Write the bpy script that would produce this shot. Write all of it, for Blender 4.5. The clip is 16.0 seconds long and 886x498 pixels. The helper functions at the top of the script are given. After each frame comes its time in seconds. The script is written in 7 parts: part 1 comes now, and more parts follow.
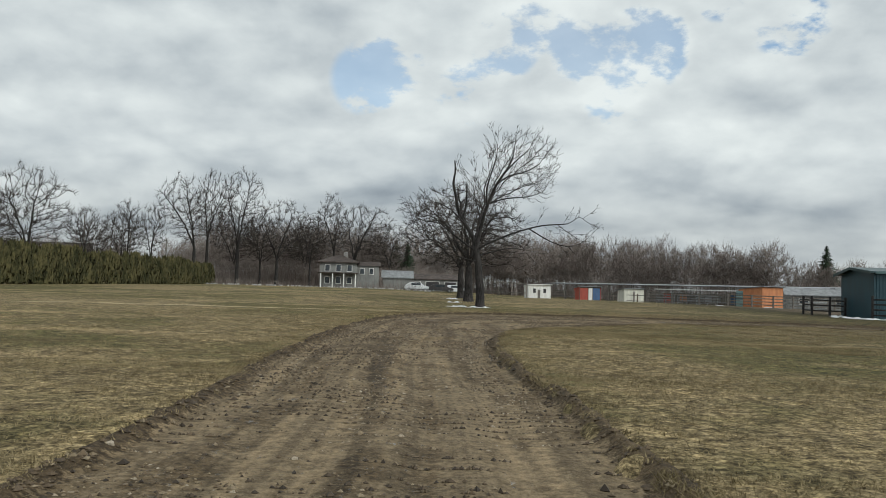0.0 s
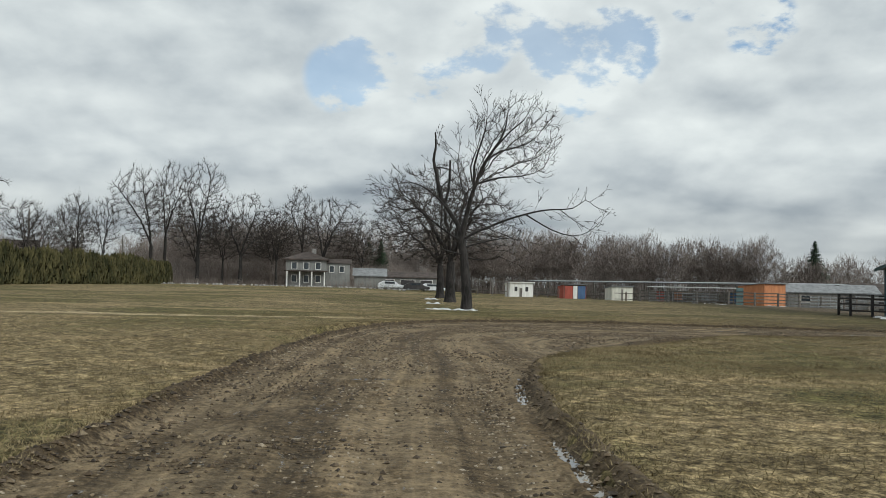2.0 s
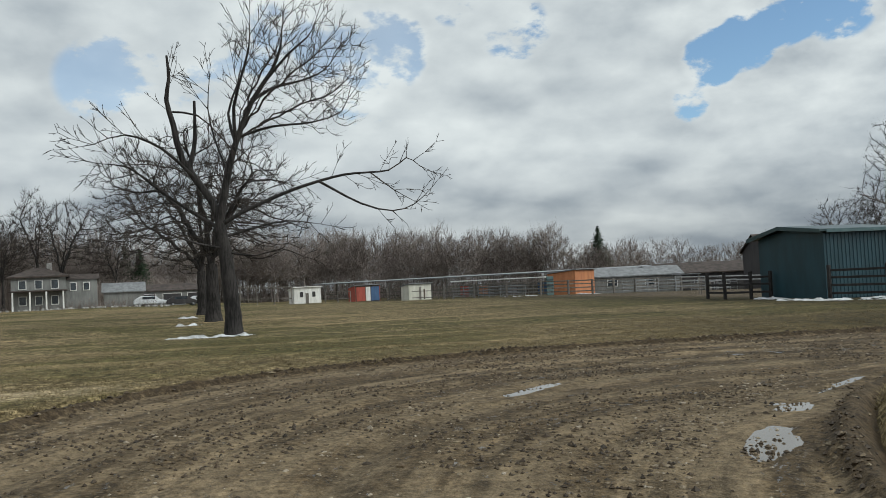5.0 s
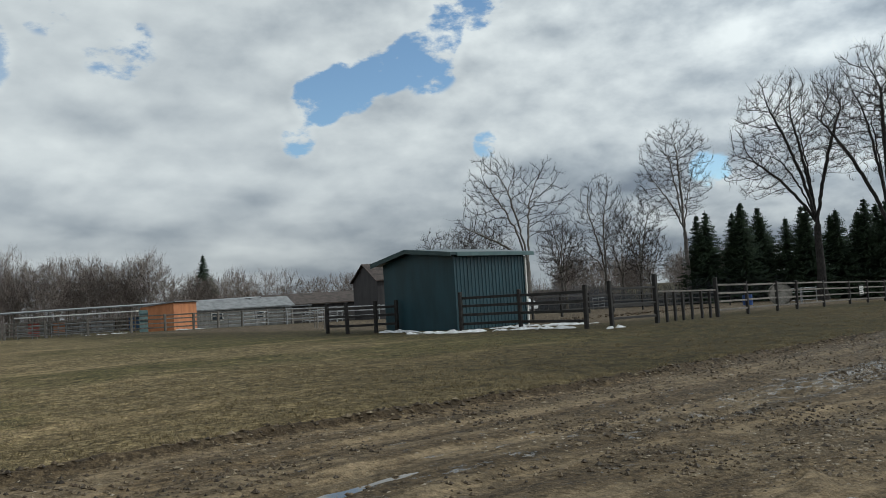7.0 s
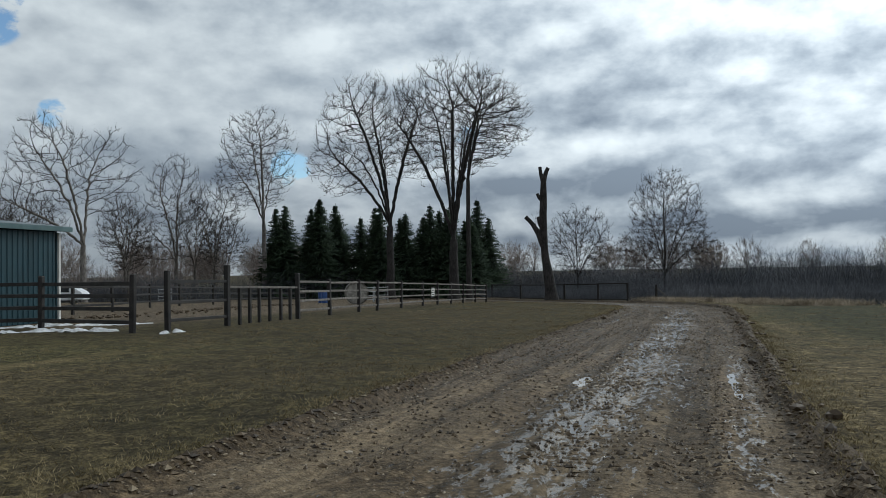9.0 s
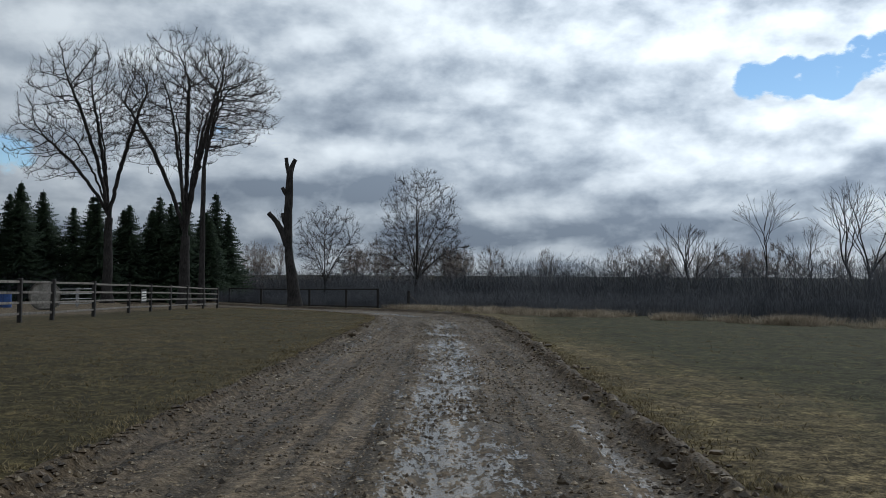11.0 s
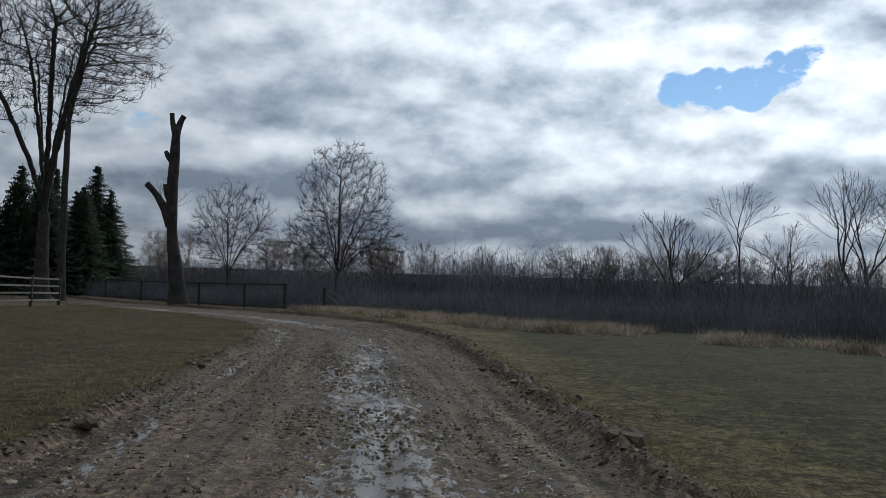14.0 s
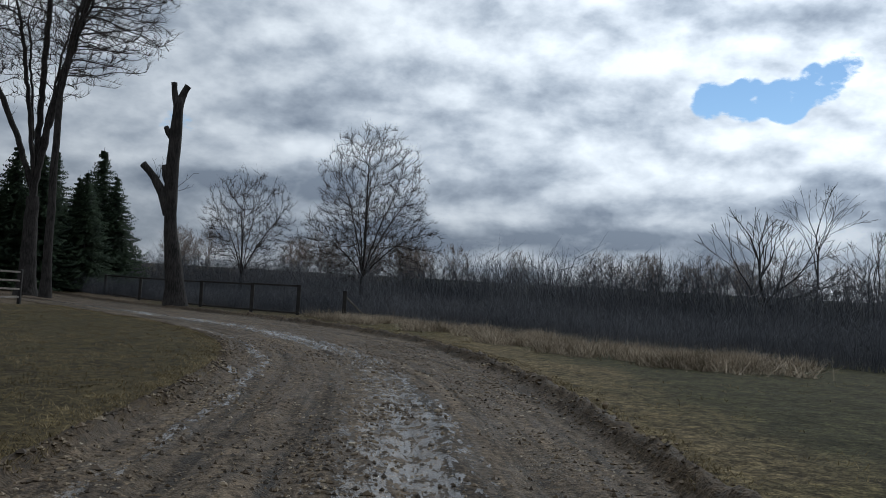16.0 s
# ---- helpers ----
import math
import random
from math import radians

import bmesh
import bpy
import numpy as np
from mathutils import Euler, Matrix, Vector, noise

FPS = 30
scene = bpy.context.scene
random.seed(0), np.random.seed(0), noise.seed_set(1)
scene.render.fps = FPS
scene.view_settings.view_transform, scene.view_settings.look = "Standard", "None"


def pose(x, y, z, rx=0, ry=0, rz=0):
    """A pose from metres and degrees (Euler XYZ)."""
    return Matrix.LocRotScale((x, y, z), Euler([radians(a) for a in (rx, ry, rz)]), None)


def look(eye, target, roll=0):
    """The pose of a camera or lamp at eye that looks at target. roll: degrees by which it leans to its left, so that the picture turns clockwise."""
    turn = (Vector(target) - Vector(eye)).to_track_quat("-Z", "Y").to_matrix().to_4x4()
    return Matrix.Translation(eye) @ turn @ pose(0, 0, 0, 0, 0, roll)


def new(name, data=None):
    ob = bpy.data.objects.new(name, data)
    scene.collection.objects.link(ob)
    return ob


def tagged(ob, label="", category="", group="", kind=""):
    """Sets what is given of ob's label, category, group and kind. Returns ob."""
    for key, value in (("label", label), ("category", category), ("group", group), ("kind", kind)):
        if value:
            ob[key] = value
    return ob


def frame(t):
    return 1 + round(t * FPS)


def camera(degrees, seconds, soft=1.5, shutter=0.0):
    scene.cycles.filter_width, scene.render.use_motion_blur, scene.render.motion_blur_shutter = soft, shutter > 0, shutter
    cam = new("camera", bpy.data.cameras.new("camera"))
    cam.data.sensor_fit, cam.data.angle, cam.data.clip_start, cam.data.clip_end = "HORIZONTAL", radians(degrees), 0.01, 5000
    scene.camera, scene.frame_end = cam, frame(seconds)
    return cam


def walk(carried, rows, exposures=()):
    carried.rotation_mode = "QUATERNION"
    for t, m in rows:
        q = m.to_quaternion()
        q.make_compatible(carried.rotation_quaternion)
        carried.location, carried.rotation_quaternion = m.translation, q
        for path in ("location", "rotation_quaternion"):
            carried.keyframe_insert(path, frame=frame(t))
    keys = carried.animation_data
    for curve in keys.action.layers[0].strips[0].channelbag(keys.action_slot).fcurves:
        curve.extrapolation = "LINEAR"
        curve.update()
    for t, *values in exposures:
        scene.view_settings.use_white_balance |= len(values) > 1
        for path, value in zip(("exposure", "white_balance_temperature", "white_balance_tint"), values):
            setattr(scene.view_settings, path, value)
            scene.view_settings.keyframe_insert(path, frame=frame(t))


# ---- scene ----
# ================= camera =================
cam = camera(57.0, 16.0, soft=0.65)
PATH = [
    (0.0, -0.000, 0.000, 1.328, 92.593, -1.509, -0.060),
    (0.5, -0.061, 2.441, 1.328, 92.488, -1.571, -0.397),
    (1.0, -0.123, 4.736, 1.328, 92.468, -1.505, -0.836),
    (1.5, -0.169, 7.153, 1.324, 92.479, -1.380, -1.306),
    (2.0, -0.230, 9.704, 1.312, 92.529, -1.211, -1.868),
    (2.5, -0.241, 12.294, 1.331, 92.512, -1.089, -2.587),
    (3.0, -0.247, 14.867, 1.325, 92.525, -0.716, -4.109),
    (3.5, -0.150, 17.516, 1.326, 92.538, -0.093, -6.101),
    (4.0, 0.142, 20.236, 1.343, 92.536, 0.803, -8.774),
    (4.5, 0.613, 22.885, 1.363, 92.524, 1.819, -12.343),
    (5.0, 1.249, 25.323, 1.373, 92.504, 2.800, -17.020),
    (5.5, 2.036, 27.409, 1.359, 92.479, 3.595, -23.020),
    (6.0, 2.959, 29.256, 1.331, 92.562, 4.130, -29.808),
    (6.5, 4.154, 31.035, 1.316, 93.081, 4.211, -36.822),
    (7.0, 5.536, 32.635, 1.321, 93.273, 3.556, -44.065),
    (7.5, 6.923, 33.847, 1.336, 92.951, 2.480, -51.418),
    (8.0, 8.288, 34.746, 1.336, 92.248, 1.884, -58.863),
    (8.5, 9.648, 35.416, 1.316, 91.779, 1.507, -66.166),
    (9.0, 11.071, 35.933, 1.345, 91.574, 0.911, -73.296),
    (9.5, 12.619, 36.265, 1.285, 91.376, 0.065, -79.380),
    (10.0, 14.379, 36.488, 1.256, 91.543, -0.240, -84.267),
    (10.5, 16.401, 36.645, 1.238, 91.738, -0.348, -88.132),
    (11.0, 18.761, 36.731, 1.219, 91.823, -0.384, -90.770),
    (11.5, 21.338, 36.758, 1.194, 91.826, -0.419, -92.508),
    (12.0, 24.013, 36.738, 1.157, 91.773, -0.527, -93.677),
    (12.5, 26.665, 36.682, 1.100, 91.693, -0.781, -94.604),
    (13.0, 29.201, 36.624, 1.037, 91.637, -1.104, -95.417),
    (13.5, 31.475, 36.616, 0.994, 91.697, -1.314, -95.824),
    (14.0, 33.669, 36.578, 0.980, 91.752, -1.704, -95.932),
    (14.5, 35.650, 36.578, 0.964, 91.748, -2.179, -95.738),
    (15.0, 37.788, 36.562, 0.922, 91.785, -2.304, -95.190),
    (15.5, 40.171, 36.602, 0.907, 91.897, -2.816, -94.634),
    (16.0, 42.710, 36.604, 0.809, 92.086, -3.192, -94.014),
]
EXPOSURES = [(0.0, 0.0, 6350, 2.5), (4.5, 0.0, 6300, 2.5), (5.5, -0.20, 6250, 2.5), (8.0, -0.25, 6100, 2.5), (10.0, -0.46, 5900, 4.0), (12.5, -0.62, 5900, 6.5), (16.0, -0.62, 5900, 6.5)]
walk(cam, [(t, pose(x, y, z, rx, ry, rz)) for t, x, y, z, rx, ry, rz in PATH], EXPOSURES)

# ================= world and sun =================
SUN_DIR = Vector((0.80, -0.60, 0.72)).normalized()


class Nodes:
    """Short hand for building a node tree."""

    def __init__(self, tree):
        self.t = tree
        tree.nodes.clear()

    def n(self, kind, ins=None):
        node = self.t.nodes.new(kind)
        for k, v in (ins or {}).items():
            sock = node.inputs[k]
            if isinstance(v, bpy.types.NodeSocket):
                self.t.links.new(v, sock)
            else:
                sock.default_value = v
        return node

    def math(self, op, a, b=0.0, c=0.0, clamp=False):
        node = self.n("ShaderNodeMath", {0: a, 1: b, 2: c})
        node.operation, node.use_clamp = op, clamp
        return node.outputs[0]

    def vmath(self, op, a, b=(0, 0, 0), scale=None):
        node = self.n("ShaderNodeVectorMath", {0: a, 1: b})
        node.operation = op
        if scale is not None:
            if isinstance(scale, bpy.types.NodeSocket):
                self.t.links.new(scale, node.inputs["Scale"])
            else:
                node.inputs["Scale"].default_value = scale
        return node

    def noise(self, vec, scale, detail=4.0, rough=0.55, distort=0.0):
        return self.n("ShaderNodeTexNoise", {"Vector": vec, "Scale": scale, "Detail": detail, "Roughness": rough, "Distortion": distort}).outputs["Fac"]

    def ramp(self, fac, stops, interp="LINEAR"):
        node = self.n("ShaderNodeValToRGB", {"Fac": fac})
        node.color_ramp.interpolation = interp
        while len(node.color_ramp.elements) < len(stops):
            node.color_ramp.elements.new(0.5)
        for e, (p, c) in zip(node.color_ramp.elements, stops):
            e.position, e.color = p, (*(c if hasattr(c, "__len__") else (c, c, c)), 1)
        return node.outputs["Color"]

    def step(self, v, lo, hi):
        node = self.n("ShaderNodeMapRange", {"Value": v, "From Min": lo, "From Max": hi})
        node.interpolation_type = "SMOOTHSTEP"
        return node.outputs[0]

    def mix(self, fac, a, b, blend="MIX"):
        node = self.n("ShaderNodeMix")
        node.data_type, node.blend_type = "RGBA", blend
        for sock, v in ((node.inputs[0], fac), (node.inputs[6], a), (node.inputs[7], b)):
            if isinstance(v, bpy.types.NodeSocket):
                self.t.links.new(v, sock)
            else:
                sock.default_value = (*v, 1) if hasattr(v, "__len__") else v
        return node.outputs[2]


def build_world():
    world = bpy.data.worlds.new("broken_cloud_sky")
    scene.world = world
    world.use_nodes = True
    g = Nodes(world.node_tree)
    d = g.n("ShaderNodeTexCoord").outputs["Generated"]
    x, y, z = g.n("ShaderNodeSeparateXYZ", {0: d}).outputs
    up = g.math("MAXIMUM", z, 0.0)

    def deck(lift, at):
        """The way projected on a level sheet of cloud, seen `lift` higher."""
        h = g.math("ADD", up, 0.20 + lift)
        return g.n("ShaderNodeCombineXYZ", {0: g.math("DIVIDE", x, h), 1: g.math("DIVIDE", y, h), 2: at}).outputs[0]

    flat = deck(0.0, 0.37)
    warp = g.n("ShaderNodeTexNoise", {"Vector": flat, "Scale": 1.1, "Detail": 3.0, "Roughness": 0.5})
    shift = g.vmath("SCALE", g.vmath("SUBTRACT", warp.outputs["Color"], (0.5, 0.5, 0.5)).outputs[0], scale=0.35).outputs[0]
    # small rounded puffs, alike all over the sky
    round_way = g.vmath("ADD", g.vmath("MULTIPLY", d, (1.0, 1.0, 1.8)).outputs[0], g.vmath("SCALE", shift, scale=0.12).outputs[0]).outputs[0]
    puff = g.noise(round_way, 7.0, 7.0, 0.56)
    puff_above = g.noise(g.vmath("ADD", round_way, (0.0, 0.0, 0.05)).outputs[0], 7.0, 5.0, 0.56)

    heads = g.n("ShaderNodeTexVoronoi", {"Vector": round_way, "Scale": 10.0, "Detail": 2.0, "Roughness": 0.5})
    heads.feature = "SMOOTH_F1"
    heads.inputs["Smoothness"].default_value = 0.8

    def density(lift, detail):
        """Heaped cloud: broad masses with rounded heads on them."""
        v = g.vmath("ADD", deck(lift, 1.9), shift).outputs[0]
        mass = g.noise(v, 1.6, detail, 0.46)
        head = g.n("ShaderNodeTexVoronoi", {"Vector": v, "Scale": 3.0, "Detail": 2.0, "Roughness": 0.45})
        head.feature = "SMOOTH_F1"
        head.inputs["Smoothness"].default_value = 0.9
        return g.math("MULTIPLY_ADD", head.outputs["Distance"], -0.20, g.math("ADD", mass, 0.09))

    dens, above = density(0.0, 4.0), density(0.022, 3.0)
    lit = g.math("SUBTRACT", dens, above)
    # openings in the cloud, where blue shows
    gaps = 0.0
    for gx, gy, gz, size, power in SKY_GAPS:
        dot = g.vmath("DOT_PRODUCT", d, tuple(Vector((gx, gy, gz)).normalized())).outputs["Value"]
        near = g.step(dot, math.cos(radians(size * 1.35)), math.cos(radians(size * 0.1)))
        gaps = g.math("MULTIPLY_ADD", near, power, gaps)
    wisp = g.math("MULTIPLY_ADD", g.noise(round_way, 24.0, 6.0, 0.6), 0.5, g.math("MULTIPLY", puff, 0.8))
    gap = g.math("MULTIPLY_ADD", g.math("SUBTRACT", wisp, 0.65), -4.2, g.math("MINIMUM", gaps, 0.80))
    blue_share = g.math("MULTIPLY", g.step(gap, 0.22, 0.66), g.step(gaps, 0.10, 0.30))
    blue_share = g.math("MULTIPLY", blue_share, g.math("MULTIPLY_ADD", g.step(x, 0.15, 0.5), 0.45, 0.55))
    cover = g.math("SUBTRACT", 1.0, blue_share)
    # the veiled sun picks out the heads of the clouds on its own side; deep cloud is grey beneath
    toward = g.math("MAXIMUM", g.vmath("DOT_PRODUCT", d, tuple(SUN_DIR)).outputs["Value"], 0.0)
    deep = g.noise(g.vmath("ADD", deck(0.0, 5.2), shift).outputs[0], 0.52, 4.0, 0.5)
    tone = g.math("MULTIPLY_ADD", g.math("SUBTRACT", 0.5, deep), g.math("MULTIPLY_ADD", toward, 0.40, 0.45), 0.66)
    tone = g.math("MULTIPLY_ADD", g.math("SUBTRACT", 0.5, dens), g.math("MULTIPLY_ADD", toward, 0.5, 0.25), tone)
    tone = g.math("MULTIPLY_ADD", lit, g.math("MULTIPLY_ADD", toward, 0.6, 0.8), tone)
    tone = g.math("MULTIPLY_ADD", g.math("SUBTRACT", puff, puff_above), g.math("MULTIPLY_ADD", toward, 1.5, 0.55), tone)
    tone = g.math("MULTIPLY_ADD", g.math("SUBTRACT", 0.56, heads.outputs["Distance"]), 0.26, tone)
    tone = g.math("MULTIPLY_ADD", g.step(gaps, 0.0, 0.4), 0.08, tone)
    # heavier banks of cloud low in the east, with a lighter strip along the skyline
    ragged = g.math("MULTIPLY_ADD", g.math("SUBTRACT", deep, 0.5), 0.16, z)
    bank = g.math("MULTIPLY", g.step(x, 0.35, 0.85), g.math("MULTIPLY", g.step(ragged, 0.175, 0.09), g.step(z, 0.015, 0.045)))
    tone = g.math("MULTIPLY_ADD", bank, -0.34, tone)
    cloud = g.ramp(tone, CLOUD_RAMP)
    glow = g.math("MULTIPLY_ADD", g.math("POWER", toward, 2.6), SUN_GLOW, 1.0)
    glow = g.math("MULTIPLY", glow, g.math("MULTIPLY_ADD", g.step(z, 0.0, 0.16), 0.30, 0.76))
    sky = g.n("ShaderNodeTexSky")
    sky.sky_type, sky.sun_disc = "NISHITA", False
    sky.sun_elevation, sky.sun_rotation = math.asin(SUN_DIR.z), math.atan2(SUN_DIR.x, SUN_DIR.y)
    sky.air_density, sky.dust_density, sky.ozone_density = 1.0, 0.0, 2.0
    blue = g.n("ShaderNodeBackground", {"Color": sky.outputs[0], "Strength": 0.14})
    grey = g.n("ShaderNodeBackground", {"Color": cloud, "Strength": glow})
    both = g.n("ShaderNodeMixShader", {0: cover, 1: blue.outputs[0], 2: grey.outputs[0]})
    g.n("ShaderNodeOutputWorld", {"Surface": both.outputs[0]})


SKY_GAPS = [
    (-0.096, 0.965, 0.245, 2.5, 0.42), (-0.063, 0.964, 0.259, 2.3, 0.38), (0.023, 0.972, 0.233, 2.3, 0.42), (0.064, 0.955, 0.290, 2.5, 0.53), (0.109, 0.944, 0.312, 2.0, 0.34),
    (0.154, 0.947, 0.284, 1.9, 0.38), (0.227, 0.933, 0.278, 2.7, 0.42), (0.200, 0.956, 0.216, 1.9, 0.36), (0.373, 0.879, 0.297, 2.3, 0.40), (0.572, 0.784, 0.242, 1.7, 0.85),
    (0.600, 0.758, 0.255, 1.7, 0.80), (0.627, 0.730, 0.271, 1.6, 0.70), (0.653, 0.702, 0.284, 1.6, 0.70), (0.672, 0.676, 0.302, 1.6, 0.70), (0.689, 0.642, 0.337, 2.3, 0.70),
    (0.557, 0.807, 0.194, 1.2, 0.50), (0.182, 0.945, 0.273, 3.1, 0.36), (0.236, 0.928, 0.288, 2.3, 0.32), (0.301, 0.889, 0.345, 2.3, 0.55), (0.882, 0.453, 0.127, 1.3, 0.60),
    (0.665, 0.691, 0.282, 2.3, 0.60), (0.729, 0.660, 0.180, 1.0, 0.45), (0.955, 0.248, 0.161, 1.2, 0.55), (0.907, -0.358, 0.221, 1.2, 0.56), (0.892, -0.395, 0.221, 1.4, 0.68),
    (0.875, -0.433, 0.219, 1.4, 0.76), (0.856, -0.462, 0.236, 1.3, 0.72), (0.842, -0.483, 0.250, 1.1, 0.66),
]
CLOUD_RAMP = [(0.08, (0.225, 0.255, 0.305)), (0.36, (0.40, 0.43, 0.475)), (0.58, (0.58, 0.60, 0.63)), (0.86, (0.79, 0.80, 0.81))]
SUN_GLOW = 1.3
build_world()

sun = new("sun", bpy.data.lights.new("sun", "SUN"))
sun.data.energy, sun.data.angle, sun.data.color = 1.5, radians(12), (1.0, 0.95, 0.87)
sun.matrix_world = look(SUN_DIR * 100, (0, 0, 0))

# ================= materials =================
def finish(g, colour, rough=0.8, bump=None, strength=0.3, distance=0.02, metallic=0.0, spec=0.5, **extra):
    ins = {"Base Color": colour, "Roughness": rough, "Metallic": metallic, "Specular IOR Level": spec}
    ins.update(extra)
    bsdf = g.n("ShaderNodeBsdfPrincipled", ins)
    if bump is not None:
        b = g.n("ShaderNodeBump", {"Height": bump, "Strength": strength, "Distance": distance})
        g.t.links.new(b.outputs[0], bsdf.inputs["Normal"])
    g.n("ShaderNodeOutputMaterial", {"Surface": bsdf.outputs[0]})


def blank(name):
    m = bpy.data.materials.new(name)
    m.use_nodes = True
    return m, Nodes(m.node_tree)


def surface(name, a, b, scale=3.0, fine=40.0, rough=0.75, strength=0.35, distance=0.01, stretch=(1, 1, 1), metallic=0.0, spec=0.4, per=0.0):
    """Two colours mixed by coarse and fine noise, with a fine relief; per: how much each object's tone varies."""
    m, g = blank(name)
    pos = g.n("ShaderNodeTexCoord").outputs["Object"]
    vec = g.vmath("MULTIPLY", pos, stretch).outputs[0]
    coarse, grain = g.noise(vec, scale, 4.0, 0.6), g.noise(vec, fine, 4.0, 0.65)
    fac = g.math("MULTIPLY_ADD", g.math("SUBTRACT", grain, 0.5), 0.8, coarse)
    col = g.mix(g.step(fac, 0.3, 0.7), a, b)
    if per:
        rnd = g.n("ShaderNodeObjectInfo").outputs["Random"]
        k = g.math("MULTIPLY_ADD", rnd, per, 1.0 - per / 2)
        col = g.vmath("SCALE", col, scale=k).outputs[0]
    finish(g, col, g.math("MULTIPLY_ADD", grain, 0.2, rough - 0.1), grain, strength, distance, metallic, spec)
    return m


TURF_PATCHES = [(5.0, 47.0, 7.0, 5.0, 0.16), (14.0, 46.0, 6.0, 4.0, -0.14), (20.0, 50.0, 9.0, 4.0, 0.12), (3.2, 15.0, 1.6, 6.0, -0.12), (7.5, 20.0, 3.5, 8.0, 0.12), (-5.0, 24.0, 3.0, 7.0, -0.10), (-9.0, 18.0, 4.0, 6.0, 0.10), (18.0, 43.5, 9.0, 3.0, -0.06)]


def grass_material():
    m, g = blank("dormant_grass")
    pos = g.n("ShaderNodeTexCoord").outputs["Object"]
    big = g.noise(pos, 0.05, 4.0, 0.6, 0.6)
    mid = g.noise(pos, 0.5, 5.0, 0.65, 0.5)
    fine = g.noise(pos, 7.0, 6.0, 0.72)
    tiny = g.noise(pos, 26.0, 5.0, 0.78)
    straw = g.mix(g.step(fine, 0.36, 0.64), (0.078, 0.058, 0.027), (0.310, 0.246, 0.142))
    green = g.mix(g.step(fine, 0.34, 0.66), (0.040, 0.038, 0.015), (0.158, 0.140, 0.060))
    px, py, _ = g.n("ShaderNodeSeparateXYZ", {0: pos}).outputs
    patch = g.math("MULTIPLY_ADD", g.math("SUBTRACT", mid, 0.5), 0.5, big)
    # broad patches of greener turf (plus) and of bleached turf (minus): x, y, half width, half length
    for cx, cy, rx, ry, power in TURF_PATCHES:
        dx, dy = g.math("MULTIPLY_ADD", px, 1 / rx, -cx / rx), g.math("MULTIPLY_ADD", py, 1 / ry, -cy / ry)
        far = g.math("MULTIPLY_ADD", dx, dx, g.math("MULTIPLY", dy, dy))
        patch = g.math("MULTIPLY_ADD", g.step(far, 1.3, 0.1), power, patch)
    greener = g.step(patch, 0.44, 0.60)
    col = g.mix(greener, straw, green)
    # bleached streaks left by mowing and wheels, running east and west
    pale = g.step(g.noise(g.vmath("MULTIPLY", pos, (0.13, 1.0, 1.0)).outputs[0], 0.36, 5.0, 0.65), 0.52, 0.66)
    col = g.mix(g.math("MULTIPLY", pale, 0.55), col, (0.39, 0.295, 0.170))
    # dark streaks: shading of the uneven ground put into the colour
    dip_shade = g.step(g.noise(g.vmath("MULTIPLY", pos, (0.15, 1.0, 1.0)).outputs[0], 0.60, 5.0, 0.68), 0.56, 0.68)
    col = g.mix(g.math("MULTIPLY", dip_shade, 0.45), col, (0.110, 0.082, 0.042))
    soil = g.step(g.math("MULTIPLY_ADD", g.math("SUBTRACT", fine, 0.5), 0.5, mid), 0.63, 0.74)
    col = g.mix(g.math("MULTIPLY", soil, 0.6), col, (0.090, 0.064, 0.034))
    rough_edge = g.math("MULTIPLY_ADD", g.math("SUBTRACT", mid, 0.5), 5.0, py)
    # dark green and brown turf in the east, its backlit dimness put into the colour
    lush = g.math("MULTIPLY", g.step(px, 15.0, 26.0), g.step(rough_edge, 33.6, 31.4))
    col = g.mix(g.math("MULTIPLY", lush, 0.95), col, g.mix(g.step(fine, 0.30, 0.70), (0.021, 0.028, 0.011), (0.050, 0.061, 0.026)))
    dim_turf = g.math("MULTIPLY", g.step(px, 4.0, 19.0), g.math("MAXIMUM", g.step(rough_edge, 36.0, 38.5), g.math("MULTIPLY", g.step(rough_edge, 38.0, 36.0), 0.6)))
    dim_turf = g.math("MULTIPLY", dim_turf, g.math("MAXIMUM", g.step(px, 19.0, 30.0), g.math("MULTIPLY_ADD", g.step(rough_edge, 50.0, 42.5), 0.65, 0.35)))
    col = g.mix(g.math("MULTIPLY", dim_turf, 0.90), col, g.mix(g.step(fine, 0.34, 0.66), (0.024, 0.020, 0.009), (0.062, 0.050, 0.023)))
    # a bleached strip across the field, and the trampled paddock
    strip = g.math("ABSOLUTE", g.math("ADD", g.math("MULTIPLY_ADD", px, -0.18, py), g.math("MULTIPLY_ADD", mid, 1.6, -38.8)))
    strip = g.math("MULTIPLY", g.math("MULTIPLY", g.step(strip, 0.75, 0.3), g.step(px, 2.0, -2.0)), g.step(fine, 0.28, 0.46))
    col = g.mix(g.math("MULTIPLY", strip, 0.8), col, (0.43, 0.35, 0.23))
    yard = g.math("MULTIPLY", g.step(rough_edge, 52.5, 55.0), g.math("MULTIPLY", g.step(px, 30.0, 34.0), g.step(py, 104.0, 92.0)))
    col = g.mix(g.math("MULTIPLY", yard, 0.8), col, g.mix(g.step(fine, 0.36, 0.64), (0.060, 0.045, 0.032), (0.175, 0.138, 0.102)))
    # light and shade of tufts, and dark gaps between clumps, painted into the colour
    tuft_shade = g.noise(g.vmath("MULTIPLY", pos, (1.0, 0.8, 1.0)).outputs[0], 2.4, 6.0, 0.74, 0.4)
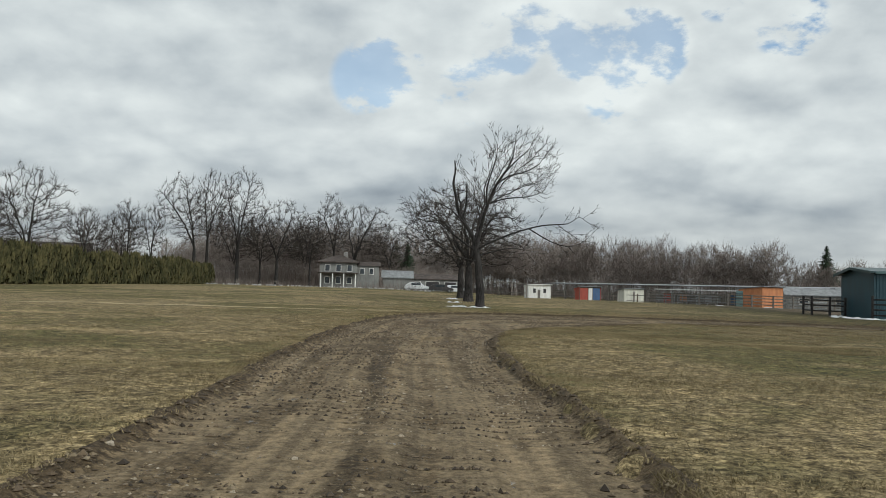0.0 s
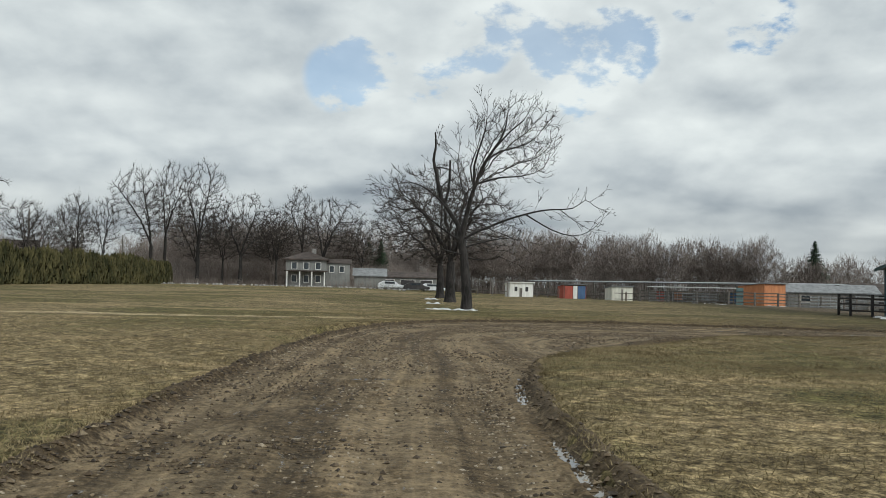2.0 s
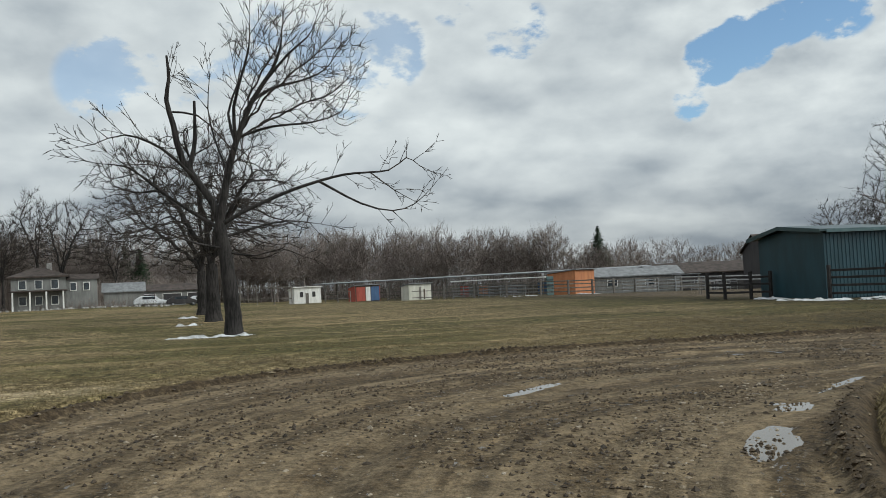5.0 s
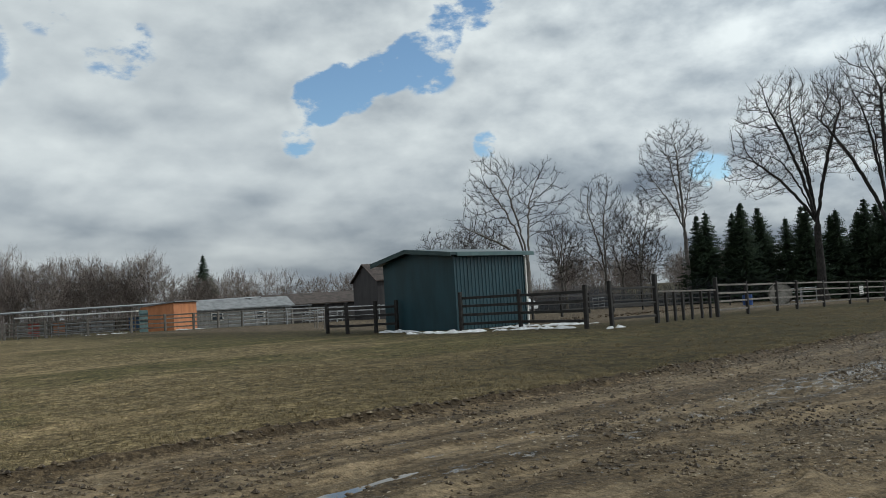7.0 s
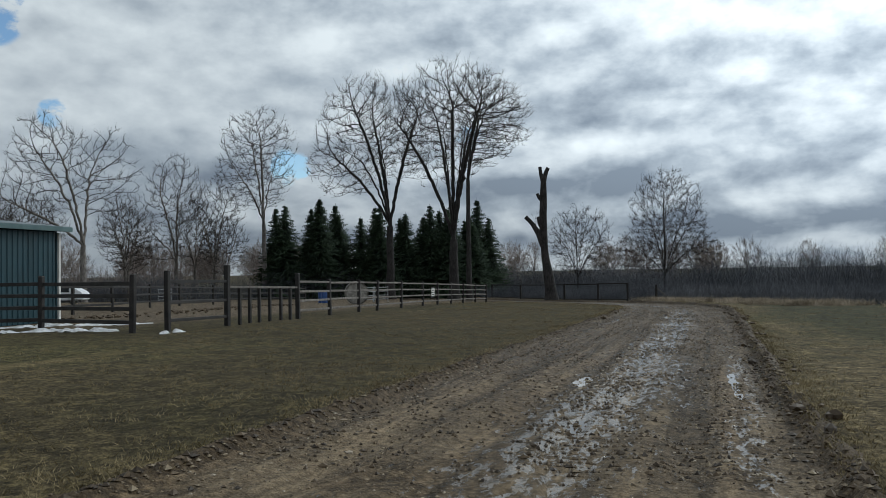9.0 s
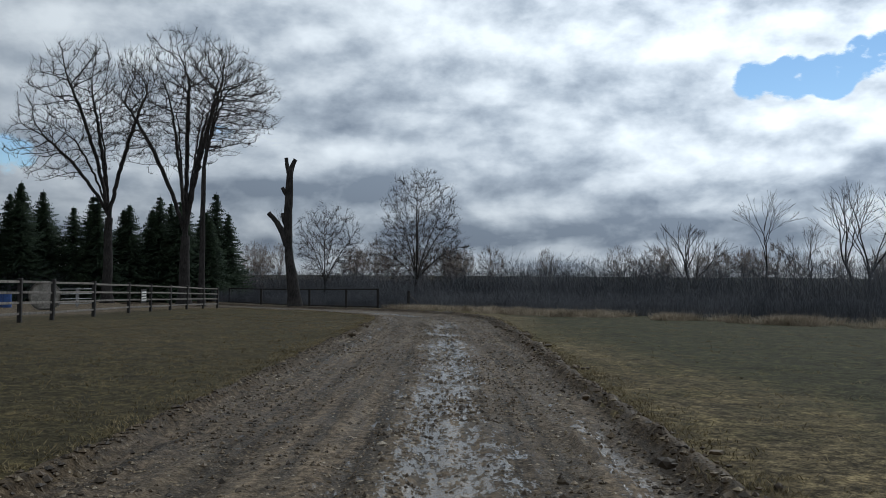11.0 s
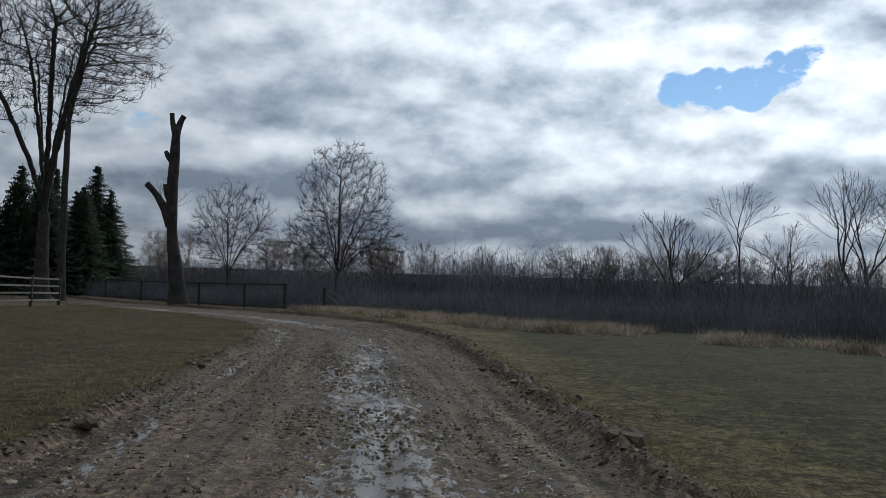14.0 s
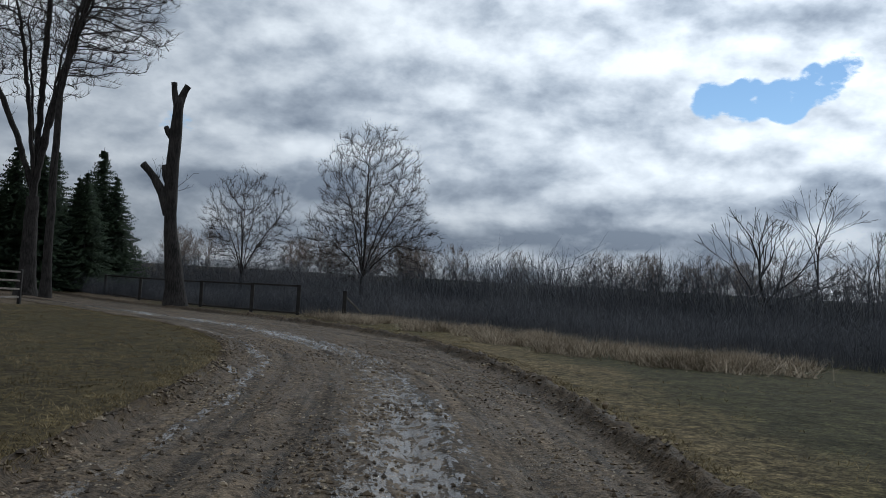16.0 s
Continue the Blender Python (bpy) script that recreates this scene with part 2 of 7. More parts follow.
    col = g.mix(1.0, col, g.ramp(tuft_shade, [(0.32, (0.52, 0.51, 0.49)), (0.46, (0.88, 0.88, 0.88)), (0.54, (1.08, 1.07, 1.05)), (0.68, (1.60, 1.57, 1.50))]), "MULTIPLY")
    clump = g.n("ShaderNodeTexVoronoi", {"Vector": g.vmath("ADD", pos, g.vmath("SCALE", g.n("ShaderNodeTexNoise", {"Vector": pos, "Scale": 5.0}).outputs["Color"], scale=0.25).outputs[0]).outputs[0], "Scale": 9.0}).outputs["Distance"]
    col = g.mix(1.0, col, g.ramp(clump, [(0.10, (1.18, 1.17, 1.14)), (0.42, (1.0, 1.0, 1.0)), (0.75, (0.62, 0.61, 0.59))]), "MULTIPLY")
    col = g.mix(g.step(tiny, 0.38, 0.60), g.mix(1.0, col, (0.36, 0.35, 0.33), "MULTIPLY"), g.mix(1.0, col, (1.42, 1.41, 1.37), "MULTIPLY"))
    h = g.math("MULTIPLY_ADD", tiny, 0.6, fine)
    finish(g, col, 0.95, h, 0.7, 0.03, spec=0.12)
    return m


def mud_material():
    """Wet gravelly dirt; one map runs across and along the track in metres, the other gives the distance inside its edge."""
    m, g = blank("muddy_gravel")
    pos = g.n("ShaderNodeTexCoord").outputs["Object"]
    maps = g.n("ShaderNodeUVMap")
    maps.uv_map = "track"
    edge = g.n("ShaderNodeUVMap")
    edge.uv_map = "edge"
    inside, along, _ = g.n("ShaderNodeSeparateXYZ", {0: edge.outputs[0]}).outputs
    lanes = g.vmath("MULTIPLY", maps.outputs[0], (1.0, 0.05, 1.0)).outputs[0]
    streak = g.noise(lanes, 1.9, 5.0, 0.62)
    mid = g.noise(pos, 1.1, 5.0, 0.65)
    fine = g.noise(pos, 12.0, 6.0, 0.72)
    grit = g.n("ShaderNodeTexVoronoi", {"Vector": pos, "Scale": 38.0}).outputs["Distance"]
    dry = g.mix(g.step(fine, 0.32, 0.68), (0.092, 0.068, 0.040), (0.215, 0.163, 0.100))
    damp = g.mix(g.step(fine, 0.38, 0.63), (0.040, 0.028, 0.015), (0.108, 0.077, 0.043))
    wetter = g.step(along, 58.0, 74.0)
    tone = g.math("MULTIPLY_ADD", g.math("SUBTRACT", mid, 0.5), 0.7, streak)
    col = g.mix(g.step(g.math("MULTIPLY_ADD", wetter, 0.06, tone), 0.42, 0.64), dry, damp)
    drawn = g.noise(g.vmath("MULTIPLY", maps.outputs[0], (1.0, 0.10, 1.0)).outputs[0], 6.0, 5.0, 0.65)
    wheel = g.step(drawn, 0.42, 0.60)
    slick = g.mix(g.step(fine, 0.38, 0.63), (0.026, 0.020, 0.015), (0.120, 0.094, 0.070))
    slick = g.mix(wheel, slick, g.mix(1.0, slick, (0.62, 0.60, 0.58), "MULTIPLY"))
    col = g.mix(g.math("MULTIPLY", g.step(along, 72.0, 92.0), 0.8), col, slick)
    # long tyre marks, pressed dark and scuffed light, with rut shading painted in
    marks = g.noise(g.vmath("MULTIPLY", maps.outputs[0], (1.0, 0.018, 1.0)).outputs[0], 4.2, 4.0, 0.6)
    tyre_shade = g.ramp(marks, [(0.38, (0.42, 0.41, 0.40)), (0.46, (0.92, 0.92, 0.92)), (0.54, (1.05, 1.04, 1.03)), (0.63, (1.55, 1.52, 1.48))])
    col = g.mix(g.math("MULTIPLY_ADD", g.step(along, 72.0, 92.0), 0.45, 0.55), col, g.mix(1.0, col, tyre_shade, "MULTIPLY"))
    stones = g.step(g.noise(pos, 26.0, 3.0, 0.5), 0.60, 0.66)
    col = g.mix(g.math("MULTIPLY", stones, 0.5), col, (0.20, 0.155, 0.10))
    lump = g.noise(pos, 3.4, 6.0, 0.74, 0.3)
    col = g.mix(1.0, col, g.ramp(lump, [(0.32, (0.72, 0.71, 0.70)), (0.46, (1.0, 1.0, 1.0)), (0.66, (1.28, 1.27, 1.25))]), "MULTIPLY")
    # dark lip along both edges: shade of the cut bank put into the colour
    bank = g.step(g.math("MULTIPLY_ADD", g.math("SUBTRACT", fine, 0.5), 0.5, inside), 0.16, 0.04)
    side = g.n("ShaderNodeSeparateXYZ", {0: maps.outputs[0]}).outputs[0]
    col = g.mix(g.math("MULTIPLY", bank, g.math("MULTIPLY_ADD", g.step(side, 1.5, 3.0), -0.22, 0.92)), col, g.mix(g.step(fine, 0.35, 0.65), (0.026, 0.018, 0.010), (0.080, 0.056, 0.032)))
    across = g.n("ShaderNodeSeparateXYZ", {0: maps.outputs[0]}).outputs[0]
    sway = g.math("MULTIPLY_ADD", g.noise(g.vmath("MULTIPLY", pos, (0.2, 0.2, 0.2)).outputs[0], 1.0, 2.0), 1.2, across)
    middle = g.step(g.math("ABSOLUTE", g.math("SUBTRACT", sway, 3.25)), 1.0, 0.15)
    border = g.step(g.math("ABSOLUTE", g.math("SUBTRACT", sway, 4.75)), 0.35, 0.05)
    east = g.n("ShaderNodeSeparateXYZ", {0: pos}).outputs[0]
    border = g.math("MULTIPLY", border, g.step(east, 33.0, 26.0))
    verge = g.math("MULTIPLY", g.step(g.math("ABSOLUTE", g.math("SUBTRACT", sway, 1.15)), 0.22, 0.04), g.step(east, 30.0, 38.0))
    lane = g.math("MAXIMUM", middle, g.math("MULTIPLY", g.math("MAXIMUM", border, verge), 0.75))
    speck = g.noise(g.vmath("MULTIPLY", maps.outputs[0], (1.0, 0.34, 1.0)).outputs[0], 8.5, 7.0, 0.74)
    film = g.math("MULTIPLY_ADD", g.math("MULTIPLY", lane, g.step(along, 69.0, 84.0)), 0.165, speck)
    film = g.math("MULTIPLY_ADD", g.math("SUBTRACT", streak, 0.5), 0.30, film)
    film = g.math("MULTIPLY_ADD", g.math("SUBTRACT", g.noise(pos, 30.0, 4.0, 0.7), 0.5), 0.34, film)
    film = g.step(film, 0.625, 0.65)
    film = g.math("MULTIPLY", film, g.step(inside, 0.2, 0.5))
    moist = g.math("MULTIPLY_ADD", g.math("MULTIPLY", wheel, g.step(along, 72.0, 92.0)), -0.22, 0.88)
    rough = g.math("MAXIMUM", g.math("MULTIPLY_ADD", film, -0.66, moist), 0.16)
    relief = g.math("MULTIPLY", g.math("MULTIPLY_ADD", drawn, 0.5, g.math("MULTIPLY_ADD", grit, -0.6, fine)), g.math("MULTIPLY_ADD", film, -0.80, 1.0))
    finish(g, col, rough, relief, 0.8, 0.025, spec=g.math("MULTIPLY_ADD", film, 0.45, 0.18))
    return m


def water_material():
    m, g = blank("puddle_water")
    pos = g.n("ShaderNodeTexCoord").outputs["Object"]
    rip = g.noise(pos, 5.0, 3.0, 0.5)
    col = g.mix(rip, (0.075, 0.058, 0.040), (0.12, 0.095, 0.068))
    finish(g, col, 0.05, rip, 0.04, 0.01, spec=0.6)
    return m


def bark_material(name, a, b, rough=0.9):
    m, g = blank(name)
    pos = g.n("ShaderNodeTexCoord").outputs["Object"]
    ridged = g.noise(g.vmath("MULTIPLY", pos, (1.0, 1.0, 0.16)).outputs[0], 14.0, 5.0, 0.65)
    patch = g.noise(pos, 1.2, 3.0, 0.6)
    fac = g.math("MULTIPLY_ADD", g.math("SUBTRACT", patch, 0.5), 0.6, ridged)
    finish(g, g.mix(g.step(fac, 0.3, 0.7), a, b), rough, ridged, 0.8, 0.04, spec=0.2)
    return m


def siding_material(name, a, b, rough=0.45, ribs=0.0):
    m, g = blank(name)
    pos = g.n("ShaderNodeTexCoord").outputs["Object"]
    grime = g.noise(g.vmath("MULTIPLY", pos, (1.0, 1.0, 0.25)).outputs[0], 1.6, 5.0, 0.65)
    fine = g.noise(pos, 25.0, 3.0, 0.6)
    col = g.mix(g.step(g.math("MULTIPLY_ADD", g.math("SUBTRACT", fine, 0.5), 0.3, grime), 0.3, 0.7), a, b)
    finish(g, col, g.math("MULTIPLY_ADD", grime, 0.25, rough - 0.1), fine, 0.12, 0.004, spec=0.45)
    return m


def gravel_material(name, stops):
    """Muddy lumps and stones, each with a tone of its own."""
    m, g = blank(name)
    pos = g.n("ShaderNodeTexCoord").outputs["Object"]
    own = g.n("ShaderNodeNewGeometry").outputs["Random Per Island"]
    col = g.ramp(own, stops)
    grain = g.noise(pos, 90.0, 3.0, 0.6)
    col = g.mix(1.0, col, g.ramp(grain, [(0.3, 0.65), (0.7, 1.2)]), "MULTIPLY")
    finish(g, col, g.math("MULTIPLY_ADD", grain, 0.3, 0.5), grain, 0.4, 0.004, spec=0.35)
    return m


M = {
    "gravel": gravel_material("muddy_gravel_stones", [(0.0, (0.034, 0.023, 0.012)), (0.45, (0.105, 0.073, 0.040)), (0.75, (0.190, 0.142, 0.086)), (1.0, (0.34, 0.29, 0.22))]),
    "crumb": gravel_material("crumbled_mud", [(0.0, (0.024, 0.016, 0.009)), (0.5, (0.070, 0.047, 0.026)), (0.85, (0.125, 0.088, 0.050)), (1.0, (0.24, 0.19, 0.12))]),
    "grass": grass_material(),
    "mud": mud_material(),
    "water": water_material(),
    "clod": surface("damp_clods", (0.040, 0.028, 0.017), (0.115, 0.082, 0.050), 4.0, 30.0, 0.85, 0.6),
    "blade": surface("dry_blades", (0.110, 0.087, 0.045), (0.27, 0.215, 0.122), 0.5, 22.0, 0.9, 0.1, spec=0.15),
    "tallgrass": surface("tall_dry_grass", (0.15, 0.122, 0.086), (0.44, 0.37, 0.28), 0.8, 9.0, 0.9, 0.1, spec=0.15),
    "bark": bark_material("grey_brown_bark", (0.055, 0.047, 0.040), (0.185, 0.165, 0.145)),
    # bark with the darkness of a backlit silhouette put into its colour
    "bark_dark": bark_material("silhouette_dark_bark", (0.014, 0.0128, 0.0125), (0.050, 0.045, 0.043)),
    "bark_pale": bark_material("pale_bark", (0.08, 0.072, 0.065), (0.23, 0.21, 0.19)),
    "twig": surface("bare_twigs", (0.024, 0.020, 0.018), (0.070, 0.059, 0.052), 0.5, 4.0, 0.9, 0.1, spec=0.15),
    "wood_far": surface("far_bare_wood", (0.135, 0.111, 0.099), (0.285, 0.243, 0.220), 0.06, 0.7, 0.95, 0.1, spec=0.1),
    # bluish grey lifts the thicket's darks: windscreen haze put into the twig colour
    "brush": surface("hazed_brush_twigs", (0.064, 0.068, 0.078), (0.138, 0.141, 0.154), 0.08, 0.9, 0.95, 0.1, spec=0.1),
    # needle green raised so that the veiling haze is in the colour
    "needles": surface("hazed_spruce_needles", (0.018, 0.030, 0.020), (0.056, 0.082, 0.046), 0.8, 6.0, 0.85, 0.2, spec=0.2),
    "cedar": surface("cedar_foliage", (0.030, 0.032, 0.014), (0.118, 0.104, 0.046), 0.5, 3.0, 0.9, 0.2, spec=0.2),
    "green": siding_material("dark_green_metal", (0.009, 0.034, 0.045), (0.016, 0.053, 0.069), 0.4),
    "fascia": siding_material("grey_green_trim", (0.060, 0.105, 0.108), (0.105, 0.165, 0.168), 0.4),
    "roof_dark": siding_material("dark_metal_roof", (0.020, 0.045, 0.048), (0.040, 0.070, 0.072), 0.4),
    "black": surface("black_painted_wood", (0.008, 0.007, 0.007), (0.030, 0.026, 0.024), 3.0, 30.0, 0.7, 0.4, per=0.4),
    "weathered": surface("weathered_grey_wood", (0.085, 0.075, 0.066), (0.21, 0.19, 0.17), 2.0, 25.0, 0.85, 0.5, stretch=(4, 4, 1), per=0.4),
    "galv": surface("galvanised_steel", (0.17, 0.175, 0.18), (0.33, 0.335, 0.34), 2.0, 20.0, 0.5, 0.1, metallic=0.5),
    "white": siding_material("white_paint", (0.55, 0.54, 0.51), (0.78, 0.77, 0.74), 0.55),
    "cream": siding_material("cream_paint", (0.48, 0.47, 0.40), (0.66, 0.64, 0.56), 0.55),
    "red": siding_material("barn_red_paint", (0.25, 0.045, 0.030), (0.40, 0.085, 0.055), 0.55),
    "blue": siding_material("blue_paint", (0.035, 0.075, 0.16), (0.06, 0.12, 0.24), 0.5),
    "orange": siding_material("rust_orange_paint", (0.36, 0.135, 0.055), (0.52, 0.215, 0.095), 0.6),
    "roof_pale": siding_material("pale_metal_roof", (0.12, 0.125, 0.13), (0.24, 0.245, 0.25), 0.55),
    "shingle": surface("brown_shingles", (0.034, 0.027, 0.024), (0.085, 0.066, 0.058), 1.5, 12.0, 0.9, 0.5),
    "greyside": siding_material("grey_siding", (0.13, 0.13, 0.125), (0.22, 0.22, 0.21), 0.6),
    "brown": siding_material("brown_boards", (0.060, 0.045, 0.035), (0.120, 0.090, 0.070), 0.7),
    "darkwall": siding_material("dark_barn_boards", (0.020, 0.018, 0.020), (0.050, 0.045, 0.046), 0.7),
    "glass": surface("window_glass", (0.02, 0.025, 0.03), (0.05, 0.06, 0.07), 0.8, 6.0, 0.12, 0.02, spec=0.6),
    "snow": surface("old_snow", (0.36, 0.36, 0.36), (0.66, 0.67, 0.69), 2.6, 18.0, 0.6, 0.5, 0.03),
    "rubber": surface("black_rubber", (0.012, 0.012, 0.012), (0.03, 0.03, 0.03), 3.0, 30.0, 0.8, 0.2),
    "bluetarp": surface("blue_plastic", (0.02, 0.05, 0.16), (0.04, 0.09, 0.26), 3.0, 20.0, 0.4, 0.1),
    "hay": surface("grey_hay_bale", (0.16, 0.15, 0.13), (0.32, 0.30, 0.27), 3.0, 24.0, 0.95, 0.7, 0.05),
    "rock": surface("rubble_stone", (0.22, 0.21, 0.20), (0.46, 0.44, 0.42), 1.6, 14.0, 0.85, 0.5),
    "carpaint": surface("pale_car_paint", (0.55, 0.56, 0.58), (0.66, 0.67, 0.69), 0.8, 6.0, 0.3, 0.02),
}

# ================= shape tools =================
def mesh_of(name, verts, faces, material, smooth=False):
    """A mesh from an (n, 3) array and an (m, k) array of faces that all have k corners."""
    verts, faces = np.asarray(verts, np.float32), np.asarray(faces, np.int32)
    me = bpy.data.meshes.new(name)
    m, k = faces.shape
    me.vertices.add(len(verts))
    me.vertices.foreach_set("co", verts.ravel())
    me.loops.add(m * k)
    me.loops.foreach_set("vertex_index", faces.ravel())
    me.polygons.add(m)
    me.polygons.foreach_set("loop_start", np.arange(0, m * k, k, dtype=np.int32))
    me.polygons.foreach_set("use_smooth", np.full(m, smooth))
    me.update(calc_edges=True)
    me.materials.append(material)
    return me


def bm_mesh(name, bm, material):
    me = bpy.data.meshes.new(name)
    bm.to_mesh(me)
    bm.free()
    me.materials.append(material)
    return me


def part(name, data, parent, label="", at=None):
    """Links mesh data as one object under a thing or part."""
    ob = new(name, data)
    ob.parent = parent
    if at is not None:
        ob.matrix_basis = at
    return tagged(ob, label)


def thing(name, at, label, category, group=""):
    ob = new(name)
    ob.matrix_basis = at
    ob.empty_display_size = 0.3
    return tagged(ob, label, category, group)


def box(bm, size, centre=(0, 0, 0), turn=None, bevel=0.0):
    made = bmesh.ops.create_cube(bm, size=1.0)["verts"]
    bmesh.ops.scale(bm, vec=size, verts=made)
    if bevel:
        edges = list({e for v in made for e in v.link_edges})
        made = bmesh.ops.bevel(bm, geom=edges, offset=bevel, segments=1, affect="EDGES", clamp_overlap=True)["verts"]
        made = list({v for v in made})
    m = Matrix.Translation(centre) @ (turn if turn else Matrix.Identity(4))
    bmesh.ops.transform(bm, matrix=m, verts=made)
    return made


def box_mesh(name, size, material, centre=(0, 0, 0), bevel=0.01):
    bm = bmesh.new()
    box(bm, size, centre, None, bevel)
    return bm_mesh(name, bm, material)


def rail_mesh(name, a, b, wide, high, material):
    """A bar from a to b."""
    a, b = Vector(a), Vector(b)
    bm = bmesh.new()
    turn = (b - a).to_track_quat("X", "Z").to_matrix().to_4x4()
    box(bm, ((b - a).length, wide, high), (a + b) / 2, turn, min(wide, high) * 0.15)
    return bm_mesh(name, bm, material)


def tube_arrays(segs, sides):
    """Tapered tubes for rows of x0 y0 z0 x1 y1 z1 r0 r1, joined ring to ring where a row starts at the end of the last."""
    s = np.asarray(segs, np.float64).reshape(-1, 8)
    p0, p1, r0, r1 = s[:, 0:3], s[:, 3:6], s[:, 6], s[:, 7]
    d = p1 - p0
    d /= np.linalg.norm(d, axis=1, keepdims=True) + 1e-9
    joined = np.zeros(len(s), bool)
    joined[1:] = np.abs(p0[1:] - p1[:-1]).max(1) < 1e-6
    end = d.copy()
    k = np.flatnonzero(joined)
    end[k - 1] += d[k]
    end /= np.linalg.norm(end, axis=1, keepdims=True) + 1e-9
    a = np.arange(sides) * 2 * np.pi / sides

    def ring(c, way, r):
        u = np.cross(way, [0.31, 0.89, 0.33])
        u /= np.linalg.norm(u, axis=1, keepdims=True) + 1e-9
        v = np.cross(way, u)
        return c[:, None] + (u[:, None] * np.cos(a)[None, :, None] + v[:, None] * np.sin(a)[None, :, None]) * r[:, None, None]

    count = np.where(joined, 1, 2)
    first = np.cumsum(count) - count
    pts = np.empty((int(count.sum()), sides, 3))
    pts[first[~joined]] = ring(p0, d, r0)[~joined]
    top = np.where(joined, first, first + 1)
    low = np.where(joined, first - 1, first)
    pts[top] = ring(p1, end, r1)
    k = np.arange(sides)
    n = (k + 1) % sides
    lo, hi = low[:, None] * sides, top[:, None] * sides
    faces = np.stack([lo + k, lo + n, hi + n, hi + k], -1)
    return pts.reshape(-1, 3), faces.reshape(-1, 4)


def tubes(name, segs, sides, material):
    return mesh_of(name, *tube_arrays(segs, sides), material, True)


def slivers(name, base, tip, wide, material, seed=1):
    """Thin tapering shoots from base to tip, each a single narrow blade."""
    rng = np.random.default_rng(seed)
    base, tip = np.asarray(base, float), np.asarray(tip, float)
    side = np.cross(tip - base, rng.normal(0, 1, (len(base), 3)))
    side /= np.linalg.norm(side, axis=1, keepdims=True) + 1e-9
    side *= np.broadcast_to(np.asarray(wide, float), (len(base),))[:, None] / 2
    v = np.stack([base - side, base + side, tip], 1)
    return mesh_of(name, v.reshape(-1, 3), np.arange(len(base) * 3).reshape(-1, 3), material)


def smoothstep(v, lo, hi):
    t = np.clip((np.asarray(v, float) - lo) / (hi - lo), 0, 1)
    return t * t * (3 - 2 * t)


def lattice(px, py, seed):
    """Smooth value noise on the plane, 0 to 1, for arrays."""
    ix, iy = np.floor(px).astype(np.int64), np.floor(py).astype(np.int64)
    fx, fy = px - ix, py - iy
    fx, fy = fx * fx * (3 - 2 * fx), fy * fy * (3 - 2 * fy)

    def h(a, b):
        n = (a * 374761393 + b * 668265263 + seed * 974634777) & 0xFFFFFFFF
        n = ((n ^ (n >> 13)) * 1274126177) & 0xFFFFFFFF
        return ((n ^ (n >> 16)) & 0xFFFF) / 65535.0

    top = h(ix, iy) * (1 - fx) + h(ix + 1, iy) * fx
    low = h(ix, iy + 1) * (1 - fx) + h(ix + 1, iy + 1) * fx
    return top * (1 - fy) + low * fy


def fbm(px, py, seed, octaves=4):
    px, py = np.asarray(px, float), np.asarray(py, float)
    total, amp, k = 0.0, 0.5, 1.0
    for n in range(octaves):
        total = total + amp * lattice(px * k, py * k, seed + n * 17)
        amp, k = amp * 0.5, k * 2.03
    return total


# ================= lie of the land =================
def land(x, y):
    """Height of the open ground: nearly level, falling away gently to the east."""
    x, y = np.asarray(x, float), np.asarray(y, float)
    xe = np.where(x > 85, 85 + 20 * np.tanh((x - 85) / 20), np.maximum(x, -60)) / 50
    ye = np.clip(y, -60, 170) / 50
    z = -0.4194 * xe + 0.1591 * ye - 0.3351 * xe * xe + 0.0053 * xe * ye - 0.005 * ye * ye
    z = z - 0.20 * np.exp(-(((x - 3) / 13) ** 2) - ((y - 58) / 13) ** 2)
    return z - 0.75 * smoothstep(y, 90, 150) * smoothstep(x, -12, 16)


def ground_at(x, y):
    return float(land(x, y))


# edges of the dirt track, paired: outer side, inner side
TRACK = np.array([
    (-2.5, -30, 1.75, -30), (-2.55, 6, 1.6, 6), (-2.75, 13, 1.25, 13), (-2.8, 19, 1.25, 19.5), (-2.6, 25, 1.9, 23.6),
    (-2.1, 30, 2.9, 25.8), (-0.9, 34.6, 4.0, 27.3), (1.6, 38.2, 5.6, 30.0), (5.6, 40.0, 8.0, 32.5), (10, 40.3, 11, 34.2), (14.5, 39.7, 14.5, 34.9),
    (20, 39.5, 20, 34.85), (30, 39.2, 30, 34.65), (40, 39.1, 40, 34.35), (48, 39.0, 48, 34.2), (55, 39.1, 56, 34.1),
    (60, 39.8, 63, 34.8), (64, 41, 68, 35.8), (69.5, 43.6, 74, 38), (78, 49.2, 83, 42.9), (90, 57.5, 95, 51.5), (110, 72, 115, 66)])


def spline(rows, per):
    """Catmull-Rom through the rows, with about `per` metres between samples."""
    rows = np.asarray(rows, float)
    pts = np.vstack([2 * rows[0] - rows[1], rows, 2 * rows[-1] - rows[-2]])
    out = []
    for i in range(1, len(pts) - 2):
        a, b, c, d = pts[i - 1:i + 3]
        n = max(2, int(np.linalg.norm((c - b)[:2]) / per))
        t = np.linspace(0, 1, n, endpoint=False)[:, None]
        out.append(0.5 * (2 * b + (c - a) * t + (2 * a - 5 * b + 4 * c - d) * t ** 2 + (3 * b - a - 3 * c + d) * t ** 3))
    return np.vstack(out)


EDGE = spline(TRACK, 0.14)
MID, HALF = (EDGE[:, :2] + EDGE[:, 2:]) / 2, np.linalg.norm(EDGE[:, :2] - EDGE[:, 2:], axis=1) / 2


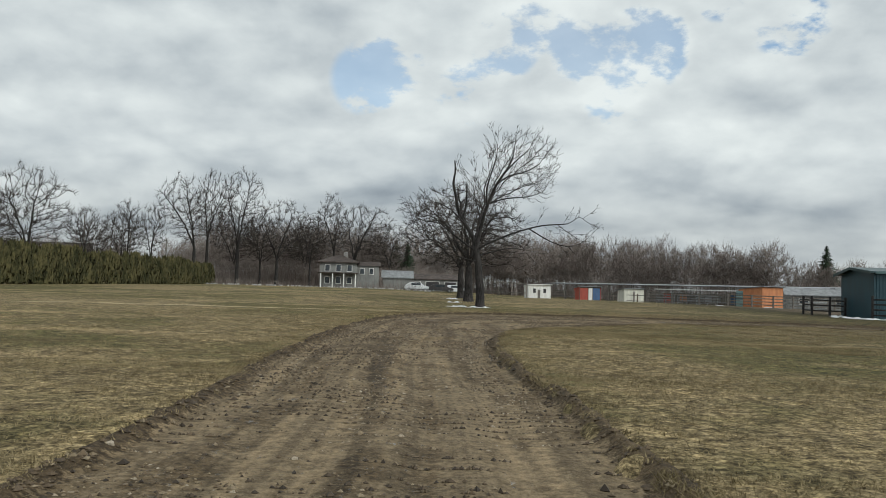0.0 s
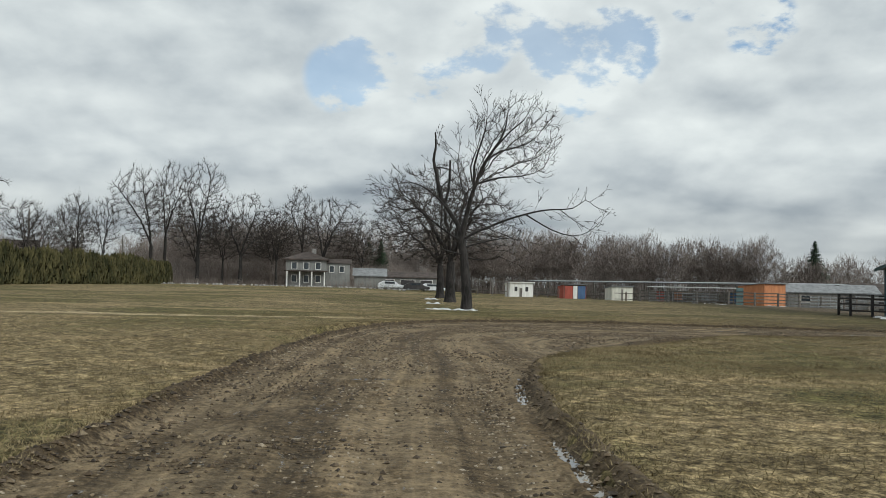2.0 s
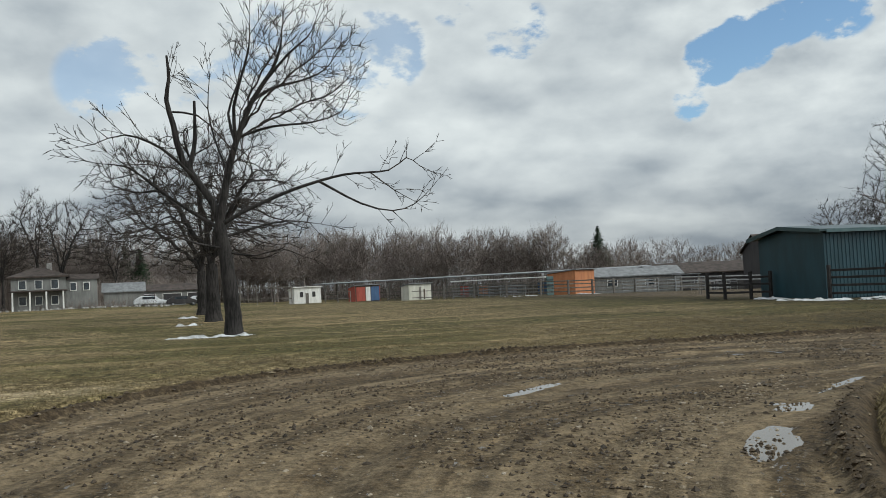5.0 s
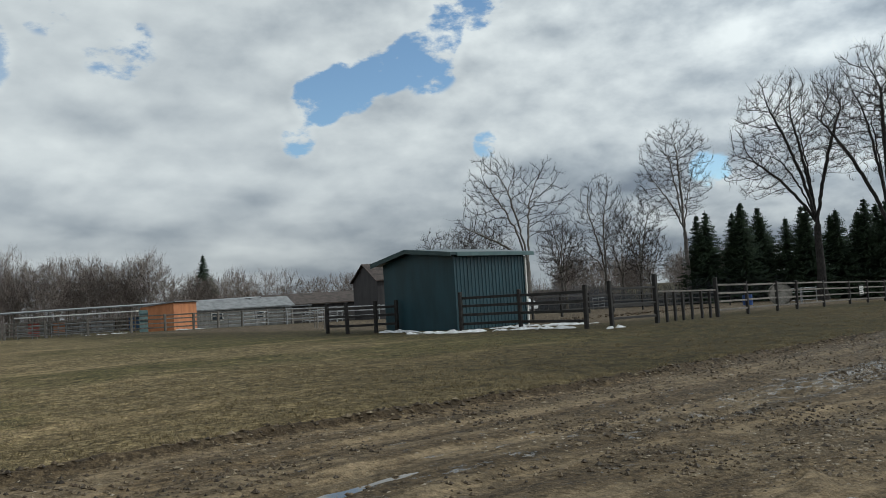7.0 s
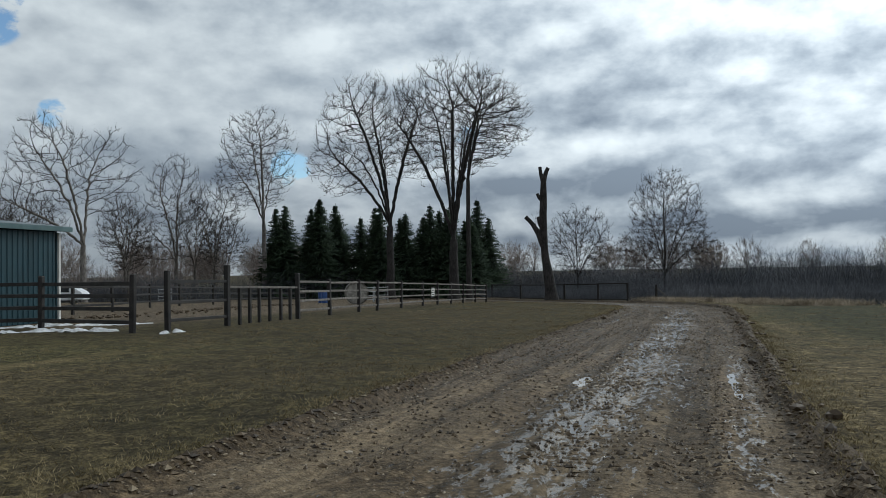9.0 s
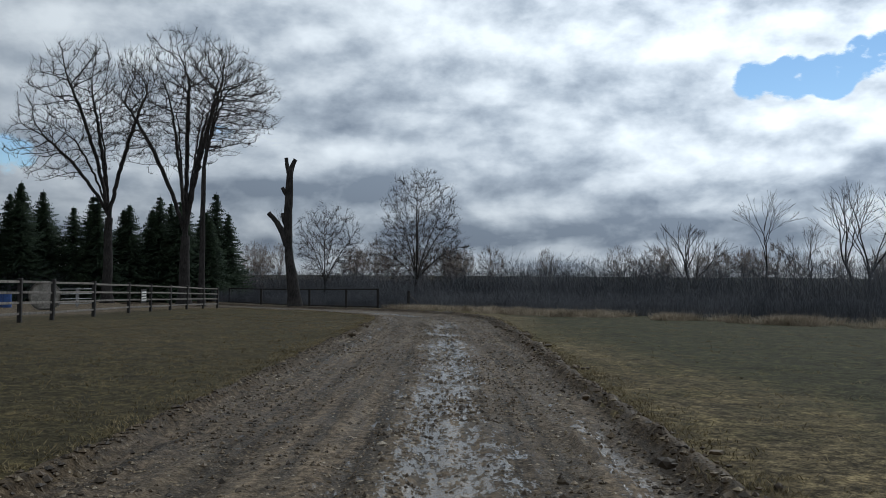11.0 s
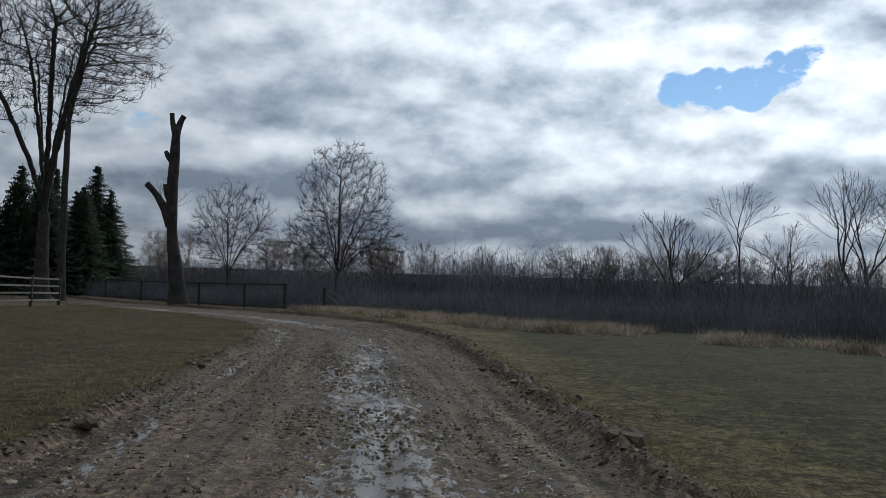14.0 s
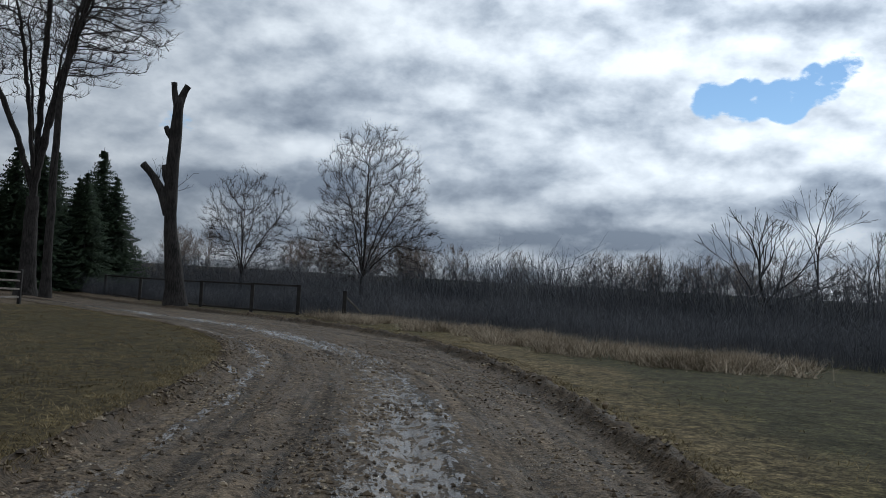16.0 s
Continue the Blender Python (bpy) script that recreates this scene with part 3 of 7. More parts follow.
def off_track(x, y):
    """Metres outside the track's edge (negative: inside it)."""
    x, y = np.asarray(x, float).ravel(), np.asarray(y, float).ravel()
    best = np.full(len(x), 1e9)
    near = np.flatnonzero((x > -14) & (x < 125) & (y > -40) & (y < 85))
    c, hw = MID[::5], HALF[::5]
    for i in range(0, len(near), 20000):
        k = near[i:i + 20000]
        d = np.hypot(x[k, None] - c[None, :, 0], y[k, None] - c[None, :, 1]) - hw[None]
        best[k] = d.min(1)
    return best


def ground_z(x, y):
    """The grass sheet with its small unevenness, sunk out of sight under the track."""
    x, y = np.asarray(x, float).ravel(), np.asarray(y, float).ravel()
    z = land(x, y) + (fbm(x * 0.35, y * 0.35, 5, 3) - 0.44) * 0.10 + (fbm(x * 1.7, y * 1.7, 9, 3) - 0.44) * 0.045
    return z - 0.45 * smoothstep(-off_track(x, y), -0.04, 0.26)

# ================= ground and track =================
def build_ground():
    def axis(lo, hi, fine, end):
        """Grid lines: fine between lo and hi, widening out to the horizon."""
        mid = np.arange(lo, hi + 1e-6, fine)
        grow = np.cumsum(fine * 1.16 ** np.arange(1, 64))
        grow = grow[grow < end]
        return np.concatenate([(lo - grow)[::-1], mid, hi + grow])

    xs, ys = axis(-11, 78, 0.32, 3500), axis(-4, 60, 0.32, 3500)
    gx, gy = np.meshgrid(xs, ys)
    z = ground_z(gx, gy)
    n, m = gx.shape
    i = np.arange(n * m).reshape(n, m)
    faces = np.stack([i[:-1, :-1], i[:-1, 1:], i[1:, 1:], i[1:, :-1]], -1).reshape(-1, 4)
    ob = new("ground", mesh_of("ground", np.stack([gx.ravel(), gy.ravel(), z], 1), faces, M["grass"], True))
    tagged(ob, "dormant straw-brown mown grass field, greener in patches", "field", kind="structure")


# shallow standing water on the track: x, y, length, width, turn
PUDDLES = [(6.0, 31.3, 1.7, 0.34, 46), (7.1, 32.45, 0.8, 0.36, 35), (9.0, 33.7, 2.3, 0.12, 30), (5.4, 35.2, 1.25, 0.3, 39), (9.5, 37.6, 1.0, 0.24, 6), (3.75, 27.85, 1.9, 0.55, 44),
           (-0.85, 21.2, 0.9, 0.3, 10), (16.0, 37.3, 1.0, 0.24, -18), (10.7, 34.6, 0.6, 0.3, 30), (42.8, 36.3, 1.0, 0.4, 8), (22.7, 37.4, 0.9, 0.2, 0), (19.2, 37.0, 0.9, 0.2, 0),
           (1.05, 15.6, 3.6, 0.13, 91), (1.15, 20.2, 2.4, 0.12, 84), (22.6, 35.35, 3.2, 0.13, 0), (56.0, 39.0, 2.0, 0.22, 16), (7.6, 37.6, 0.5, 0.14, -10), (8.0, 39.0, 0.5, 0.12, 5), (2.2, 24.8, 0.7, 0.2, 60)]


def track_height(u, v, width):
    """Relief of the track above the land: u metres from its outer edge, v metres along."""
    inside = np.minimum(u, width - u)
    f = u / width
    wild = smoothstep(v, 60, 90)
    rough = (fbm(u * 2.2, v * 1.4, 21, 4) - 0.47) * (0.035 + 0.05 * wild) + (fbm(u * 7, v * 5, 31, 3) - 0.44) * (0.018 + 0.022 * wild)
    ruts = 0.0
    for c, w in ((0.20, 0.20), (0.40, 0.24), (0.58, 0.22), (0.80, 0.24)):
        sway = 0.12 * (fbm(v * 0.11, np.zeros_like(v) + c * 40, 41, 2) - 0.4)
        ruts = ruts - 0.04 * np.exp(-(((f - c - sway) * width / w) ** 2)) * (0.5 + fbm(v * 0.3, u * 0 + c * 9, 51, 2))
    tread = 0.004 * np.sin(v * 19 + 3 * fbm(u * 3, v, 61, 2)) * smoothstep(fbm(u * 0.8, v * 0.25, 71, 2), 0.42, 0.55)
    grooves = (fbm(u * 5.5, v * 0.22, 66, 3) - 0.44) * 0.11 * wild * (0.4 + fbm(u * 0.7, v * 0.5, 67, 2))
    ruts = ruts + grooves
    bed = -0.065 - 0.05 * smoothstep(f, 0.3, 0.9) + rough + ruts + tread
    cut = (1 - smoothstep(f, 0.45, 0.55)) * smoothstep(v, 40, 55)
    frayed = inside + (0.22 - 0.10 * cut) * (fbm(v * 0.9, u * 0.2, 85, 4) - 0.47)
    amp = 0.014 + 0.06 * smoothstep(v, 84, 100) * smoothstep(f, 0.45, 0.55)
    lip = amp * np.exp(-((frayed + 0.03) / 0.17) ** 2) * (0.3 + 1.5 * fbm(v * 1.6, u * 1.2, 81, 4))
    crumbs = (0.03 + 0.5 * amp) * np.exp(-((frayed + 0.02) / 0.24) ** 2) * smoothstep(fbm(u * 6, v * 6, 91, 3), 0.44, 0.66)
    inner = smoothstep(f, 0.45, 0.55)
    return bed * smoothstep(frayed, -0.06 + 0.03 * cut, 0.13 + 0.05 * (1 - inner) - 0.10 * cut) + lip * (1 + 0.8 * cut) + crumbs - 0.25 * smoothstep(-frayed, 0.10, 0.42)


WATER = []


def build_track():
    rows, cols = len(EDGE), 124
    along = np.concatenate([[0], np.cumsum(np.linalg.norm(np.diff(MID, axis=0), axis=1))])
    width = 2 * HALF
    w = np.linspace(0, 1, cols)[None]
    u = -0.8 + w * (width[:, None] + 1.6)
    v = np.repeat(along[:, None], cols, 1)
    k = (u / width[:, None])[..., None]
    xy = EDGE[:, None, :2] * (1 - k) + EDGE[:, None, 2:] * k
    z = land(xy[..., 0], xy[..., 1]) + track_height(u, v, width[:, None])
    for n, (px, py, L, W, turn) in enumerate(PUDDLES):
        c, q = math.cos(radians(turn)), math.sin(radians(turn))
        dx, dy = xy[..., 0] - px, xy[..., 1] - py
        e = np.hypot((dx * c + dy * q) / (L / 2), (-dx * q + dy * c) / (W / 2))
        e = e + 1.9 * (fbm(xy[..., 0] * 2.2, xy[..., 1] * 2.2, 201 + n, 4) - 0.45)
        on = (e < 1.0) & (u > 0.12) & (u < width[:, None] - 0.12)
        level = np.percentile(z[on], 34) if on.any() else ground_at(px, py) - 0.07
        WATER.append(float(level))
        z = np.where(e < 2.0, z + (np.minimum(z, level - 0.02) - z) * smoothstep(1.15 - e, 0.0, 0.5), z)
        z = np.where((e > 1.0) & (e < 2.4), np.maximum(z, level + 0.006 + 0.012 * smoothstep(e, 1.0, 1.5)), z)
    i = np.arange(rows * cols).reshape(rows, cols)
    faces = np.stack([i[:-1, :-1], i[1:, :-1], i[1:, 1:], i[:-1, 1:]], -1).reshape(-1, 4)
    me = mesh_of("road", np.concatenate([xy, z[..., None]], -1).reshape(-1, 3), faces, M["mud"], True)
    uv = me.uv_layers.new(name="track")
    uv.data.foreach_set("uv", np.stack([u.ravel()[faces], v.ravel()[faces]], -1).astype(np.float32).ravel())
    rim = me.uv_layers.new(name="edge")
    inside = np.minimum(u, width[:, None] - u)
    rim.data.foreach_set("uv", np.stack([inside.ravel()[faces], v.ravel()[faces]], -1).astype(np.float32).ravel())
    tagged(new("road", me), "rutted muddy gravel farm track with crumbling grass edges", "track", kind="structure")


build_ground()
build_track()



# ================= trees =================
def unit(v):
    n = math.sqrt(v[0] * v[0] + v[1] * v[1] + v[2] * v[2]) + 1e-9
    return (v[0] / n, v[1] / n, v[2] / n)


def lean_out(rng, d, angle):
    """A way that leaves d by the angle (degrees), on a random side."""
    r = unit((rng.gauss(0, 1), rng.gauss(0, 1), rng.gauss(0, 1)))
    k = r[0] * d[0] + r[1] * d[1] + r[2] * d[2]
    s = unit((r[0] - k * d[0], r[1] - k * d[1], r[2] - k * d[2]))
    c, q = math.cos(radians(angle)), math.sin(radians(angle))
    return (c * d[0] + q * s[0], c * d[1] + q * s[1], c * d[2] + q * s[2])


class Grower:
    """Grows bare wood as rows of tube pieces, thick and thin apart."""

    def __init__(self, seed, step=(0.7, 0.55, 0.4, 0.3, 0.25), every=(0.9, 0.75, 0.5, 0.33), part=(0.62, 0.55, 0.5, 0.45),
                 angle=(38, 45, 48, 45), bend=0.16, rise=0.06, thin=0.009, depth=4, stout=0.0125):
        self.rng = random.Random(seed)
        self.step, self.every, self.part, self.angle = step, every, part, angle
        self.bend, self.rise, self.thin, self.depth = bend, rise, thin, depth
        self.stout, self.thick, self.fine = stout, [], []

    def put(self, a, b, r0, r1):
        (self.thick if r0 > 0.035 else self.fine).append((*a, *b, r0, r1))

    def branch(self, p, d, length, r, level, start=0.2, rise=None):
        rng = self.rng
        n = max(2, int(length / self.step[min(level, 4)]))
        s = length / n
        rise = self.rise if rise is None else rise
        for i in range(n):
            f = (i + 1) / n
            d = unit((d[0] + rng.gauss(0, self.bend), d[1] + rng.gauss(0, self.bend), d[2] + rng.gauss(0, self.bend) + rise))
            q = (p[0] + d[0] * s, p[1] + d[1] * s, p[2] + d[2] * s)
            ra, rb = max(self.thin, r * (1 - 0.75 * (i / n))), max(self.thin * 0.7, r * (1 - 0.75 * f))
            self.put(p, q, ra, rb)
            if level < self.depth and f > start:
                want = s / self.every[min(level, 3)]
                count = int(want) + (rng.random() < want % 1)
                for _ in range(count):
                    far = length * (1.15 - 0.75 * f) * self.part[min(level, 3)] * rng.uniform(0.6, 1.15)
                    self.branch(q, lean_out(rng, d, self.angle[min(level, 3)] * rng.uniform(0.65, 1.25)), far, min(rb * 0.7, self.stout * far ** 1.25), level + 1)
            p = q
        return p, d

    def fork(self, p, d, length, r, left, ratio=0.82, angle=34, rise=None):
        """A shoot that splits again and again, into a finer and finer spray."""
        rng = self.rng
        rise = self.rise if rise is None else rise
        n = 3 if length > 1.4 else 2 if length > 0.55 else 1
        s = length / n
        for i in range(n):
            d = unit((d[0] + rng.gauss(0, self.bend), d[1] + rng.gauss(0, self.bend), d[2] + rng.gauss(0, self.bend) + rise))
            q = (p[0] + d[0] * s, p[1] + d[1] * s, p[2] + d[2] * s)
            self.put(p, q, max(self.thin, r * (1 - 0.22 * i / n)), max(self.thin * 0.8, r * (1 - 0.22 * (i + 1) / n)))
            p = q
        if left <= 0:
            return
        r = r * 0.78
        self.fork(p, lean_out(rng, d, angle * rng.uniform(0.15, 0.6)), length * ratio * rng.uniform(0.94, 1.06), max(self.thin, r * 0.92), left - 1, ratio, angle, rise)
        self.fork(p, lean_out(rng, d, angle * rng.uniform(0.8, 1.35)), length * ratio * rng.uniform(0.82, 1.0), max(self.thin, r * 0.72), left - 1, ratio, angle, rise)
        if rng.random() < 0.22:
            self.fork(p, lean_out(rng, d, angle * rng.uniform(1.0, 1.7)), length * ratio * rng.uniform(0.5, 0.85), max(self.thin, r * 0.5), max(0, left - 2), ratio, angle, rise)

    def spray(self, p, d, reach, r, left, ratio=0.82, angle=36, rise=None):
        self.fork(p, d, reach * (1 - ratio) / (1 - ratio ** (left + 1)), r, left, ratio, angle, rise)

    def path(self, points, r0, r1, level=1, every=0.8, length=2.2, bare_to=0.2, angle=50):
        """A limb along given points, with side branches."""
        rng = self.rng
        pts = spline([(*q, 0) for q in points], 0.4)[:, :3].tolist() + [list(points[-1])]
        total = len(pts) - 1
        for i in range(total):
            a, b = pts[i], pts[i + 1]
            f = i / total
            ra, rb = r0 + (r1 - r0) * f, r0 + (r1 - r0) * (f + 1 / total)
            self.put(a, b, ra, rb)
            want = 0.4 / every if every and f > bare_to else 0.0
            for _ in range(int(want) + (rng.random() < want % 1)):
                d = unit((b[0] - a[0], b[1] - a[1], b[2] - a[2]))
                far = length * rng.uniform(0.6, 1.25) * (1.15 - 0.45 * f)
                self.branch(b, lean_out(rng, d, angle * rng.uniform(0.6, 1.2)), far, min(rb * 0.6, self.stout * far ** 1.2), 1, 0.12)
        if every:
            a, b = pts[-3], pts[-1]
            if r1 < 0.04:
                self.branch(b, unit((b[0] - a[0], b[1] - a[1], b[2] - a[2])), length * 0.8, r1, 1, 0.1)
        return pts[-1]


def flare(g, height, r, lean=(0, 0), swell=0.55):
    """Trunk pieces from the ground up to the fork, with a root flare."""
    rng, rows, p = g.rng, [], (0.0, 0.0, -0.25)
    n = 9
    for i in range(n):
        f = (i + 1) / n
        q = (lean[0] * f * f + rng.gauss(0, 0.012) * height * 0.3, lean[1] * f * f + rng.gauss(0, 0.012) * height * 0.3, -0.25 + (height + 0.25) * f)
        ra = r * (1 - 0.3 * i / n) * (1 + swell * math.exp(-i * 1.1))
        rb = r * (1 - 0.3 * f) * (1 + swell * math.exp(-(i + 1) * 1.1))
        rows.append((*p, *q, ra, rb))
        p = q
    return rows, p


def tree_thing(name, rows, g, at, label, bark, group="bare trees", sides=9):
    ob = thing(name, at, label, "tree", group)
    part("trunk", tubes("trunk", rows, sides, bark), ob)
    if g.thick:
        part("scaffold", tubes("scaffold", g.thick, 5, bark), ob)
    if g.fine:
        part("crown", tubes("crown", g.fine, 3, M["twig"]), ob, "bare twigs of the crown")
    return ob


def place(x, y, turn=0.0, dz=0.0):
    return pose(x, y, ground_at(x, y) + dz, 0, 0, turn)


def bare_tree(seed, x, y, height, fork, r, leaders, spread, label, bark="bark", lean=(0, 0), rise=0.03, group="bare trees",
              depth=6, bend=0.075, thin=0.012, angle=29, wide=1.0):
    """A leafless tree: trunk to the fork, then limbs that split down to a haze of twigs."""
    g = Grower(seed, bend=bend, rise=rise, thin=thin)
    rows, top = flare(g, fork, r, lean)
    rest = height - fork
    for k in range(leaders):
        a = 2 * math.pi * (k + g.rng.uniform(-0.25, 0.25)) / leaders
        tilt = radians(spread) * (0.25 if k == 0 else g.rng.uniform(0.65, 1.1))
        d = (math.sin(tilt) * math.cos(a), math.sin(tilt) * math.sin(a), math.cos(tilt))
        start = top if k < 3 else tuple(rows[-2][3:6])
        g.spray(start, d, rest * (1.08 if k == 0 else wide * g.rng.uniform(1.02, 1.16)), r * (0.62 if k < 2 else 0.46), depth, 0.87, angle)
    return tree_thing("bare_tree", rows, g, place(x, y, g.rng.uniform(0, 360)), label, M[bark], group)


def crown_arrays(seed, start, height, lobes, n, step, limbs, leader, rise, bend, keep=0.6):
    """Wood that grows towards points scattered through the crown: places, parents and relative thickness of its nodes.
    lobes: ellipsoids (x, y, z, rx, ry, rz) that make up the crown."""
    rng = np.random.default_rng(seed)
    lobes = np.asarray(lobes, float) * (1, 1, 1, 1.06, 1.06, 1.02)
    vol = lobes[:, 3:].prod(1)
    pick = lobes[rng.choice(len(lobes), n, p=vol / vol.sum())]
    d = rng.normal(0, 1, (n, 3))
    d *= (rng.random(n) ** 0.31 / np.linalg.norm(d, axis=1))[:, None]
    aim = pick[:, :3] + d * pick[:, 3:]
    start = np.asarray(start, float)
    pos, parent = [start], [-1]

    def run(a, b, bow):
        """A first limb from node a to the place b, bowed upwards."""
        p, m = pos[a], max(2, int(np.linalg.norm(b - pos[a]) / step))
        mid = p + (b - p) * (0.45, 0.45, 0.55) - np.array([(b - p)[0], (b - p)[1], 0.0]) * bow
        at = a
        for i in range(1, m + 1):
            t = i / m
            pos.append((1 - t) ** 2 * p + 2 * t * (1 - t) * mid + t * t * b + rng.normal(0, bend * step, 3) * (i < m))
            parent.append(at)
            at = len(pos) - 1

    if leader:
        run(0, np.array([start[0] + rng.normal(0, 0.1), start[1] + rng.normal(0, 0.1), start[2] + (height - start[2]) * leader]), 0.0)
    for k in range(limbs):
        lobe = lobes[k % len(lobes)]
        a = 2 * math.pi * (k + rng.uniform(-0.3, 0.3)) / max(1, limbs)
        reach = 0.15 if k == 0 and not leader else rng.uniform(0.35, 0.62)
        b = lobe[:3] + lobe[3:] * (reach * math.cos(a), reach * math.sin(a), rng.uniform(-0.15, 0.3))
        run(0, b, 0.12)
    nodes = np.array(pos)
    heading = np.zeros_like(nodes)
    heading[1:] = nodes[1:] - nodes[np.array(parent[1:])]
    heading /= np.linalg.norm(heading, axis=1, keepdims=True) + 1e-9
    born = np.zeros(len(nodes), int)
    near, best = np.zeros(n, int), np.full(n, 1e9)

    def note(first):
        for i in range(first, len(nodes), 200):
            dd = np.linalg.norm(aim[:, None] - nodes[None, i:i + 200], axis=2)
            k = dd.argmin(1)
            v = dd[np.arange(len(aim)), k]
            less = v < best
            best[less], near[less] = v[less], k[less] + i

    note(0)
    for _ in range(90):
        alive = best > step * 1.1
        aim, near, best = aim[alive], near[alive], best[alive]
        if len(aim) < 3 or len(nodes) > n * 5:
            break
        pull = np.zeros((len(nodes), 3))
        np.add.at(pull, near, (aim - nodes[near]) / best[:, None])
        src = np.unique(near)
        src = src[born[src] < 3]
        if not len(src):
            break
        way = pull[src]
        way = way / (np.linalg.norm(way, axis=1, keepdims=True) + 1e-9) + heading[src] * keep + rng.normal(0, bend, (len(src), 3)) + (0, 0, rise)
        way /= np.linalg.norm(way, axis=1, keepdims=True)
        born[src] += 1
        first = len(nodes)
        nodes = np.vstack([nodes, nodes[src] + way * step])
        heading, born = np.vstack([heading, way]), np.concatenate([born, np.zeros(len(src), int)])
        parent = parent + src.tolist()
        note(first)
    m = len(nodes)
    parent = np.array(parent)
    flow = np.zeros(m)
    for i in range(m - 1, 0, -1):
        flow[i] = max(flow[i], 1.0)
        flow[parent[i]] += flow[i]
    flow[0] = max(flow[0], 1.0)
    return nodes, parent, (flow / flow[0]) ** 0.46, rng


def wood_rows(g, nodes, parent, rad):
    """Adds the grown wood to g, limb by limb, so that its pieces join."""
    kids = [[] for _ in nodes]
    for i in range(1, len(nodes)):
        kids[parent[i]].append(i)
    pts, stack = nodes.tolist(), [(0, k) for k in kids[0]]
    while stack:
        a, b = stack.pop()
        ra = min(rad[a], rad[b] * 1.25)
        while True:
            (g.thick if ra > 0.05 else g.fine).append((*pts[a], *pts[b], ra, rad[b]))
            nxt = sorted(kids[b], key=lambda k: -rad[k])
            if not nxt:
                break
            stack += [(b, k) for k in nxt[1:]]
            a, ra, b = b, rad[b], nxt[0]


def fine_twigs(ob, nodes, parent, rad, rng, thin, twig, shoots, seed):
    """The last fine shoots, on the thinnest wood."""
    outer = np.flatnonzero(rad <= max(thin * 1.6, 0.02))
    outer = np.repeat(outer[outer > 0], shoots)
    step = nodes[outer] - nodes[parent[outer]]
    out = nodes[outer] - nodes[0]
    out /= np.linalg.norm(out, axis=1, keepdims=True) + 1e-9
    way = step / (np.linalg.norm(step, axis=1, keepdims=True) + 1e-9) * 0.45 + out * 0.6 + rng.normal(0, 0.30, step.shape) + (0, 0, 0.12)
    base = nodes[outer] - step * rng.random((len(outer), 1))
    mesh = slivers("twig_haze", base, base + way * rng.uniform(0.4, 1.0, (len(outer), 1)) * twig, thin * 1.5, M["twig"], seed)
    tagged(part("twig_haze", mesh, ob, "fine bare twigs"), kind="stuff")


def crown_tree(seed, x, y, height, fork, r, lobes, label, bark="bark_dark", lean=(0, 0), group="bare trees", n=1200, step=0.5, thin=0.018, limbs=4, leader=0.0,
               rise=0.10, bend=0.16, twig=0.7, shoots=5, name="bare_tree", sides=9, keep=0.6):
    """A leafless tree whose twigs fill a crown of given shape."""
    g = Grower(seed)
    rows, top = flare(g, fork, r, lean)
    nodes, parent, share, rng = crown_arrays(seed, top, height, lobes, n, step, limbs, leader, rise, bend, keep)
    rad = np.maximum(share * r * 0.72, thin)
    wood_rows(g, nodes, parent, rad)
    ob = tree_thing(name, rows, g, place(x, y), label, M[bark], group, sides)
    fine_twigs(ob, nodes, parent, rad, rng, thin, twig, shoots, seed)
    return ob


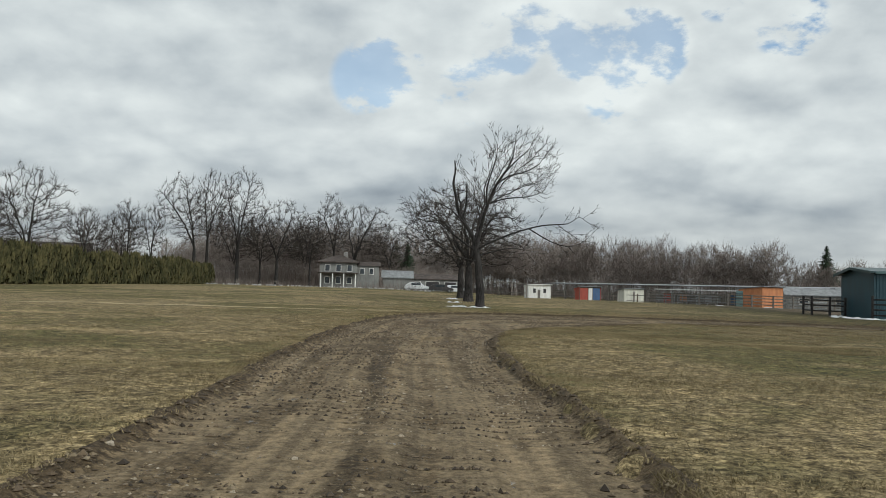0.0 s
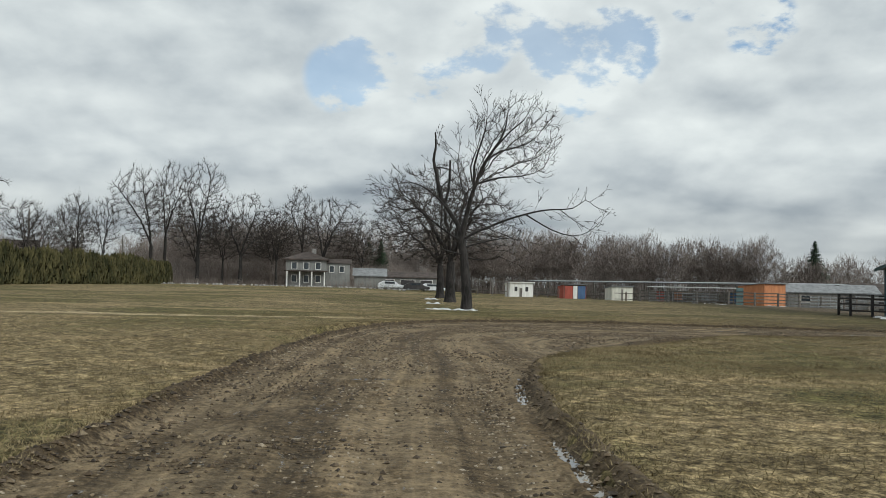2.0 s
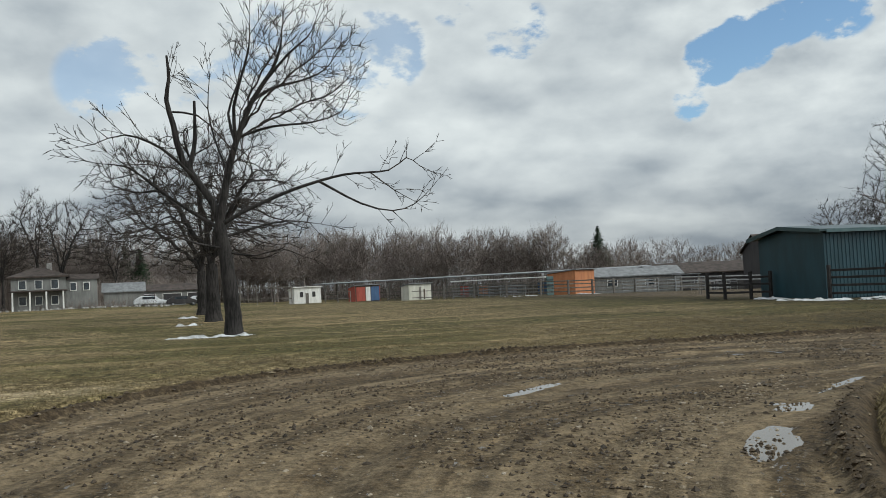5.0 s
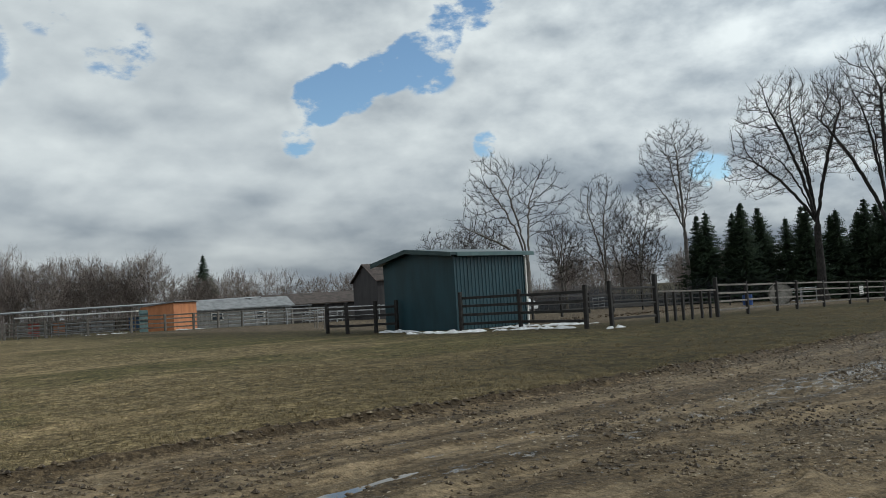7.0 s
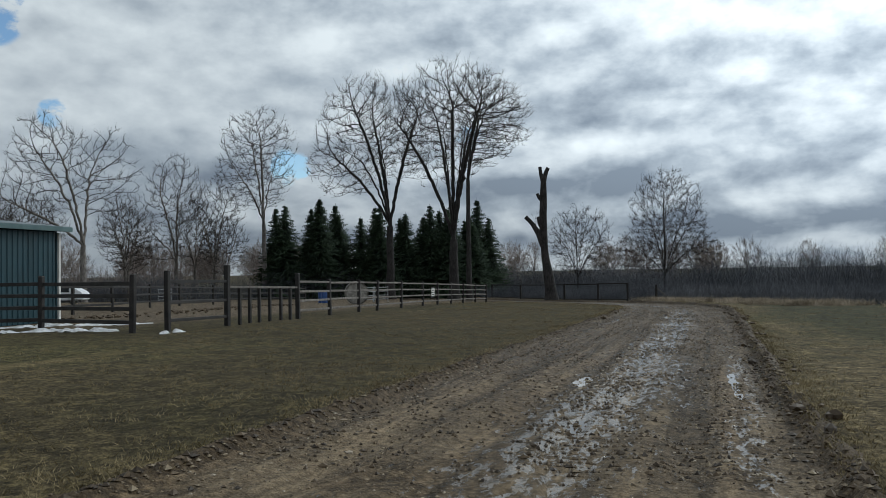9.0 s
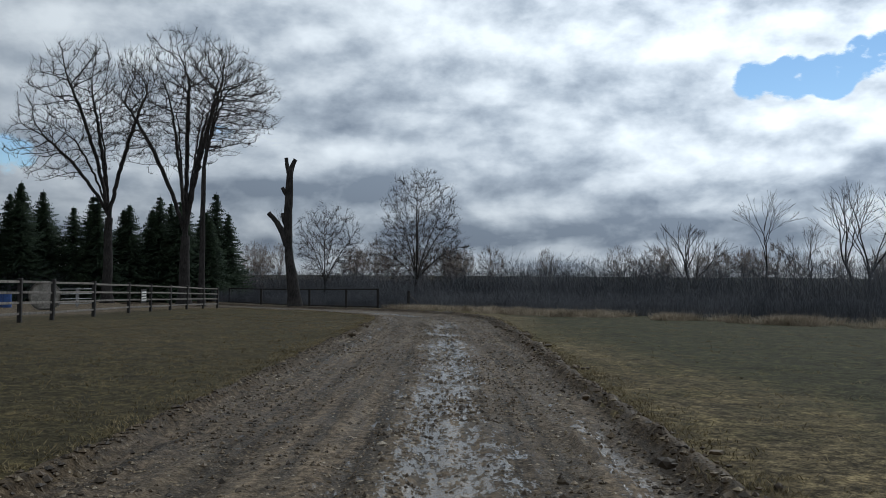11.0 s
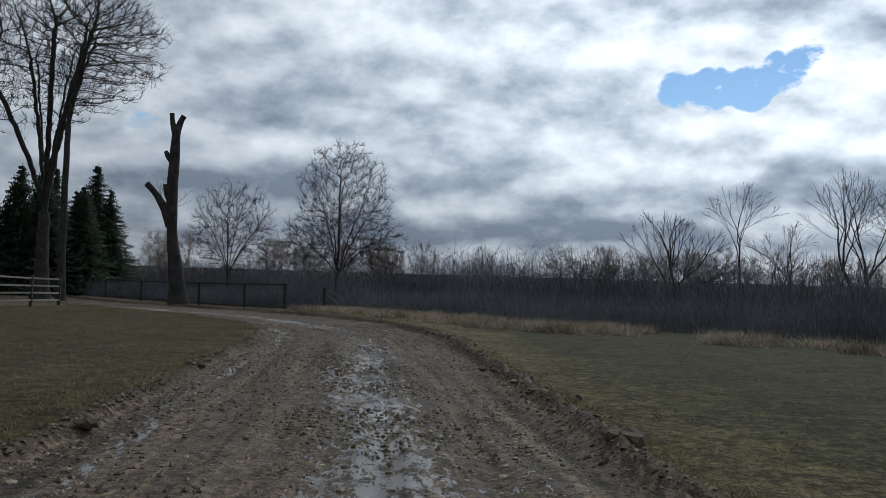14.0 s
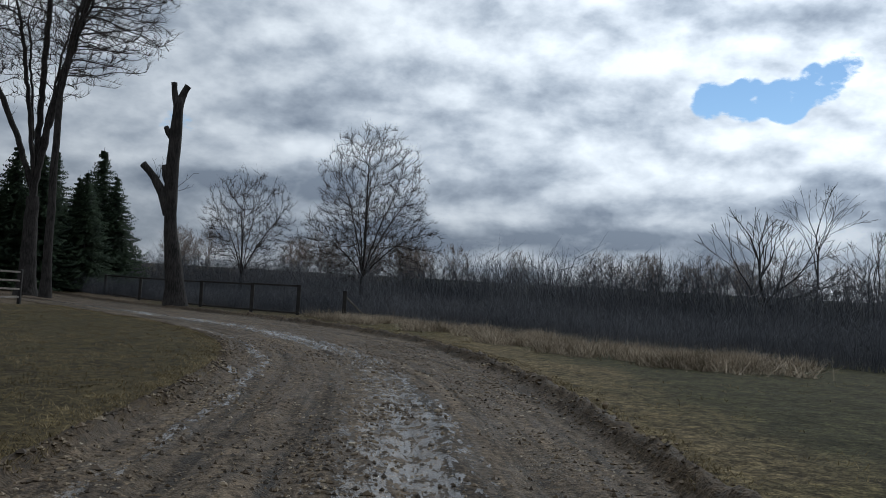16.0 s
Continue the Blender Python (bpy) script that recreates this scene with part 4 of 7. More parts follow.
# the broken tree beside the bend
def broken_tree(x, y):
    g = Grower(11, bend=0.10, rise=0.06, thin=0.0125, step=(0.6, 0.42, 0.3, 0.24, 0.2), every=(0.5, 0.27, 0.25, 0.25), part=(0.6, 0.58, 0.55, 0.5),
               angle=(40, 34, 36, 40), depth=3, stout=0.008)
    rows, t = flare(g, 3.9, 0.30, (-0.40, 0.0), 0.32)
    # snapped leaders
    g.path([t, (-0.62, 0.1, 4.75), (-1.54, 0.2, 6.17), (-1.81, 0.1, 7.42), (-2.02, 0.0, 8.3), (-1.91, -0.1, 9.02), (-1.96, -0.1, 9.85)], 0.165, 0.042, 1, 1.2, 1.2, 0.45)
    g.path([(-1.35, 0.15, 5.85), (-1.15, 0.3, 6.6), (-1.09, 0.3, 7.25), (-1.08, 0.3, 8.35)], 0.10, 0.05, 1, 1.2, 0.9, 0.6)
    g.path([(-1.9, 0.1, 7.9), (-1.0, -0.3, 7.7), (-0.3, -0.4, 7.0), (0.2, -0.4, 6.4)], 0.04, 0.02, 2, 0.5, 1.1)
    # the live leader and its fan of shoots
    g.path([t, (-0.1, -0.1, 5.3), (0.22, -0.1, 6.55), (0.89, -0.2, 8.23), (1.65, -0.2, 9.4), (2.0, -0.1, 10.3), (2.1, 0.0, 11.0)], 0.165, 0.022, 1, 0.6, 1.5, 0.40, 44)
    g.path([(0.3, -0.1, 6.8), (0.25, -0.4, 8.0), (0.65, -0.6, 9.4), (0.85, -0.6, 10.2), (0.9, -0.5, 10.9)], 0.075, 0.016, 1, 0.5, 1.7, 0.25, 40)
    g.path([(0.95, -0.2, 8.3), (1.7, 0.4, 8.9), (2.9, 0.6, 9.3), (3.7, 0.6, 9.7), (4.1, 0.5, 10.2)], 0.07, 0.016, 1, 0.5, 1.6, 0.15, 48)
    g.path([(1.4, -0.2, 9.0), (2.2, -0.6, 9.9), (2.9, -0.8, 10.5), (3.2, -0.8, 11.0)], 0.06, 0.014, 1, 0.5, 1.4, 0.15)
    g.path([(0.45, -0.15, 7.0), (1.6, -0.5, 7.3), (3.0, -0.6, 7.45), (4.1, -0.5, 7.9), (4.5, -0.4, 8.9)], 0.06, 0.015, 1, 0.34, 1.5, 0.3)
    g.path([(0.3, -0.1, 6.7), (0.1, 0.7, 8.0), (0.5, 1.1, 9.2), (0.7, 1.2, 10.1)], 0.065, 0.015, 1, 0.5, 1.7, 0.25)
    g.path([(-0.05, 0.0, 5.8), (-0.4, 0.6, 7.0), (-0.6, 0.9, 8.2), (-0.5, 1.0, 9.4)], 0.05, 0.014, 1, 0.3, 1.4, 0.3)
    lobes = [(2.8, -0.1, 9.7, 2.3, 2.2, 2.4), (1.4, -0.2, 8.9, 1.7, 1.8, 2.2), (3.4, -0.2, 8.4, 1.5, 1.8, 1.4)]
    nodes, parent, share, grown = crown_arrays(12, (0.30, -0.1, 6.8), 12.0, lobes, 900, 0.27, 6, 0.0, 0.12, 0.12)
    rad = np.maximum(share * 0.085, 0.0115)
    wood_rows(g, nodes, parent, rad)
    # low side limbs
    g.path([(-0.4, 0.0, 3.8), (0.4, -0.3, 4.25), (1.43, -0.5, 4.7), (2.34, -0.6, 5.06), (4.03, -0.6, 5.53), (5.79, -0.4, 5.72), (6.5, -0.3, 6.2), (7.0, -0.3, 5.9)], 0.085, 0.016, 1, 0.5, 1.4, 0.4, 55)
    g.path([(3.1, -0.65, 5.3), (4.55, -0.9, 4.45), (5.7, -1.0, 4.14), (6.6, -0.9, 4.4), (7.3, -0.8, 5.0)], 0.05, 0.012, 2, 0.34, 1.1, 0.25)
    g.path([(5.0, -0.5, 5.65), (6.0, -0.2, 5.0), (6.8, 0.0, 4.6)], 0.03, 0.011, 2, 0.3, 0.9, 0.2)
    g.path([(-0.35, 0.0, 3.7), (-1.6, 0.5, 4.6), (-2.6, 0.8, 5.4), (-3.42, 0.9, 6.07), (-4.4, 0.9, 6.2)], 0.08, 0.016, 1, 0.32, 1.7, 0.25)
    g.path([(-1.2, 0.1, 5.6), (-2.2, -0.4, 6.5), (-3.39, -0.6, 6.94), (-4.4, -0.6, 6.6)], 0.065, 0.015, 1, 0.32, 1.6, 0.25)
    g.path([(-0.3, 0.0, 3.4), (1.0, 0.6, 3.8), (2.11, 1.0, 4.03), (3.4, 1.2, 3.9)], 0.06, 0.013, 1, 0.32, 1.4, 0.2)
    g.path([(-0.3, 0.0, 3.6), (0.6, 0.9, 4.6), (1.5, 1.3, 5.3), (2.6, 1.5, 5.6)], 0.05, 0.012, 1, 0.32, 1.4, 0.2)
    g.path([(-0.2, 0.0, 3.0), (-1.2, -0.5, 3.2), (-2.4, -0.8, 3.6), (-3.3, -0.9, 3.3)], 0.05, 0.012, 1, 0.34, 1.4, 0.2)
    g.path([(-0.2, 0.0, 2.9), (0.8, -0.4, 2.7), (1.7, -0.7, 2.9), (2.4, -0.8, 2.6)], 0.04, 0.011, 1, 0.36, 1.0, 0.25)
    ob = tree_thing("broken_tree", rows, g, place(x, y, 0, 0.06), "leafless broken hardwood with snapped bare leaders beside track", M["bark_dark"], "field trees", 14)
    fine_twigs(ob, nodes, parent, rad, grown, 0.0115, 0.55, 2, 12)


broken_tree(2.6, 55.2)
FIELD_TREE = "broad low-forked bare tree standing in the grass field"
crown_tree(21, 2.2, 68.5, 10.6, 2.9, 0.40, [(-0.6, 0, 6.3, 5.0, 4.6, 3.6), (0.4, 0.5, 8.2, 3.0, 3.0, 2.3), (1.6, 0, 5.2, 3.6, 4.0, 2.4)], FIELD_TREE, group="field trees", n=2600, step=0.34, thin=0.014, limbs=7, rise=0.02, bend=0.17, twig=0.6)
crown_tree(22, 1.8, 80.0, 10.4, 2.8, 0.36, [(-0.5, 0, 6.2, 5.2, 4.8, 3.6), (0.2, 0, 8.0, 3.2, 3.2, 2.2)], FIELD_TREE, group="field trees", n=1900, step=0.38, thin=0.016, limbs=7, rise=0.02, bend=0.17, twig=0.6)

# stand of tall trees behind the hedge and the house
HEDGE_TREE = "tall bare deciduous tree behind the cedar hedge"
FARM_TREE = "tall bare deciduous tree beside the farmhouse"
# x, y, height, fork, thickness, crown's offset and half width, its lowest point, lean
LEFT_TREES = [(-59.2, 152.8, 15.5, 5.0, 0.26, -0.2, 2.6, 5.5), (-57.0, 159.1, 15.3, 5.0, 0.24, 0.2, 2.2, 6.0), (-50.3, 164.8, 22.0, 7.0, 0.42, -2.6, 4.4, 8.5), (-48.7, 168.2, 23.6, 9.0, 0.36, 1.3, 3.3, 9.0),
              (-42.4, 168.2, 24.0, 7.0, 0.40, 0.8, 3.9, 7.5), (-33.8, 166.3, 17.2, 5.0, 0.42, 0.8, 6.2, 5.0), (-23.5, 176.2, 20.0, 7.0, 0.32, -0.8, 3.1, 7.5), (-16.7, 153.2, 15.6, 4.5, 0.38, 2.0, 4.6, 6.0),
              (-54.5, 106.9, 15.4, 4.0, 0.34, -0.4, 4.7, 4.0), (-60.5, 137.2, 12.8, 4.0, 0.26, 0.0, 2.8, 4.5), (-66.0, 118.0, 13.0, 4.0, 0.26, 0.0, 3.6, 4.0), (-38.5, 172.0, 15.0, 4.0, 0.26, 0.0, 3.2, 5.0), (-28.0, 172.0, 14.0, 4.0, 0.26, 0.0, 3.0, 5.0), (-64.0, 150.0, 11.5, 3.0, 0.22, 0.0, 3.0, 3.5),
              (-68.0, 172.0, 15.0, 4.0, 0.26, 0.0, 4.0, 4.0), (-46.0, 180.0, 17.0, 4.0, 0.28, 0.0, 4.4, 5.0), (-31.0, 184.0, 16.0, 4.0, 0.28, 0.0, 4.4, 5.0), (-12.0, 184.0, 14.5, 4.0, 0.26, 0.0, 4.0, 4.0)]
for n, (x, y, h, fork, r, off, half, low) in enumerate(LEFT_TREES):
    mid = (h + low) / 2
    half *= 1.2
    lobes = [(off, 0.0, mid, half, half, (h - low) / 2), (off * 0.4, 0.0, low + (h - low) * 0.32, half * 0.9, half * 0.9, (h - low) * 0.38)]
    crown_tree(100 + n, x, y, h, fork, r, lobes, HEDGE_TREE if x < -40 else FARM_TREE, group="roadside trees", n=950, step=0.56, thin=0.026, limbs=4, rise=0.16, bend=0.12, twig=1.1)

# trees beyond the paddock
BACK_TREE = "tall bare deciduous tree beyond the paddock fence"
# x, y, height, fork, thickness, lobes of the crown
BACK = [(82.0, 96.5, 20.5, 6.0, 0.36, [(-3.0, 2.2, 14.2, 3.8, 3.8, 5.6), (2.0, -1.4, 13.6, 3.4, 3.4, 5.0), (-5.0, 3.4, 10.0, 3.4, 3.4, 3.4)]), (104.0, 100.5, 19.5, 5.0, 0.30, [(0, 0, 13.5, 3.8, 3.8, 6.0), (-1.0, 1.0, 8.5, 3.2, 3.2, 3.4)]),
        (97.0, 103.0, 13.5, 4.0, 0.24, [(0, 0, 8.6, 3.4, 3.4, 4.8)]), (86.5, 108.0, 12.6, 4.0, 0.28, [(0, 0, 8.2, 4.4, 4.4, 4.2)]), (87.5, 116.0, 12.6, 4.0, 0.28, [(0, 0, 8.2, 4.8, 4.8, 4.2)]),
        (109.0, 90.3, 25.6, 10.0, 0.36, [(-0.5, 0.6, 20.4, 4.9, 4.9, 5.2), (-0.8, 1.0, 16.0, 5.2, 5.2, 4.4)]), (106.0, 96.0, 16.0, 4.0, 0.24, [(0, 0, 10.5, 3.8, 3.8, 5.4)]),
        (102.0, 92.0, 11.0, 2.5, 0.18, [(0, 0, 6.8, 2.8, 2.8, 4.0)]), (107.5, 100.0, 14.0, 4.0, 0.22, [(0, 0, 9.0, 3.4, 3.4, 4.8)]), (92.5, 99.0, 11.5, 3.0, 0.20, [(0, 0, 7.2, 3.0, 3.0, 4.2)])]
for n, (x, y, h, fork, r, lobes) in enumerate(BACK):
    crown_tree(140 + n, x, y, h, fork, r, lobes, BACK_TREE, "bark_pale" if n in (0, 5) else "bark", group="paddock trees", n=1900 if n == 5 else 1200, step=0.5, thin=0.02, limbs=4, rise=0.12, bend=0.11, twig=0.9, shoots=3)
GIANT = "giant bare cottonwood with upswept limbs near evergreens"
crown_tree(161, 105.4, 71.0, 27.8, 9.0, 0.55, [(-0.6, 2.2, 20.6, 6.0, 6.4, 7.0), (-2.4, 4.6, 16.6, 4.2, 5.0, 4.4), (0.4, -1.5, 21.0, 4.6, 5.0, 6.2)], GIANT, group="giant trees", n=3200, step=0.46, thin=0.019, limbs=6, rise=0.14, bend=0.10, twig=1.0, sides=12, shoots=3)
crown_tree(162, 99.5, 59.4, 26.5, 13.5, 0.30, [(0.5, -1.0, 20.5, 4.2, 4.2, 5.6), (0.0, -4.0, 20.0, 3.6, 3.4, 4.0)], GIANT, group="giant trees", n=1500, step=0.46, thin=0.019, limbs=3, rise=0.14, bend=0.10, twig=1.0, sides=12, shoots=3)
crown_tree(163, 103.1, 62.2, 28.8, 7.0, 0.62, [(0.2, 0.4, 20.8, 5.8, 5.6, 8.0), (0.4, -3.4, 21.0, 5.2, 5.0, 6.0), (-0.4, 3.4, 19.4, 4.6, 4.6, 6.2)], GIANT, group="giant trees", n=3200, step=0.46, thin=0.019, limbs=7, rise=0.14, bend=0.10, twig=1.0, sides=12, shoots=3)
crown_tree(171, 117.9, 49.7, 11.8, 2.2, 0.20, [(0, -0.4, 7.2, 4.0, 4.0, 4.6), (0, -0.4, 5.4, 3.9, 3.9, 2.8)], "round-crowned bare tree beyond the track bend", group="round trees", n=1700, step=0.34, thin=0.014, limbs=8, leader=0.6, rise=0.20, bend=0.05, twig=0.75, keep=1.0, shoots=3)
crown_tree(172, 106.8, 38.4, 14.7, 2.6, 0.25, [(0, -0.4, 8.8, 4.1, 4.1, 5.8), (0, -0.4, 5.6, 5.3, 5.3, 3.6)], "egg-shaped bare tree beyond the track bend", group="round trees", n=3600, step=0.30, thin=0.013, limbs=10, leader=0.75, rise=0.20, bend=0.05, twig=0.75, keep=1.0, shoots=3)
SAP = "spindly leafless sapling standing in the thicket"
# x, y, height, fork, thickness, leaders, spread, lean
SAPLINGS = [(89.5, 14.2, 7.8, 2.2, 0.16, 6, 60, (0, 0)), (115.6, -3.2, 13.4, 5.0, 0.13, 3, 16, (0, 0)), (112.0, -6.8, 9.4, 3.2, 0.12, 3, 28, (0, 0)), (97.2, -4.3, 12.2, 4.4, 0.16, 3, 22, (0.5, 1.1)),
            (100.1, -7.2, 13.0, 3.6, 0.18, 4, 30, (0, 0)), (104.0, -1.5, 6.6, 2.0, 0.10, 4, 34, (0, 0)), (103.0, -14.0, 12.5, 3.0, 0.17, 4, 34, (0, 0))]
for n, (x, y, h, fork, r, lead, spread, lean) in enumerate(SAPLINGS):
    bare_tree(180 + n, x, y, h, fork, r, lead, spread, SAP, "bark_dark", lean, thin=0.015, group="saplings", bend=0.09, depth=5, angle=28)


def snag(x, y):
    """A dead trunk cut off high up, with short stubs where its limbs were sawn away."""
    ob = thing("dead_snag", place(x, y, -95) @ Matrix.Diagonal((0.95, 0.95, 0.95, 1)), "dead limbless tree trunk sawn off high above", "tree snag")
    rng = random.Random(7)

    def limb(name, pts):
        fine = spline(pts, 0.3 / 3)
        fine = np.vstack([fine, pts[-1], (*pts[-1][:3], 0.01)])
        way = np.gradient(fine[:, :3], axis=0)
        way[-1] = way[-2] = way[-3]
        way /= np.linalg.norm(way, axis=1, keepdims=True) + 1e-9
        u = np.cross(way, [0.0, 1.0, 0.0])
        u /= np.linalg.norm(u, axis=1, keepdims=True)
        v = np.cross(way, u)
        a = np.arange(16) * math.pi / 8
        wob = np.array([[rng.uniform(0.95, 1.05) for _ in range(16)] for _ in fine]) + 0.05 * np.sin(a * 3 + 1)[None]
        ring = fine[:, None, :3] + (u[:, None] * np.cos(a)[None, :, None] + v[:, None] * np.sin(a)[None, :, None]) * (0.92 * fine[:, 3:4] * wob)[..., None]
        i = np.arange(len(fine) * 16).reshape(-1, 16)
        faces = np.stack([i[:-1], np.roll(i, -1, 1)[:-1], np.roll(i, -1, 1)[1:], i[1:]], -1).reshape(-1, 4)
        part(name, mesh_of(name, ring.reshape(-1, 3), faces, M["bark_dark"], True), ob)

    limb("trunk", [(0.95, 0, -0.4, 0.95), (0.75, 0, 1.2, 0.68), (0.52, 0, 2.9, 0.57), (0.26, 0, 4.6, 0.45), (0.16, 0, 5.9, 0.41), (0.10, 0, 7.4, 0.45), (0.08, 0, 8.7, 0.44), (0.12, 0, 9.8, 0.42), (0.16, 0, 11.2, 0.40), (0.2, 0, 12.4, 0.33), (0.22, 0, 13.3, 0.34)])
    limb("top_stub", [(0.20, 0, 12.5, 0.29), (0.0, 0, 13.2, 0.24), (-0.13, 0, 13.8, 0.19), (-0.17, 0, 14.25, 0.20)])
    limb("top_stub", [(0.22, 0, 12.5, 0.29), (0.36, 0.05, 13.3, 0.26), (0.56, 0.1, 13.85, 0.22), (0.72, 0.1, 14.1, 0.23)])
    limb("side_stub", [(0.0, 0, 5.8, 0.36), (-0.35, 0.0, 6.9, 0.34), (-0.85, 0.05, 7.8, 0.29), (-1.35, 0.08, 8.45, 0.24), (-1.85, 0.1, 8.95, 0.26)])
    limb("cut_stub", [(0.1, 0, 7.6, 0.34), (-0.28, 0.05, 8.3, 0.30), (-0.36, 0.05, 8.95, 0.28)])
    limb("knot", [(0.1, 0, 10.5, 0.26), (-0.3, 0.0, 11.0, 0.22), (-0.52, 0.0, 11.4, 0.17)])
    for n, (q, d, far) in enumerate((((-0.6, 0.0, 7.5), (-0.3, 0, 0.9), 1.7), ((-0.8, 0.1, 7.8), (0.1, 0.1, 1), 1.5), ((0.5, 0, 7.6), (0.7, 0, 0.6), 1.3), ((0.45, 0, 7.3), (0.9, 0.2, 0.4), 1.0))):
        g = Grower(77 + n, bend=0.12, rise=0.06, thin=0.012, depth=2, every=(0.4, 0.35, 0.3, 0.3))
        g.branch(q, unit(d), far, 0.02, 1, 0.2)
        part("water_shoot", tubes("water_shoot", g.fine, 3, M["twig"]), ob, "thin new shoot beside a sawn limb")


snag(92.9, 49.9)


def spruce_arrays(seed, height, spread):
    """Boughs of hanging sprays; each bough has its own height, droop and length."""
    rng = np.random.default_rng(seed)
    v = []
    for _ in range(int(height * 60)):
        f = rng.random() ** 1.1 * 0.98
        a, z = rng.uniform(0, 2 * math.pi), 0.2 + f * (height - 0.3)
        L = max(0.25, spread * 0.80 * (1 - f) ** 0.8 * rng.uniform(0.55, 1.25))
        k = max(3, int(L / 0.2))
        s = np.linspace(0.1, 1, k)
        sag, lift = rng.uniform(0.05, 0.40), rng.uniform(0.0, 0.28)
        zz = z - sag * L * s ** 1.5 + lift * L * s ** 4
        turn = a + rng.normal(0, 0.12) * s
        cx, cy = np.cos(turn) * s * L, np.sin(turn) * s * L
        for i in range(k):
            w = 0.46 * (1.1 - 0.6 * s[i]) * (0.45 + 0.6 * (1 - f)) * rng.uniform(0.6, 1.3)
            for side in (-1, 1):
                b = a + side * rng.uniform(0.4, 1.3)
                tip = (cx[i] + math.cos(b) * w, cy[i] + math.sin(b) * w, zz[i] - rng.uniform(-0.1, 0.7) * w)
                v += [(cx[i] - math.sin(b) * 0.09, cy[i] + math.cos(b) * 0.09, zz[i] + 0.06), (cx[i] + math.sin(b) * 0.09, cy[i] - math.cos(b) * 0.09, zz[i] - 0.14), tip]
    return np.array(v)


def spruces():
    kinds = []
    for seed, h, w in ((1, 12.2, 4.9), (2, 13.6, 5.0), (3, 11.2, 4.8)):
        v = spruce_arrays(seed, h, w)
        foliage = mesh_of("foliage", v, np.arange(len(v)).reshape(-1, 3), M["needles"])
        trunk = tubes("trunk", [(0, 0, -0.3, 0, 0, h * 0.5, 0.19, 0.12), (0, 0, h * 0.5, 0, 0, h, 0.12, 0.02)], 7, M["bark_dark"])
        kinds.append((trunk, foliage))
    spots = [(108.7, 87.0), (112.0, 84.8), (113.7, 81.6), (113.0, 78.0), (111.9, 74.8), (114.7, 72.2), (115.9, 69.1), (119.1, 67.1), (116.7, 63.3), (121.6, 65.1), (110.4, 82.7), (118.3, 74.2), (114.9, 66.4), (112.7, 90.5), (113.7, 89.6), (118.7, 84.2), (116.9, 77.4), (120.9, 71.7), (121.7, 65.9), (115.4, 85.3), (119.9, 69.0), (121.5, 62.4), (124.0, 64.6)]
    for n, (x, y) in enumerate(spots):
        trunk, foliage = kinds[n % 3]
        rng = random.Random(n)
        k = rng.uniform(0.86, 1.08)
        ob = thing("spruce", place(x, y, rng.uniform(0, 360)) @ Matrix.Diagonal((k, k, k * rng.uniform(0.95, 1.05), 1)), "dark green spruce in a dense windbreak row", "spruce", "windbreak spruces")
        part("trunk", trunk, ob)
        part("foliage", foliage, ob, "drooping dark needled boughs")


spruces()


def lone_far_spruce(x, y, h):
    v = spruce_arrays(9, h, h * 0.36)
    ob = thing("spruce", place(x, y), "dark spruce standing above the far bare woods", "spruce", "far spruces")
    part("trunk", tubes("trunk", [(0, 0, -0.3, 0, 0, h, 0.25, 0.03)], 7, M["bark_dark"]), ob)
    part("foliage", mesh_of("foliage", v, np.arange(len(v)).reshape(-1, 3), M["needles"]), ob)


lone_far_spruce(96.5, 205, 16.5)
lone_far_spruce(-8.5, 196, 11)
lone_far_spruce(-11.5, 200, 12)


